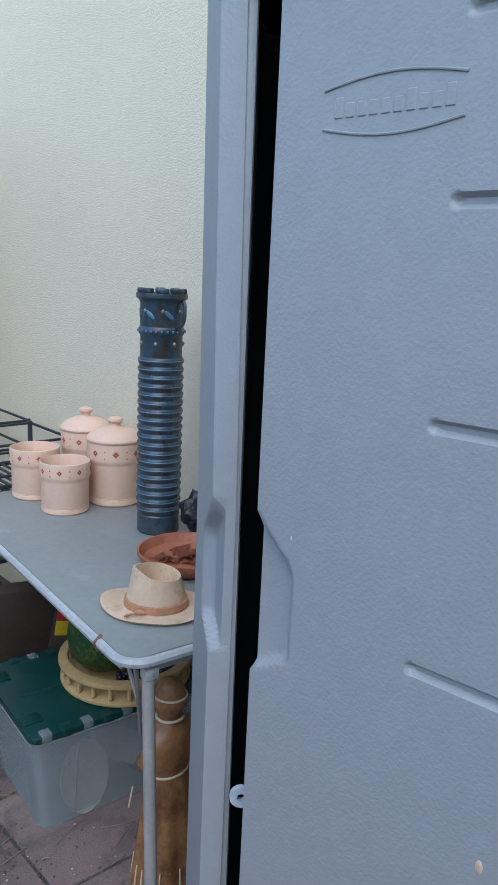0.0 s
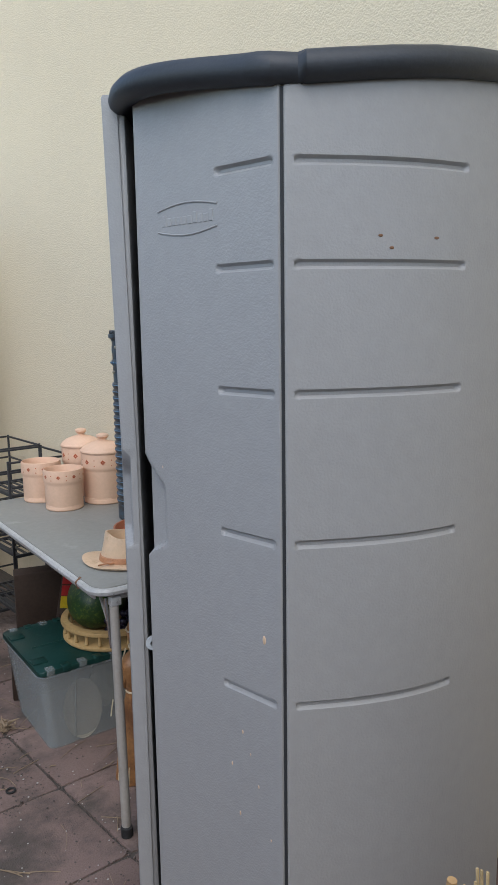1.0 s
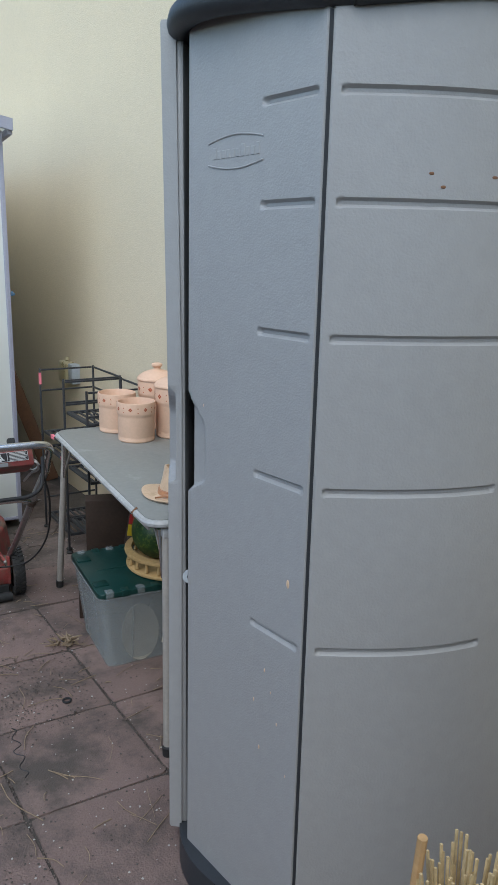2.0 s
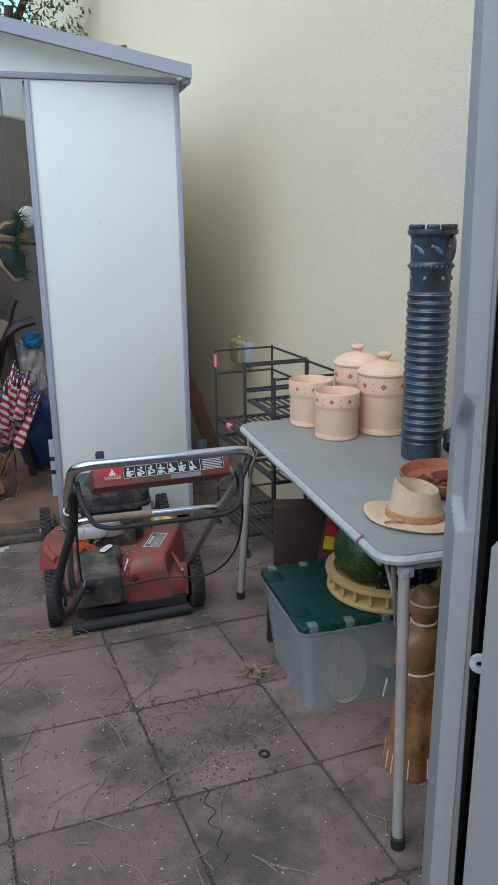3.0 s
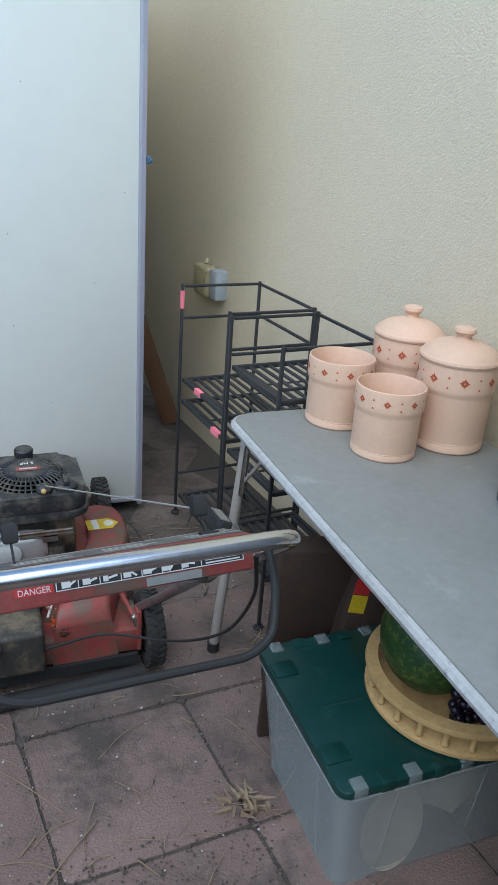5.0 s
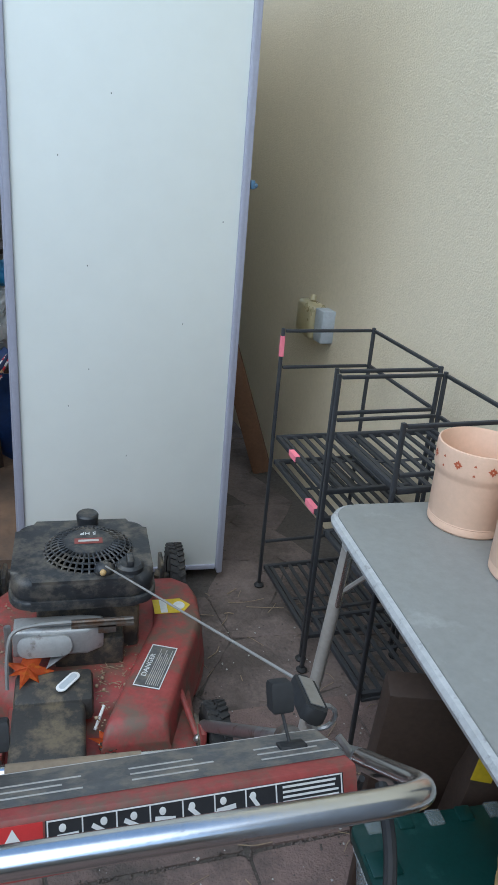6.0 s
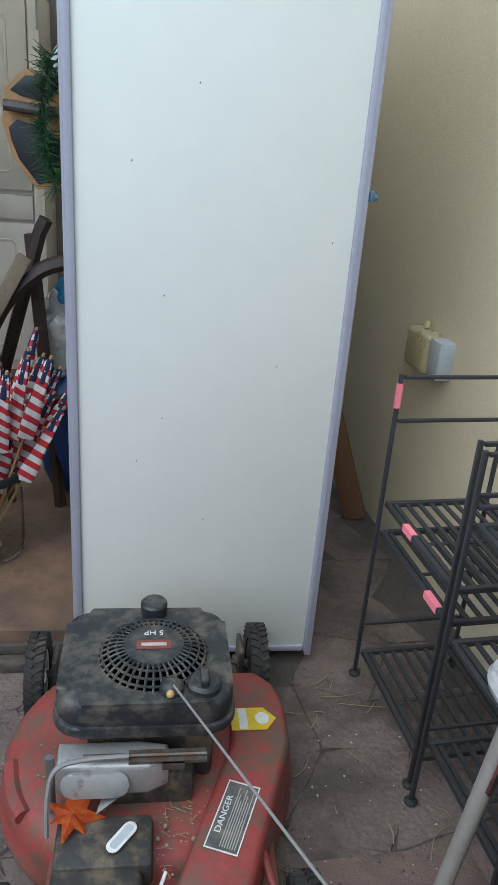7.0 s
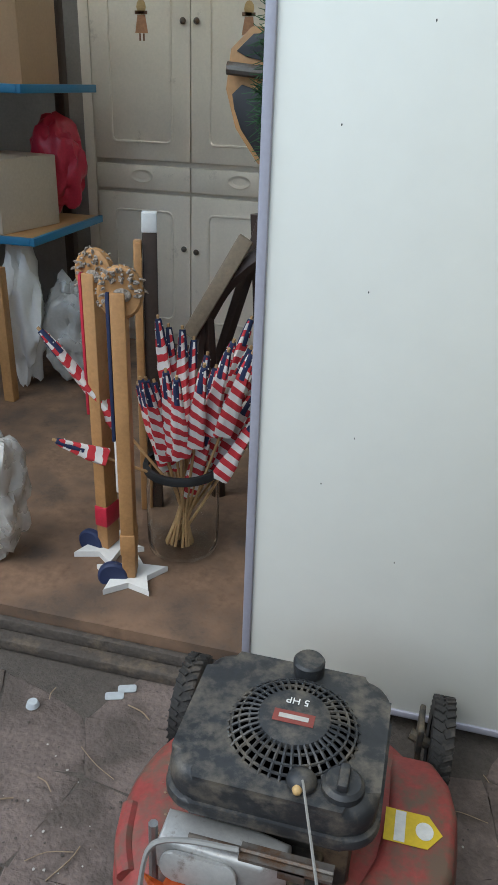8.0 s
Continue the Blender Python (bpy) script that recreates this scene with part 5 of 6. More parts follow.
for r, z, sq in prof:
    if r == 0:
        rings.append([bm.verts.new((0, 0, z))])
    else:
        rings.append([bm.verts.new((r * math.cos(a) * (1 + (0.05 * math.sin(9 * a) if z < 0.29 else 0)), r * sq * math.sin(a) * (1 + (0.05 * math.sin(9 * a) if z < 0.29 else 0)), z)) for a in [2 * math.pi * k / seg for k in range(seg)]])
for a_, b_ in zip(rings, rings[1:]):
    for k in range(seg):
        u = []
        for v in (a_[k % len(a_)], a_[(k + 1) % seg % len(a_)], b_[(k + 1) % seg % len(b_)], b_[k % len(b_)]):
            if v not in u:
                u.append(v)
        bm.faces.new(u)
bmesh.ops.recalc_face_normals(bm, faces=bm.faces[:])
arms = merge(bm, bm_tube(glide([(-0.078, 0.0, 0.405), (-0.100, -0.01, 0.34), (-0.092, -0.03, 0.26), (-0.085, -0.045, 0.20)], 5), [0.026] * 6 + [0.020] * 6 + [0.014] * 4, 10),
             bm_tube(glide([(0.060, 0.0, 0.405), (0.062, -0.03, 0.345), (0.035, -0.062, 0.325), (-0.005, -0.070, 0.335)], 5), [0.024] * 6 + [0.019] * 6 + [0.013] * 4, 10))
lines = merge(bm_tube([(0.0615 * math.cos(a), 0.0615 * 0.78 * math.sin(a), 0.316) for a in [i * 0.262 for i in range(24)]], 0.004, 6, True),
              bm_tube([(0.037 * math.cos(a), 0.037 * math.sin(a), 0.462) for a in [i * 0.262 for i in range(24)]], 0.004, 6, True),
              bm_tube([(0.0445 * math.cos(a), 0.0465 * math.sin(a), 0.522) for a in [i * 0.262 for i in range(24)]], 0.003, 6, True),
              *[bm_tube([(0.112 * math.cos(a), 0.090 * math.sin(a), 0.01), (0.104 * math.cos(a), 0.084 * math.sin(a), 0.07)], 0.0025, 5) for a in [i * 0.3 for i in range(21)]],
              *[bm_tube([(sx * 0.108, -0.035, 0.30), (sx * 0.112, -0.045, 0.24)], 0.0025, 5) for sx in (-1, 1)],
              *[bm_tube([(0.025 * sx, -0.045, 0.45), (0.03 * sx, -0.06, 0.40)], 0.003, 5) for sx in (-1, 0, 1)])
nf = len(arms.faces)
me = bpy.data.meshes.new("tmp")
lines.to_mesh(me)
lines.free()
arms.from_mesh(me)
bpy.data.meshes.remove(me)
arms.faces.ensure_lookup_table()
for f in arms.faces[nf:]:
    f.material_index = 1
st = single("clay_statue", arms, "statue", "brown glazed clay statue with pale incised lines", "statue", pose(4.135, 3.385, 0.001, 0, 0, 200) @ Matrix.Diagonal((0.86, 0.86, 0.93, 1)))
st.data.materials.append(M["statue_line"])

# ---- black metal racks ----


def rack_unit(x0, y0, w, d, h, shelves, label, feet=True):
    rk = thing("metal_rack", label, "rack", pose(x0, y0, 0, 0, 0, WALL_RZ * 0.8), "black racks by the wall")
    for x, y in ((0, 0), (w, 0), (0, d), (w, d)):
        p = part("post", bm_box(x - 0.0048, y - 0.0048, 0.008, x + 0.0048, y + 0.0048, h, 0.0015), "rack", rk)
        part("foot", bm_lathe([(0, 0), (0.014, 0), (0.016, 0.005), (0.009, 0.012), (0, 0.013)], 12), "rubber", p, "", pose(x, y, 0))
    for y in (0, d):
        for z in (h - 0.008, h - 0.115, 0.165):
            part("cross_rail", bm_box(0.008, y - 0.0045, z - 0.0045, w - 0.008, y + 0.0045, z + 0.0045, 0.002), "rack", rk)
    for x in (w,):
        for z in (h - 0.008, h - 0.115):
            part("cross_rail", bm_box(x - 0.0045, 0.008, z - 0.0045, x + 0.0045, d - 0.008, z + 0.0045, 0.002), "rack", rk)
    for z in shelves:
        s = part("shelf_frame", merge(bm_box(0.009, 0.0, z - 0.008, w - 0.009, 0.012, z + 0.006, 0.002), bm_box(0.009, d - 0.012, z - 0.008, w - 0.009, d, z + 0.006, 0.002),
                                      bm_box(0.009, 0.0125, z - 0.008, 0.021, d - 0.0125, z + 0.006, 0.002), bm_box(w - 0.021, 0.0125, z - 0.008, w - 0.009, d - 0.0125, z + 0.006, 0.002)), "rack", rk)
        n = int(w / 0.031)
        for i in range(1, n):
            x = w * i / n
            part("slat", bm_box(x - 0.0055, 0.013, z - 0.003, x + 0.0055, d - 0.013, z + 0.002), "rack", s)
        part("cross_slat", bm_box(0.022, d / 2 - 0.005, z - 0.006, w - 0.022, d / 2 + 0.005, z - 0.0035), "rack", s)
    return rk


r1 = rack_unit(4.065, 4.83, 0.285, 0.375, 0.857, (0.525, 0.445, 0.075), "black metal plant rack with slatted shelves and pink tape")
r2 = rack_unit(4.084, 4.475, 0.285, 0.310, 0.857, (0.705, 0.44, 0.175), "black metal plant rack with slatted shelves")
part("tape", bm_box(-0.0056, 0.375 - 0.0056, 0.775, 0.0056, 0.375 + 0.0056, 0.835), "pink", r1, "pink tape")
part("tape", bm_box(0.0075, 0.21, 0.5155, 0.0225, 0.26, 0.5325), "pink", r1, "pink tape")
part("tape", bm_box(0.0075, 0.05, 0.4355, 0.0225, 0.11, 0.4525), "pink", r1, "pink tape")

# ---- outdoor socket on the wall ----
so = thing("wall_socket", "outdoor wall socket with yellowed clear cover", "socket", pose(wall_x(5.797), 5.797, 0.742, 0, 0, WALL_RZ) @ Matrix.Diagonal((0.9, 0.9, 0.85, 1)))
part("box", bm_box(-0.055, -0.125, -0.072, 0.002, -0.05, 0.066, 0.006), "boxgrey", so, "pale grey box")
part("cover", bm_box(-0.070, -0.048, -0.078, 0.002, 0.110, 0.072, 0.02, 3), "yellowed", so, "yellowed clear plastic cover")
part("cover_hinge", bm_tube([(-0.03, 0.04, 0.070), (-0.02, 0.055, 0.092)], 0.012, 8), "yellowed", so)
# ---- lawn mower ----
mw = thing("lawn_mower", "old red petrol lawn mower with black engine cover and chrome handle", "lawn mower", pose(3.48, 4.75, 0))
WM = Matrix.Translation((-3.48, -4.75, 0))


def mpart(name, bm, mat, label="", parent=None, smooth=35):
    return part(name, bm, mat, parent or mw, label, WM if parent is None else None, smooth)


# deck: round skirt with a domed top
cx0, cy0 = 3.478, 4.83
outline = [(cx0 + 0.300 * math.cos(2 * math.pi * i / 64), cy0 + 0.300 * math.sin(2 * math.pi * i / 64)) for i in range(64)]
deck = bmesh.new()
rows = []
for s, z in ((0.985, 0.042), (1.012, 0.046), (1.014, 0.058), (0.998, 0.064), (0.995, 0.105), (0.975, 0.134), (0.925, 0.156), (0.84, 0.168), (0.70, 0.174), (0.4, 0.176)):
    rows.append([deck.verts.new((cx0 + (x - cx0) * s, cy0 + (y - cy0) * s, z)) for x, y in outline])
for a, b in zip(rows, rows[1:]):
    for k in range(len(a)):
        deck.faces.new((a[k], a[(k + 1) % len(a)], b[(k + 1) % len(a)], b[k]))
deck.faces.new(rows[-1])
deck.faces.new(rows[0][::-1])
bmesh.ops.recalc_face_normals(deck, faces=deck.faces[:])
dk = mpart("deck", deck, "red", "red painted deck, scuffed and dusty", smooth=45)
# raised chute along the right, and the ridge round the left front
chute = bmesh.new()
secs = ((4.400, 3.500, 3.640, 0.06, 0.178), (4.418, 3.506, 3.636, 0.06, 0.213), (4.435, 3.513, 3.640, 0.06, 0.2215), (4.60, 3.575, 3.698, 0.06, 0.2119), (4.78, 3.643, 3.762, 0.08, 0.2012), (4.90, 3.655, 3.768, 0.09, 0.1940), (4.96, 3.652, 3.755, 0.10, 0.1895), (5.02, 3.645, 3.728, 0.10, 0.168))
rr = []
for y, xa, xb, z0, z1 in secs:
    b_ = 0.012
    rr.append([chute.verts.new(p) for p in ((xa - 0.012, y, z0), (xa - 0.002, y, z1 - b_), (xa + 0.3 * b_, y, z1 - 0.3 * b_), (xa + b_, y, z1), (xb - b_, y, z1), (xb - 0.2 * b_, y, z1 - 0.4 * b_), (xb + 0.2 * b_, y, z1 - 1.3 * b_), (xb + 0.016, y, z0))])
for a, b in zip(rr, rr[1:]):
    for k in range(7):
        chute.faces.new((a[k], a[k + 1], b[k + 1], b[k]))
chute.faces.new(rr[0])
chute.faces.new(rr[-1][::-1])
bmesh.ops.recalc_face_normals(chute, faces=chute.faces[:])
mpart("chute", chute, "red", "raised red discharge chute", dk, 50)
mpart("deck_ridge", bm_tube(glide([(3.248, 4.665, 0.148), (3.222, 4.715, 0.151), (3.206, 4.785, 0.152)], 6), 0.017, 10), "red", "", dk)
mpart("rear_ledge", bm_box(3.300, 4.402, 0.058, 3.712, 4.62, 0.130, 0.010), "red", "", dk)
for x in (3.298, 3.712):
    mpart("bracket", bm_prism([(0, 0), (0.16, 0), (0.12, 0.05), (0.03, 0.12), (0, 0.12)], -0.006, 0.006, 0.002), "red", "", dk).matrix_basis = Matrix.Translation((x, 4.402, 0.06)) @ pose(0, 0, 0, 90, 0, 90)
    mpart("bolt", bm_sphere((x - 0.008, 4.425, 0.150), 0.010, (1.2, 1, 1), 8, 6), "steel", "", dk)
# black rear housing over the drive
mpart("rear_housing", bm_box(3.317, 4.348, 0.085, 3.468, 4.52, 0.205, 0.012, 3), "dustblack", "dusty black rear housing")
mpart("rear_housing_top", bm_box(3.318, 4.505, 0.150, 3.486, 4.61, 0.213, 0.012, 2), "dustblack", "dusty black cover")
mpart("trailing_flap", merge(bm_tube([(3.278, 4.335, 0.021), (3.712, 4.362, 0.021)], 0.020, 12), bm_box(3.305, 4.388, 0.030, 3.705, 4.400, 0.060)), "rubber", "black rubber trailing bar")

# wheels
for wx, wy, wr, ww in ((3.222, 4.445, 0.100, 0.050), (3.748, 4.440, 0.100, 0.050), (3.212, 5.105, 0.100, 0.046), (3.742, 5.130, 0.100, 0.046)):
    h = ww / 2
    wh = mpart("wheel", turned(bm_lathe([(0.02, -h * 0.7), (wr * 0.62, -h * 0.7), (wr * 0.66, -h * 0.5), (wr * 0.66, h * 0.5), (wr * 0.62, h * 0.7), (0.02, h * 0.7), (0.02, -h * 0.7)], 28), Matrix.Translation((wx, wy, wr)) @ Matrix.Rotation(radians(90), 4, "Y")), "decal_white" if wx < 3.5 else "dustblack", "wheel rim")
    mpart("tyre", turned(bm_lathe([(wr * 0.64, -h * 0.8), (wr * 0.80, -h), (wr * 0.95, -h * 0.92), (wr * 0.985, -h * 0.6), (wr * 0.985, h * 0.6), (wr * 0.95, h * 0.92), (wr * 0.80, h), (wr * 0.64, h * 0.8)], 36), Matrix.Translation((wx, wy, wr)) @ Matrix.Rotation(radians(90), 4, "Y")), "tyre", "worn black tyre", wh)
    blocks = []
    for i in range(30):
        for s in (-1, 1):
            a = 2 * math.pi * (i + (0.5 if s > 0 else 0)) / 30
            blocks.append(turned(bm_box(-0.0045, -h * 0.43, -0.002, 0.0045, h * 0.43, 0.0045), Matrix.Translation((wx, wy, wr)) @ Matrix.Rotation(a, 4, "X") @ Matrix.Translation((s * h * 0.48, 0, wr * 0.985)) @ Matrix.Rotation(radians(90 + 28 * s), 4, "Z")))
    mpart("tread", merge(*blocks), "tyre", "", wh, 0)
    mpart("axle_cap", bm_sphere((wx + (0.024 if wx > 3.5 else -0.024), wy, wr), 0.014, (0.6, 1, 1), 10, 8), "steel", "", wh)
    ins = -1 if wx > 3.5 else 1
    mpart("axle_arm", merge(bm_tube([(wx + ins * 0.02, wy, wr), (wx + ins * 0.06, wy + 0.01, wr + 0.01)], 0.012, 8), bm_box(min(wx + ins * 0.035, wx + ins * 0.047), wy - 0.03, wr - 0.03, max(wx + ins * 0.035, wx + ins * 0.047), wy + 0.05, wr + 0.06, 0.004)), "dustblack", "", wh)

# engine block under the cover
mpart("engine_block", merge(bm_box(3.36, 4.72, 0.165, 3.60, 4.94, 0.335, 0.015), bm_box(3.40, 4.66, 0.17, 3.56, 4.73, 0.25, 0.01)), "dustblack", "dark dusty engine block")
ec = mpart("engine_cover", bm_prism(rounded_rect(3.306, 4.680, 3.630, 4.962, 0.050, 8), 0.338, 0.398, 0.020, 4), "engine", "black plastic engine cover, dusty")
mpart("cover_lip", bm_prism(rounded_rect(3.300, 4.674, 3.636, 4.968, 0.053, 8), 0.325, 0.347, 0.007, 2), "engine", "", ec)
# fan grille: dome with spokes and rings
gx, gy, gz = 3.482, 4.815, 0.396
mpart("grille_base", turned(bm_lathe([(0.0, 0.002), (0.104, 0.002), (0.110, -0.001)], 40), Matrix.Translation((gx, gy, gz))), "decal_black", "", ec)
for i in range(40):
    a = 2 * math.pi * i / 40
    mpart("grille_spoke", bm_tube([(gx + r * math.cos(a), gy + r * math.sin(a), gz + z) for r, z in ((0.056, 0.024), (0.078, 0.020), (0.096, 0.011), (0.107, 0.0))], 0.0028, 5), "engine", "", ec)
for r, z in ((0.072, 0.0205), (0.088, 0.0155), (0.1, 0.008)):
    mpart("grille_ring", bm_tube([(gx + r * math.cos(q * math.pi / 20), gy + r * math.sin(q * math.pi / 20), gz + z) for q in range(40)], 0.0026, 5, True), "engine", "", ec)
hub = mpart("grille_hub", turned(bm_lathe([(0.060, 0.018), (0.058, 0.026), (0.050, 0.028), (0, 0.0285)], 32), Matrix.Translation((gx, gy, gz))), "engine", "round grille centre", ec)
part("badge", bm_box(-0.033, -0.015, 0, 0.033, 0.010, 0.0008), "badge_red", ec, "plain red maker's badge", pose(gx, gy - 0.004, gz + 0.0288))
part("badge_bar", bm_box(-0.024, -0.007, 0, 0.024, 0.002, 0.0006), "chip", ec, "", pose(gx, gy - 0.004, gz + 0.0298))
lettering("power_mark", "5 HP", 0.019, "decal_white", ec, pose(gx, gy + 0.030, gz + 0.0290, 0, 0, 180), "white power marking")
mpart("fuel_cap", turned(bm_lathe([(0, -0.01), (0.022, -0.01), (0.022, 0.006), (0.027, 0.008), (0.028, 0.034), (0.024, 0.039), (0, 0.038)], 28), Matrix.Translation((3.482, 4.946, 0.388))), "engine", "ribbed black fuel cap", ec)
mpart("rope_guide", merge(bm_sphere((3.515, 4.712, 0.405), 0.022, (1.1, 1, 0.8), 12, 8)), "engine", "", ec)
mpart("choke_knob", merge(turned(bm_lathe([(0, 0), (0.032, 0), (0.032, 0.016), (0.026, 0.022), (0, 0.022)], 24), Matrix.Translation((3.575, 4.722, 0.392))), bm_box(3.567, 4.700, 0.412, 3.583, 4.744, 0.428, 0.004)), "engine", "black knob", ec)
mpart("brass_nub", bm_sphere((3.512, 4.692, 0.408), 0.008, (1, 1, 1), 8, 6), "basket", "", ec)
# carburettor side: silver tank, throttle rods
tk = mpart("silver_tank", bm_prism([(3.312, 4.640), (3.475, 4.635), (3.512, 4.655), (3.512, 4.69), (3.46, 4.70), (3.312, 4.70)], 0.226, 0.296, 0.010, 3), "alu", "silver metal muffler box")
mpart("tank_plate", turned(bm_prism(rounded_rect(-0.060, -0.025, 0.060, 0.025, 0.022), 0, 0.007, 0.002), Matrix.Translation((3.382, 4.632, 0.262)) @ Matrix.Rotation(radians(78), 4, "X")), "alu", "oval plate", tk)
mpart("throttle_rod", merge(bm_tube([(3.36, 4.652, 0.306), (3.58, 4.652, 0.306)], 0.004, 6), bm_box(3.44, 4.64, 0.296, 3.58, 4.668, 0.302), bm_box(3.50, 4.64, 0.28, 3.54, 4.66, 0.30)), "darksteel", "rusty throttle linkage")
mpart("fuel_line", bm_tube(glide([(3.44, 4.645, 0.312), (3.36, 4.635, 0.316), (3.315, 4.62, 0.310), (3.302, 4.605, 0.26), (3.30, 4.595, 0.18)], 6), 0.0045, 6), "decal_grey", "grey control cable")
mpart("dipstick", bm_tube([(3.302, 4.65, 0.18), (3.300, 4.66, 0.30)], 0.008, 8), "steel", "")
mpart("deflector_plate", bm_prism([(0, 0), (0.10, 0.035), (0.115, 0.055), (0.09, 0.058), (0.02, 0.035)], 0, 0.002), "steel", "bent steel plate").matrix_basis = WM @ pose(3.385, 4.600, 0.222, 4, -14, 12)

# labels on the deck
lb = mpart("warning_label", bm_box(-0.034, -0.066, 0, 0.034, 0.066, 0.0008), "sheet", "grey warning label in white frame")
lb.matrix_basis = WM @ pose(3.628, 4.592, 0.2134, -3.4, 0, -22) @ Matrix.Diagonal((0.90, 1.20, 1, 1))
part("label_frame", merge(bm_box(-0.034, -0.066, 0, -0.0315, 0.066, 0.0006), bm_box(0.0315, -0.066, 0, 0.034, 0.066, 0.0006), bm_box(-0.0315, -0.066, 0, 0.0315, -0.0635, 0.0006), bm_box(-0.0315, 0.0635, 0, 0.0315, 0.066, 0.0006)), "decal_white", lb, "", pose(0, 0, 0.0009))
lettering("label_word", "DANGER", 0.018, "decal_white", lb, pose(-0.019, 0.0, 0.0012, 0, 0, 90), "white lettering")
for i in range(7):
    part("label_bar", bm_box(-0.006 + 0.005 * i, -0.058, 0, -0.0042 + 0.005 * i, 0.055 - 0.012 * (i % 3), 0.0006), "chip", lb, "", pose(0, 0, 0.0009))
yl = mpart("yellow_label", bm_prism([(-0.045, -0.028), (0.028, -0.028), (0.052, 0.0), (0.028, 0.028), (-0.045, 0.028)], 0, 0.0008), "decal_yellow", "yellow warning sticker")
yl.matrix_basis = WM @ pose(3.692, 4.842, 0.1988, -3.4, 0, 0) @ Matrix.Diagonal((1, 1.2, 1, 1))
part("sticker_disc", bm_lathe([(0, 0.001), (0.015, 0.001), (0.015, 0.0004)], 20), "decal_white", yl, "", pose(0.022, 0, 0.0005))
part("sticker_bar", merge(bm_box(-0.028, -0.026, 0, -0.010, 0.026, 0.0006)), "decal_white", yl, "", pose(0, 0, 0.0009))
tag = single("paper_tag", bm_prism(rounded_rect(-0.034, -0.012, 0.034, 0.012, 0.0115), 0, 0.003, 0.001), "decal_white", "white oval paper tag lying on the mower", "tag", pose(3.432, 4.555, 0.2195, 2, 0, 52))
part("tag_print", bm_prism(rounded_rect(-0.027, -0.007, 0.027, 0.007, 0.006), 0, 0.0006), "boxgrey", tag, "", pose(0, 0, 0.0031))

# handle
chrome = fillet([(3.288, 3.80, 0.708), (3.303, 3.614, 0.854), (3.753, 3.628, 0.853), (3.766, 3.80, 0.716)], 0.055, 9)
mpart("upper_handle", bm_tube(chrome, 0.0125, 16), "chrome", "chromed upper handlebar")
mpart("handle_leg", bm_tube(fillet([(3.288, 3.80, 0.708), (3.286, 4.00, 0.545), (3.288, 4.30, 0.255), (3.292, 4.420, 0.140)], 0.06), 0.0125, 12), "steel", "dull steel handle tube")
mpart("handle_leg", bm_tube(fillet([(3.766, 3.80, 0.716), (3.752, 4.00, 0.553), (3.735, 4.30, 0.290), (3.719, 4.45, 0.160)], 0.06), 0.0125, 12), "steel", "dull steel handle tube")
mpart("cross_bar", bm_tube(fillet([(3.530, 3.974, 0.571), (3.700, 3.972, 0.569), (3.742, 3.985, 0.562), (3.752, 4.03, 0.530)], 0.03), 0.0110, 12), "chrome", "chromed lower crossbar")
mpart("cross_bar", bm_tube(fillet([(3.287, 4.03, 0.523), (3.298, 3.985, 0.562), (3.340, 3.975, 0.571), (3.365, 3.975, 0.571)], 0.02), 0.0110, 12), "chrome", "")
mpart("bar_sleeve", bm_tube([(3.360, 3.975, 0.571), (3.535, 3.974, 0.571)], 0.0122, 12), "offwood", "worn tan sleeve on the crossbar")
mpart("bail_bar", bm_tube(fillet([(3.312, 3.680, 0.790), (3.316, 3.618, 0.756), (3.342, 3.578, 0.712), (3.380, 3.572, 0.702), (3.672, 3.580, 0.702), (3.711, 3.596, 0.718), (3.728, 3.640, 0.772), (3.738, 3.700, 0.790)], 0.045, 7), 0.0062, 10), "rubber", "black bail bar")
mpart("foam_sleeve", bm_tube(glide([(3.300, 3.76, 0.735), (3.298, 3.838, 0.615), (3.258, 3.92, 0.46), (3.240, 3.962, 0.345), (3.246, 3.995, 0.268), (3.275, 4.06, 0.245), (3.318, 4.15, 0.262)], 7), 0.0125, 12), "rubber", "thick black cable sleeve")
mpart("cable_end", bm_tube(glide([(3.318, 4.15, 0.262), (3.330, 4.22, 0.255), (3.335, 4.30, 0.215), (3.340, 4.345, 0.180)], 5), 0.0055, 8), "steel", "bare cable end")
mpart("cable_clamp", merge(bm_box(3.322, 4.325, 0.150, 3.352, 4.350, 0.172, 0.004), bm_box(3.326, 4.322, 0.178, 3.368, 4.350, 0.196, 0.004)), "rubber", "")
mpart("control_cable", bm_tube(glide([(3.738, 3.74, 0.755), (3.785, 3.85, 0.590), (3.798, 4.02, 0.385), (3.750, 4.22, 0.220), (3.620, 4.365, 0.158), (3.500, 4.360, 0.152), (3.468, 4.352, 0.152)], 8), 0.0036, 6), "rubber", "thin black control cable")
mpart("control_cable", bm_tube(glide([(3.318, 3.76, 0.745), (3.308, 3.86, 0.620), (3.312, 4.05, 0.430), (3.322, 4.25, 0.250), (3.335, 4.34, 0.195)], 8), 0.0036, 6), "rubber", "")
for bx, by, bz in ((3.288, 3.985, 0.556), (3.753, 4.010, 0.546)):
    mpart("wing_clamp", merge(turned(bm_lathe([(0.0, -0.022), (0.017, -0.022), (0.0185, -0.015), (0.0185, 0.015), (0.017, 0.022), (0.0, 0.022)], 14), Matrix.Translation((bx, by, bz)) @ Matrix.Rotation(radians(49), 4, "X")), bm_tube([(bx - 0.03, by - 0.01, bz - 0.006), (bx + 0.03, by - 0.01, bz + 0.004)], 0.004, 6)), "darksteel", "dark clamp with a bolt")
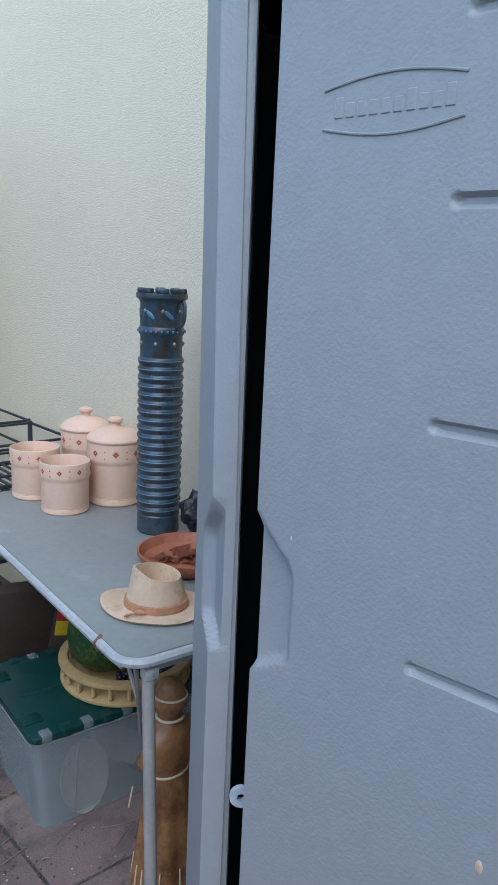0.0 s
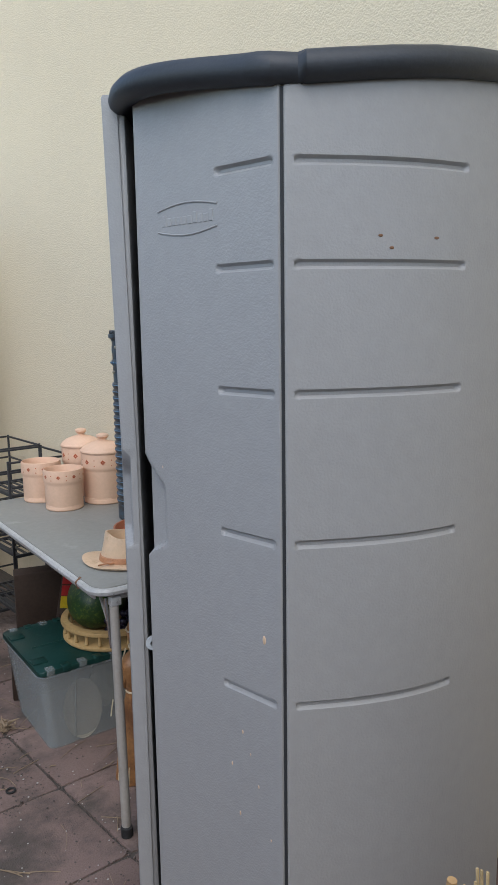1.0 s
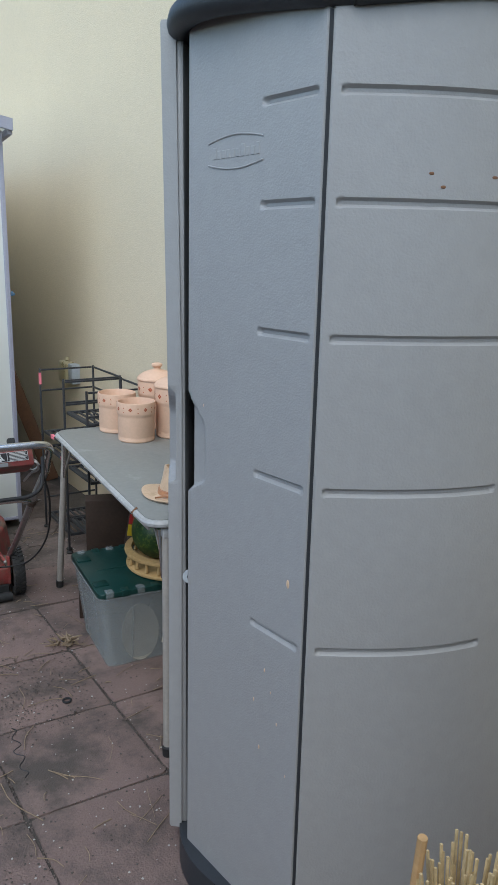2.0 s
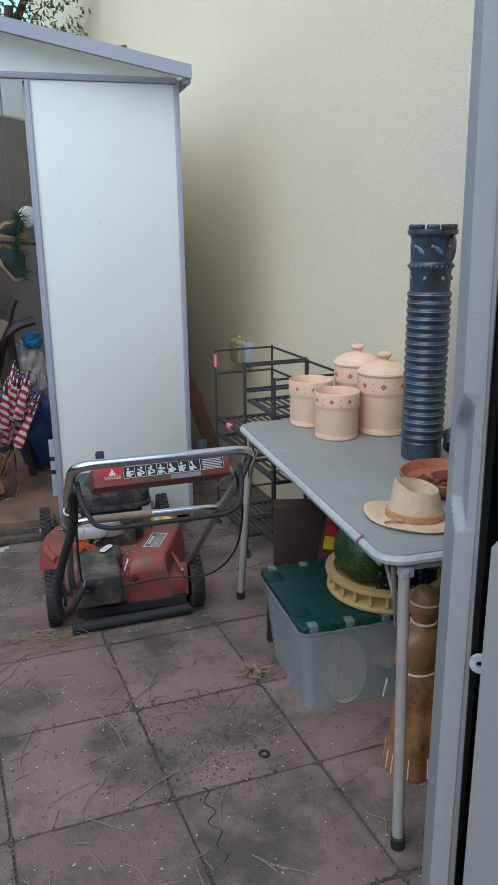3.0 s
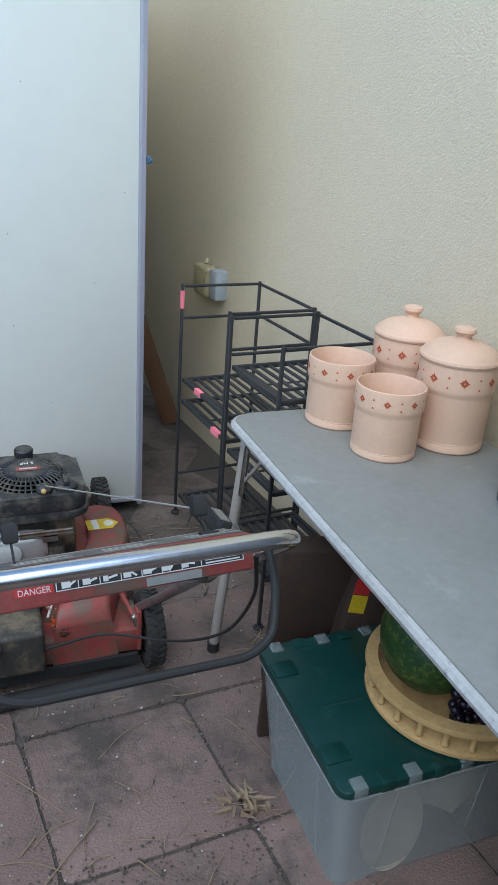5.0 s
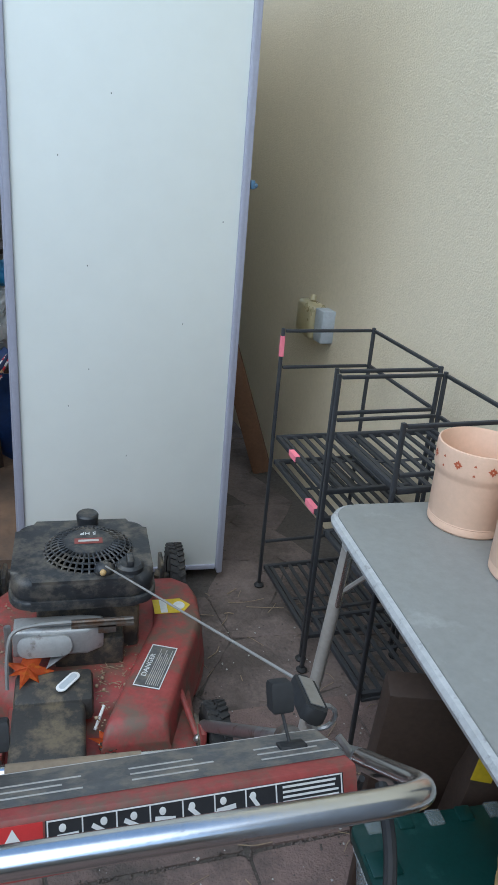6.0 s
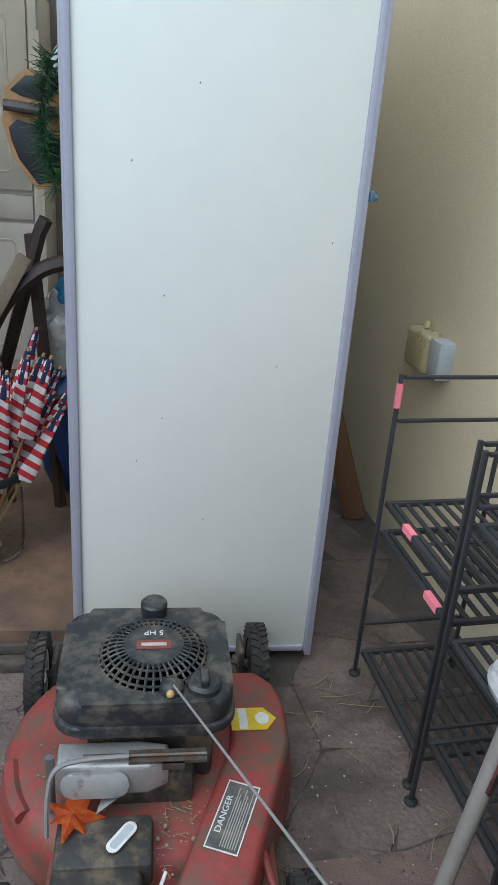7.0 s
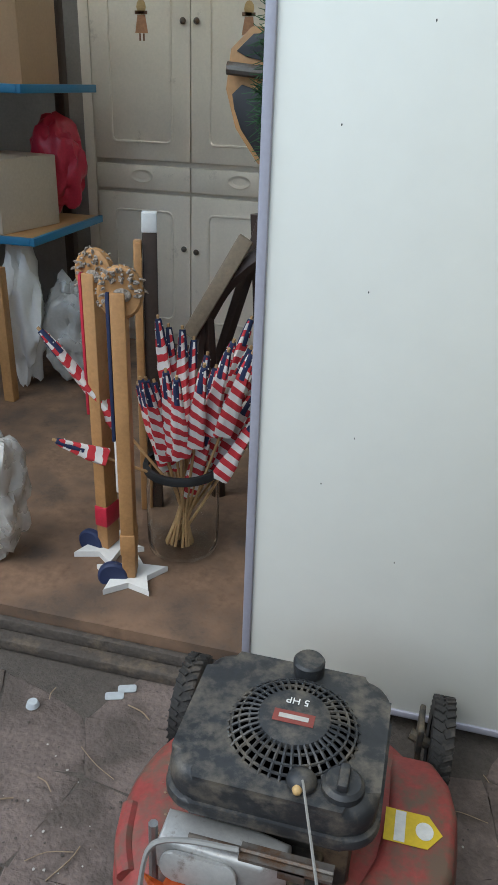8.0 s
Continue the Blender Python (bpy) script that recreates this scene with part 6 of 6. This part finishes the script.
mpart("cable_tie", bm_tube([(3.292 + 0.016 * math.cos(q * 0.524), 3.83 + 0.010 * math.sin(q * 0.524), 0.662 + 0.010 * math.sin(q * 0.524)) for q in range(12)], 0.0025, 6, True), "decal_white", "white cable tie")
mpart("s_hook", bm_tube(glide([(3.732, 3.80, 0.755), (3.742, 3.79, 0.742), (3.738, 3.80, 0.722), (3.722, 3.83, 0.705), (3.705, 3.87, 0.668)], 5), 0.0045, 6), "steel", "small steel hook")
mpart("side_strut", bm_tube([(3.668, 4.60, 0.190), (3.703, 4.43, 0.150)], 0.007, 8), "red", "red strut")
# control panel: red channel with picture strip and worn top
pan = mpart("control_panel", bm_box(-0.203, -0.060, -0.026, 0.203, 0.060, 0.028, 0.005), "red", "red control panel between the handle tubes")
PM = WM @ pose(3.527, 3.722, 0.777, -27, 0, 3.0) @ Matrix.Diagonal((0.88, 0.90, 0.98, 1))
pan.matrix_basis = PM
part("top_sheet", bm_box(-0.200, -0.035, 0.0285, 0.200, 0.056, 0.0295), "sheet", pan, "dirty grey instruction sheet")
for i in range(9):
    part("print_bar", bm_box(-0.17 + 0.14 * (i // 3) , -0.018 + 0.016 * (i % 3), 0.0297, -0.08 + 0.14 * (i // 3) - 0.02 * (i % 2), -0.0145 + 0.016 * (i % 3), 0.0301), "chip", pan)
part("sheet_border", bm_box(-0.200, 0.0525, 0.0297, 0.200, 0.054, 0.0301), "chip", pan)
part("picture_strip", bm_box(-0.118, -0.0612, -0.009, 0.185, -0.0602, 0.022), "decal_black", pan, "black strip of white pictograms")
part("danger_plate", bm_box(-0.175, -0.0612, -0.009, -0.120, -0.0602, 0.022), "decal_red", pan, "red warning plate")
lettering("plate_word", "DANGER", 0.0118, "decal_white", pan, pose(-0.1475, -0.0618, -0.0035, 90, 0, 0), "white lettering")
part("plate_triangle", bm_prism([(-0.011, 0), (0.011, 0), (0, 0.017)], 0, 0.0006), "decal_white", pan, "", pose(-0.1475, -0.0614, 0.0028, 90, 0, 0))
rng = random.Random(6)
for i in range(7):
    x = -0.108 + 0.031 * i
    part("pictogram", merge(bm_box(x, -0.0620, -0.006, x + 0.005 + 0.010 * rng.random(), -0.0613, 0.003 + 0.004 * rng.random()), turned(bm_box(-0.010, -0.0004, -0.0015, 0.010, 0.0004, 0.0025), pose(x + 0.011, -0.0617, 0.007, 0, 60 * rng.uniform(-1, 1), 0)), turned(bm_box(-0.007, -0.0004, -0.0015, 0.007, 0.0004, 0.0015), pose(x + 0.015, -0.0617, -0.001, 0, 60 * rng.uniform(-1, 1), 0)), bm_sphere((x + 0.006 + 0.01 * rng.random(), -0.0616, 0.0145), 0.0036, (1, 0.12, 1), 10, 6)), "decal_white", pan, "white pictogram")
for i in range(6):
    part("print_bar", bm_box(0.118, -0.0618, -0.006 + 0.0045 * i, 0.17 + 0.01 * rng.random(), -0.0613, -0.0040 + 0.0045 * i), "decal_white", pan)
part("strip_border", merge(*[bm_box(x, -0.0619, -0.0078, x + 0.0014, -0.0613, 0.0208) for x in [-0.1165 + 0.0324 * k for k in range(8)]], bm_box(-0.1165, -0.0619, 0.0208, 0.1835, -0.0613, 0.0220), bm_box(-0.1165, -0.0619, -0.0090, 0.1835, -0.0613, -0.0078), bm_box(0.1823, -0.0619, -0.0078, 0.1835, -0.0613, 0.0208)), "decal_white", pan, "white frames round the pictograms")
part("serial_plate", bm_box(0.02, -0.0612, -0.0235, 0.11, -0.0602, -0.0115), "decal_grey", pan, "small grey data plate")
part("panel_lever", merge(bm_prism([(-0.176, 0.030), (-0.152, 0.030), (-0.152, 0.052), (-0.176, 0.052)], 0.056, 0.086, 0.005), bm_tube([(-0.164, 0.012, 0.028), (-0.164, 0.040, 0.060)], 0.002, 6)), "rubber", pan, "black choke lever")
part("throttle_knob", merge(bm_prism([(0.140, 0.030), (0.166, 0.030), (0.166, 0.054), (0.140, 0.054)], 0.056, 0.090, 0.005), bm_tube([(0.153, 0.012, 0.028), (0.153, 0.040, 0.060)], 0.002, 6), bm_box(0.138, 0.0, 0.028, 0.170, 0.022, 0.033, 0.002)), "rubber", pan, "black throttle lever knob")
mpart("rope_handle", merge(bm_prism(rounded_rect(-0.014, -0.038, 0.014, 0.038, 0.008), -0.010, 0.010, 0.004)), "rubber", "black starter grip").matrix_basis = WM @ pose(3.718, 3.868, 0.748, -10, 20, -6)
mpart("grip_face", bm_box(-0.009, -0.030, 0.0105, 0.009, 0.030, 0.0118), "steel", "worn silver face of the grip").matrix_basis = WM @ pose(3.718, 3.868, 0.748, -10, 20, -6)
mpart("rope_eye", bm_tube([(3.735 + 0.018 * math.cos(a), 3.86, 0.726 + 0.018 * math.sin(a)) for a in [i * 0.524 for i in range(12)]], 0.003, 6, True), "steel", "")
mpart("starter_cord", bm_tube([(3.518, 4.700, 0.420), (3.714, 3.904, 0.748)], 0.0021, 6), "cord", "pale starter cord")
mpart("handle_bolt", bm_sphere((3.302, 3.76, 0.745), 0.012, (1, 1, 1), 8, 6), "steel", "")

# orange leaves and a pine cone on the mower


def maple(x, y, z, s, rx, ry, rz):
    bm = bmesh.new()
    vs = []
    for i in range(14):
        a = 2 * math.pi * i / 14
        r = (1.0 if i % 4 == 0 else 0.72 if i % 2 == 0 else 0.42) * s
        vs.append(bm.verts.new((r * math.cos(a), r * math.sin(a), 0.12 * s * math.sin(2 * a + 1))))
    c = bm.verts.new((0, 0, 0.12 * s))
    for i in range(14):
        bm.faces.new((c, vs[i], vs[(i + 1) % 14]))
    bmesh.ops.solidify(bm, geom=bm.faces[:], thickness=0.0012)
    return single("maple_leaf", bm, "leaf_orange", "orange dry maple leaf lying on the mower", "leaf", pose(x, y, z, rx, ry, rz), "orange leaves", smooth=0)


maple(3.345, 4.600, 0.226, 0.060, 12, -6, 50)
maple(3.512, 4.440, 0.150, 0.044, 30, 6, 80)
cone_b = []
rng = random.Random(9)
for j in range(7):
    for i in range(9):
        a = i * 0.698 + j * 0.35
        r = 0.019 * math.sin(math.pi * (j + 0.8) / 8)
        cone_b.append(turned(bm_sphere((0, 0, 0), 0.006, (1.5, 1, 0.4), 6, 4), Matrix.Translation((r * math.cos(a), r * math.sin(a), 0.004 + 0.006 * j)) @ Matrix.Rotation(a, 4, "Z") @ Matrix.Rotation(-0.5, 4, "Y")))
single("pine_cone", merge(*cone_b), "cone", "small dark pine cone on the mower deck", "pine cone", pose(3.520, 4.418, 0.1305), smooth=0)
lit = []
for i in range(150):
    x, y = rng.uniform(3.44, 3.60), rng.uniform(4.40, 4.72)
    if x < 3.49:
        continue
    lit.append(bm_sphere((x, y, 0.179), rng.uniform(0.001, 0.0026), (1.3, 1, 0.6), 5, 4))
for i in range(9):
    lit.append(bm_sphere((rng.uniform(3.49, 3.56), rng.uniform(4.42, 4.72), 0.182), 0.0045, (1, 1, 1), 8, 6))
single("deck_litter", merge(*lit), "needle", "bits of yellow seed and straw on the deck", "litter", kind="stuff")
grime = []
for i in range(420):
    a, r = rng.uniform(0, 6.283), 0.29 * math.sqrt(rng.random())
    x, y = 3.478 + r * math.cos(a), 4.83 + r * math.sin(a)
    if r > 0.235 or abs(x - 3.47) < 0.17 and y > 4.66 or x > 3.57 or (x < 3.50 and y < 4.64):
        continue
    grime.append(bm_sphere((x, y, 0.1765), rng.uniform(0.001, 0.003), (1.5, 1, 0.5), 5, 4))
for i in range(26):
    x, y, a = rng.uniform(3.50, 3.56), rng.uniform(4.46, 4.72), rng.uniform(0, 6.283)
    grime.append(bm_tube([(x, y, 0.178), (x + 0.02 * math.cos(a), y + 0.02 * math.sin(a), 0.181)], 0.0008, 4))
single("deck_dust", merge(*grime), "needle", "dry grass crumbs and dust on the deck", "litter", kind="stuff")
single("twig_bit", bm_tube([(3.487, 4.470, 0.158), (3.508, 4.515, 0.182)], 0.0035, 6), "decal_white", "short pale stick on the mower deck", "stick")
# ---- ground litter ----
rng = random.Random(31)


def scatter_twigs(n, x0, x1, y0, y1, lmax):
    out = []
    for i in range(n):
        x, y, a, L = rng.uniform(x0, x1), rng.uniform(y0, y1), rng.uniform(0, 6.28), rng.uniform(0.02, lmax)
        p = [Vector((x, y, 0.0035)), Vector((x + 0.5 * L * math.cos(a) + rng.uniform(-1, 1) * L * 0.12, y + 0.5 * L * math.sin(a) + rng.uniform(-1, 1) * L * 0.12, 0.006)), Vector((x + L * math.cos(a), y + L * math.sin(a), 0.0035))]
        out.append(bm_tube(glide(p, 3), rng.uniform(0.0008, 0.0017), 4))
    return merge(*out)


def bm_chips(n, x0, x1, y0, y1, r0, r1, flat=0.4):
    out = []
    for i in range(n):
        b = bmesh.new()
        bmesh.ops.create_icosphere(b, subdivisions=1, radius=rng.uniform(r0, r1))
        for v in b.verts:
            v.co *= rng.uniform(0.7, 1.3)
            v.co.z *= flat
        turned(b, pose(rng.uniform(x0, x1), rng.uniform(y0, y1), 0.003, 0, 0, rng.uniform(0, 360)))
        out.append(b)
    return merge(*out)


single("dry_grass", merge(scatter_twigs(260, 2.75, 4.2, 2.3, 5.2, 0.12), scatter_twigs(40, 2.9, 4.0, 2.4, 4.3, 0.24)), "needle", "thin dry grass and pine needles on the paving", "litter", kind="stuff")
single("pale_chips", bm_chips(900, 2.8, 4.15, 2.2, 5.0, 0.0009, 0.0036), "chip", "small pale chips scattered on the paving", "litter", kind="stuff")
single("dark_crumbs", merge(bm_chips(1800, 2.75, 4.25, 2.2, 5.6, 0.0010, 0.0036), bm_chips(900, 3.32, 3.85, 3.40, 3.88, 0.001, 0.0036), bm_chips(200, 3.2, 3.6, 2.7, 3.1, 0.001, 0.004)), "soil", "dark crumbs of soil on the paving", "litter", kind="stuff")
JO, JU, JV = Vector((3.437, 3.833)), Vector((0.998, 0.063)) * 0.4005, Vector((-0.119, 0.993)) * 0.4005
jc = []
for k in range(2600):
    a, ln, w = rng.uniform(-3.4, 1.0), rng.randint(-3, 2), rng.gauss(0, 0.010)
    q = JO + (JU * (ln + w) + JV * a if k % 2 else JV * (min(ln, 1) + w) + JU * (a + 1.2))
    b = bmesh.new()
    bmesh.ops.create_icosphere(b, subdivisions=1, radius=rng.uniform(0.0010, 0.0038))
    turned(b, pose(q.x, q.y, -0.001 if abs(w) < 0.012 else 0.001))
    jc.append(b)
single("joint_gravel", merge(*jc), "old_paver", "small gravel in the paving joints", "gravel", kind="stuff")
ck = random.Random(5)
crack = [Vector((3.560 + 0.011 * math.sin(1.7 * k) + ck.uniform(-0.004, 0.004), 3.455 - 0.019 * k, 0.0006)) for k in range(14)]
single("paver_crack", bm_tube(glide(crack, 3), 0.0016, 4), "decal_black", "thin dark crack across one paver", "crack", kind="structure")
tuft = []
for i in range(60):
    x, y, a = rng.uniform(2.98, 3.30), rng.uniform(4.26, 4.36), rng.uniform(-0.6, 0.6) + (3.14 if rng.random() < 0.5 else 0)
    L = rng.uniform(0.05, 0.17)
    tuft.append(bm_tube(glide([(x, y, 0.004), (x + 0.5 * L * math.cos(a), y + 0.5 * L * math.sin(a), rng.uniform(0.008, 0.03)), (x + L * math.cos(a), y + L * math.sin(a), 0.004)], 3), 0.0011, 4))
single("grass_tuft", merge(*tuft), "needle", "tuft of dry grass at the mower's wheel", "litter", kind="stuff")
lc = []
for i in range(26):
    a, r = rng.uniform(0, 6.28), 0.05 * rng.random()
    c = Vector((3.835 + r * math.cos(a), 3.905 + r * math.sin(a), 0.006 + 0.02 * rng.random()))
    d = Vector((math.cos(a * 3), math.sin(a * 3), rng.uniform(-0.2, 0.5))) * rng.uniform(0.02, 0.05)
    lc.append(bm_tube([c, c + d], [0.006, 0.001], 4))
single("leaf_heap", merge(*lc), "needle", "small heap of dry brown leaves by the tub", "litter", kind="stuff")
single("black_ring", bm_tube([(3.75 + 0.013 * math.cos(q * 0.524), 3.53 + 0.013 * math.sin(q * 0.524), 0.004) for q in range(12)], 0.0035, 6, True), "rubber", "small black rubber ring on the paving", "ring")
single("bottle_cap", bm_lathe([(0, 0.012), (0.012, 0.012), (0.015, 0.002), (0.016, 0.0)], 16), "boxgrey", "pale bottle cap on the paving", "cap", pose(2.83, 5.08, 0.001))
for x, y in ((3.02, 5.19), (3.00, 5.16)):
    single("plastic_scrap", bm_prism(rounded_rect(-0.022, -0.012, 0.022, 0.012, 0.006), 0, 0.002), "boxgrey", "flat pale scrap of plastic by the sill", "scrap", pose(x, y, 0.002, 0, 0, 20))

# ---- tree behind the shed, over the wall ----
tr = thing("tree", "leafy green tree behind the metal shed", "tree", pose(3.2, 9.6, 0))
part("trunk", bm_tube(glide([(0, 0, -0.02), (0.05, 0.03, 1.2), (-0.03, 0.0, 2.4), (0.06, 0.05, 3.3)], 5), [0.13 - 0.006 * i for i in range(16)], 10), "brownwood", tr)
for k in range(6):
    a = k * 1.05
    part("limb", bm_tube(glide([(0.0, 0, 2.3 + 0.12 * k), (0.35 * math.cos(a), 0.35 * math.sin(a), 2.75 + 0.1 * k), (0.8 * math.cos(a), 0.8 * math.sin(a), 3.0 + 0.12 * k)], 4), [0.05 - 0.005 * i for i in range(9)], 6), "brownwood", tr)
cv, cf = [], []
rt = random.Random(14)
for i in range(2600):
    k = rt.randrange(6)
    a = k * 1.05 + rt.uniform(-0.5, 0.5)
    r = rt.uniform(0.2, 1.15)
    c = Vector((r * math.cos(a), r * math.sin(a), 2.75 + 0.35 * r + rt.gauss(0, 0.22) + 0.1 * k))
    u = Vector((rt.gauss(0, 1), rt.gauss(0, 1), rt.gauss(0, 1))).normalized()
    w = u.orthogonal().normalized()
    n0 = len(cv)
    cv += [c - u * 0.035, c + w * 0.016, c + u * 0.035, c - w * 0.016]
    cf.append((n0, n0 + 1, n0 + 2, n0 + 3))
cme = bpy.data.meshes.new("crown")
cme.from_pydata(cv, [], cf)
cme.materials.append(M["leaf"])
crown = new("crown", cme)
crown.parent = tr

# ---- paving ----
floor_ = thing("pavement", "reddish square concrete pavers, weathered and stained", "pavement", Matrix.Identity(4), kind="structure")
PV, GAP = 0.4005, 0.0065
EU, EV = Vector((0.998, 0.063)), Vector((-0.119, 0.993))     # the two joint directions, not quite square


def paver_mesh(seed, mat):
    """One slab: slightly skewed, with a worn wavy rim."""
    r = random.Random(seed)
    h, poly = (PV - GAP) / 2, []
    for (a, b), (c, d) in (((-1, -1), (1, -1)), ((1, -1), (1, 1)), ((1, 1), (-1, 1)), ((-1, 1), (-1, -1))):
        for t in (0.0, 0.04, 0.17, 0.33, 0.5, 0.67, 0.83, 0.96):
            p = EU * (a + (c - a) * t) * h + EV * (b + (d - b) * t) * h
            k = (0.985 if t == 0 else 1.0) - r.uniform(0, 0.010)
            poly.append((p.x * k, p.y * k))
    return mesh_of("paver", bm_prism(poly, -0.04, 0.0, 0.004, 2), mat, 40)


pool = [paver_mesh(i, "paver") for i in range(9)]
O = Vector((3.437, 3.833))           # a corner of the grid
rngp = random.Random(77)
for j in range(-9, 2):
    for i in range(-6, 4):
        c = O + EU * (i + 0.5) * PV + EV * (j + 0.5) * PV
        ob = new("paver", pool[rngp.randrange(9)])
        ob.parent = floor_
        ob.matrix_basis = pose(c.x, c.y, rngp.uniform(-0.002, 0.0015), rngp.uniform(-0.25, 0.25), rngp.uniform(-0.25, 0.25), rngp.uniform(-0.3, 0.3) + 180 * rngp.randrange(2))
# irregular old stones by the metal shed: cells of a jittered grid
J = {}
cell = 0.215
for i in range(-8, 12):
    for j in range(0, 20):
        J[i, j] = (3.15 + cell * (i + rngp.uniform(-0.27, 0.27) + 0.5 * (j % 2)), 4.285 + cell * (j + (rngp.uniform(-0.27, 0.27) if j else 0)))
for i in range(-8, 11):
    for j in range(0, 19):
        q = [J[i, j], J[i + 1, j], J[i + 1, j + 1], J[i, j + 1]]
        cx_, cy_ = sum(p[0] for p in q) / 4, sum(p[1] for p in q) / 4
        if cx_ > wall_x(cy_) - 0.02 or (cy_ > FY - 0.02 and cx_ < SX1 + 0.05) or cx_ < 1.8:
            continue
        poly = []
        for k in range(4):
            for t in (0.0, 0.2, 0.4, 0.6, 0.8):
                p = Vector(q[k]).lerp(Vector(q[(k + 1) % 4]), t)
                p = p.lerp(Vector((cx_, cy_)), 0.008 + (0.012 if t == 0 else 0.0)) + Vector((rngp.uniform(-1, 1), rngp.uniform(-1, 1))) * 0.0055
                poly.append((p.x - cx_, p.y - cy_))
        ob = new("paver", mesh_of("paver", bm_prism(poly, -0.04, 0.0, 0.004, 2), "old_paver", 40))
        ob.parent = floor_
        ob.matrix_basis = pose(cx_, cy_, rngp.uniform(-0.003, 0.0), rngp.uniform(-0.3, 0.3), rngp.uniform(-0.3, 0.3), 0)
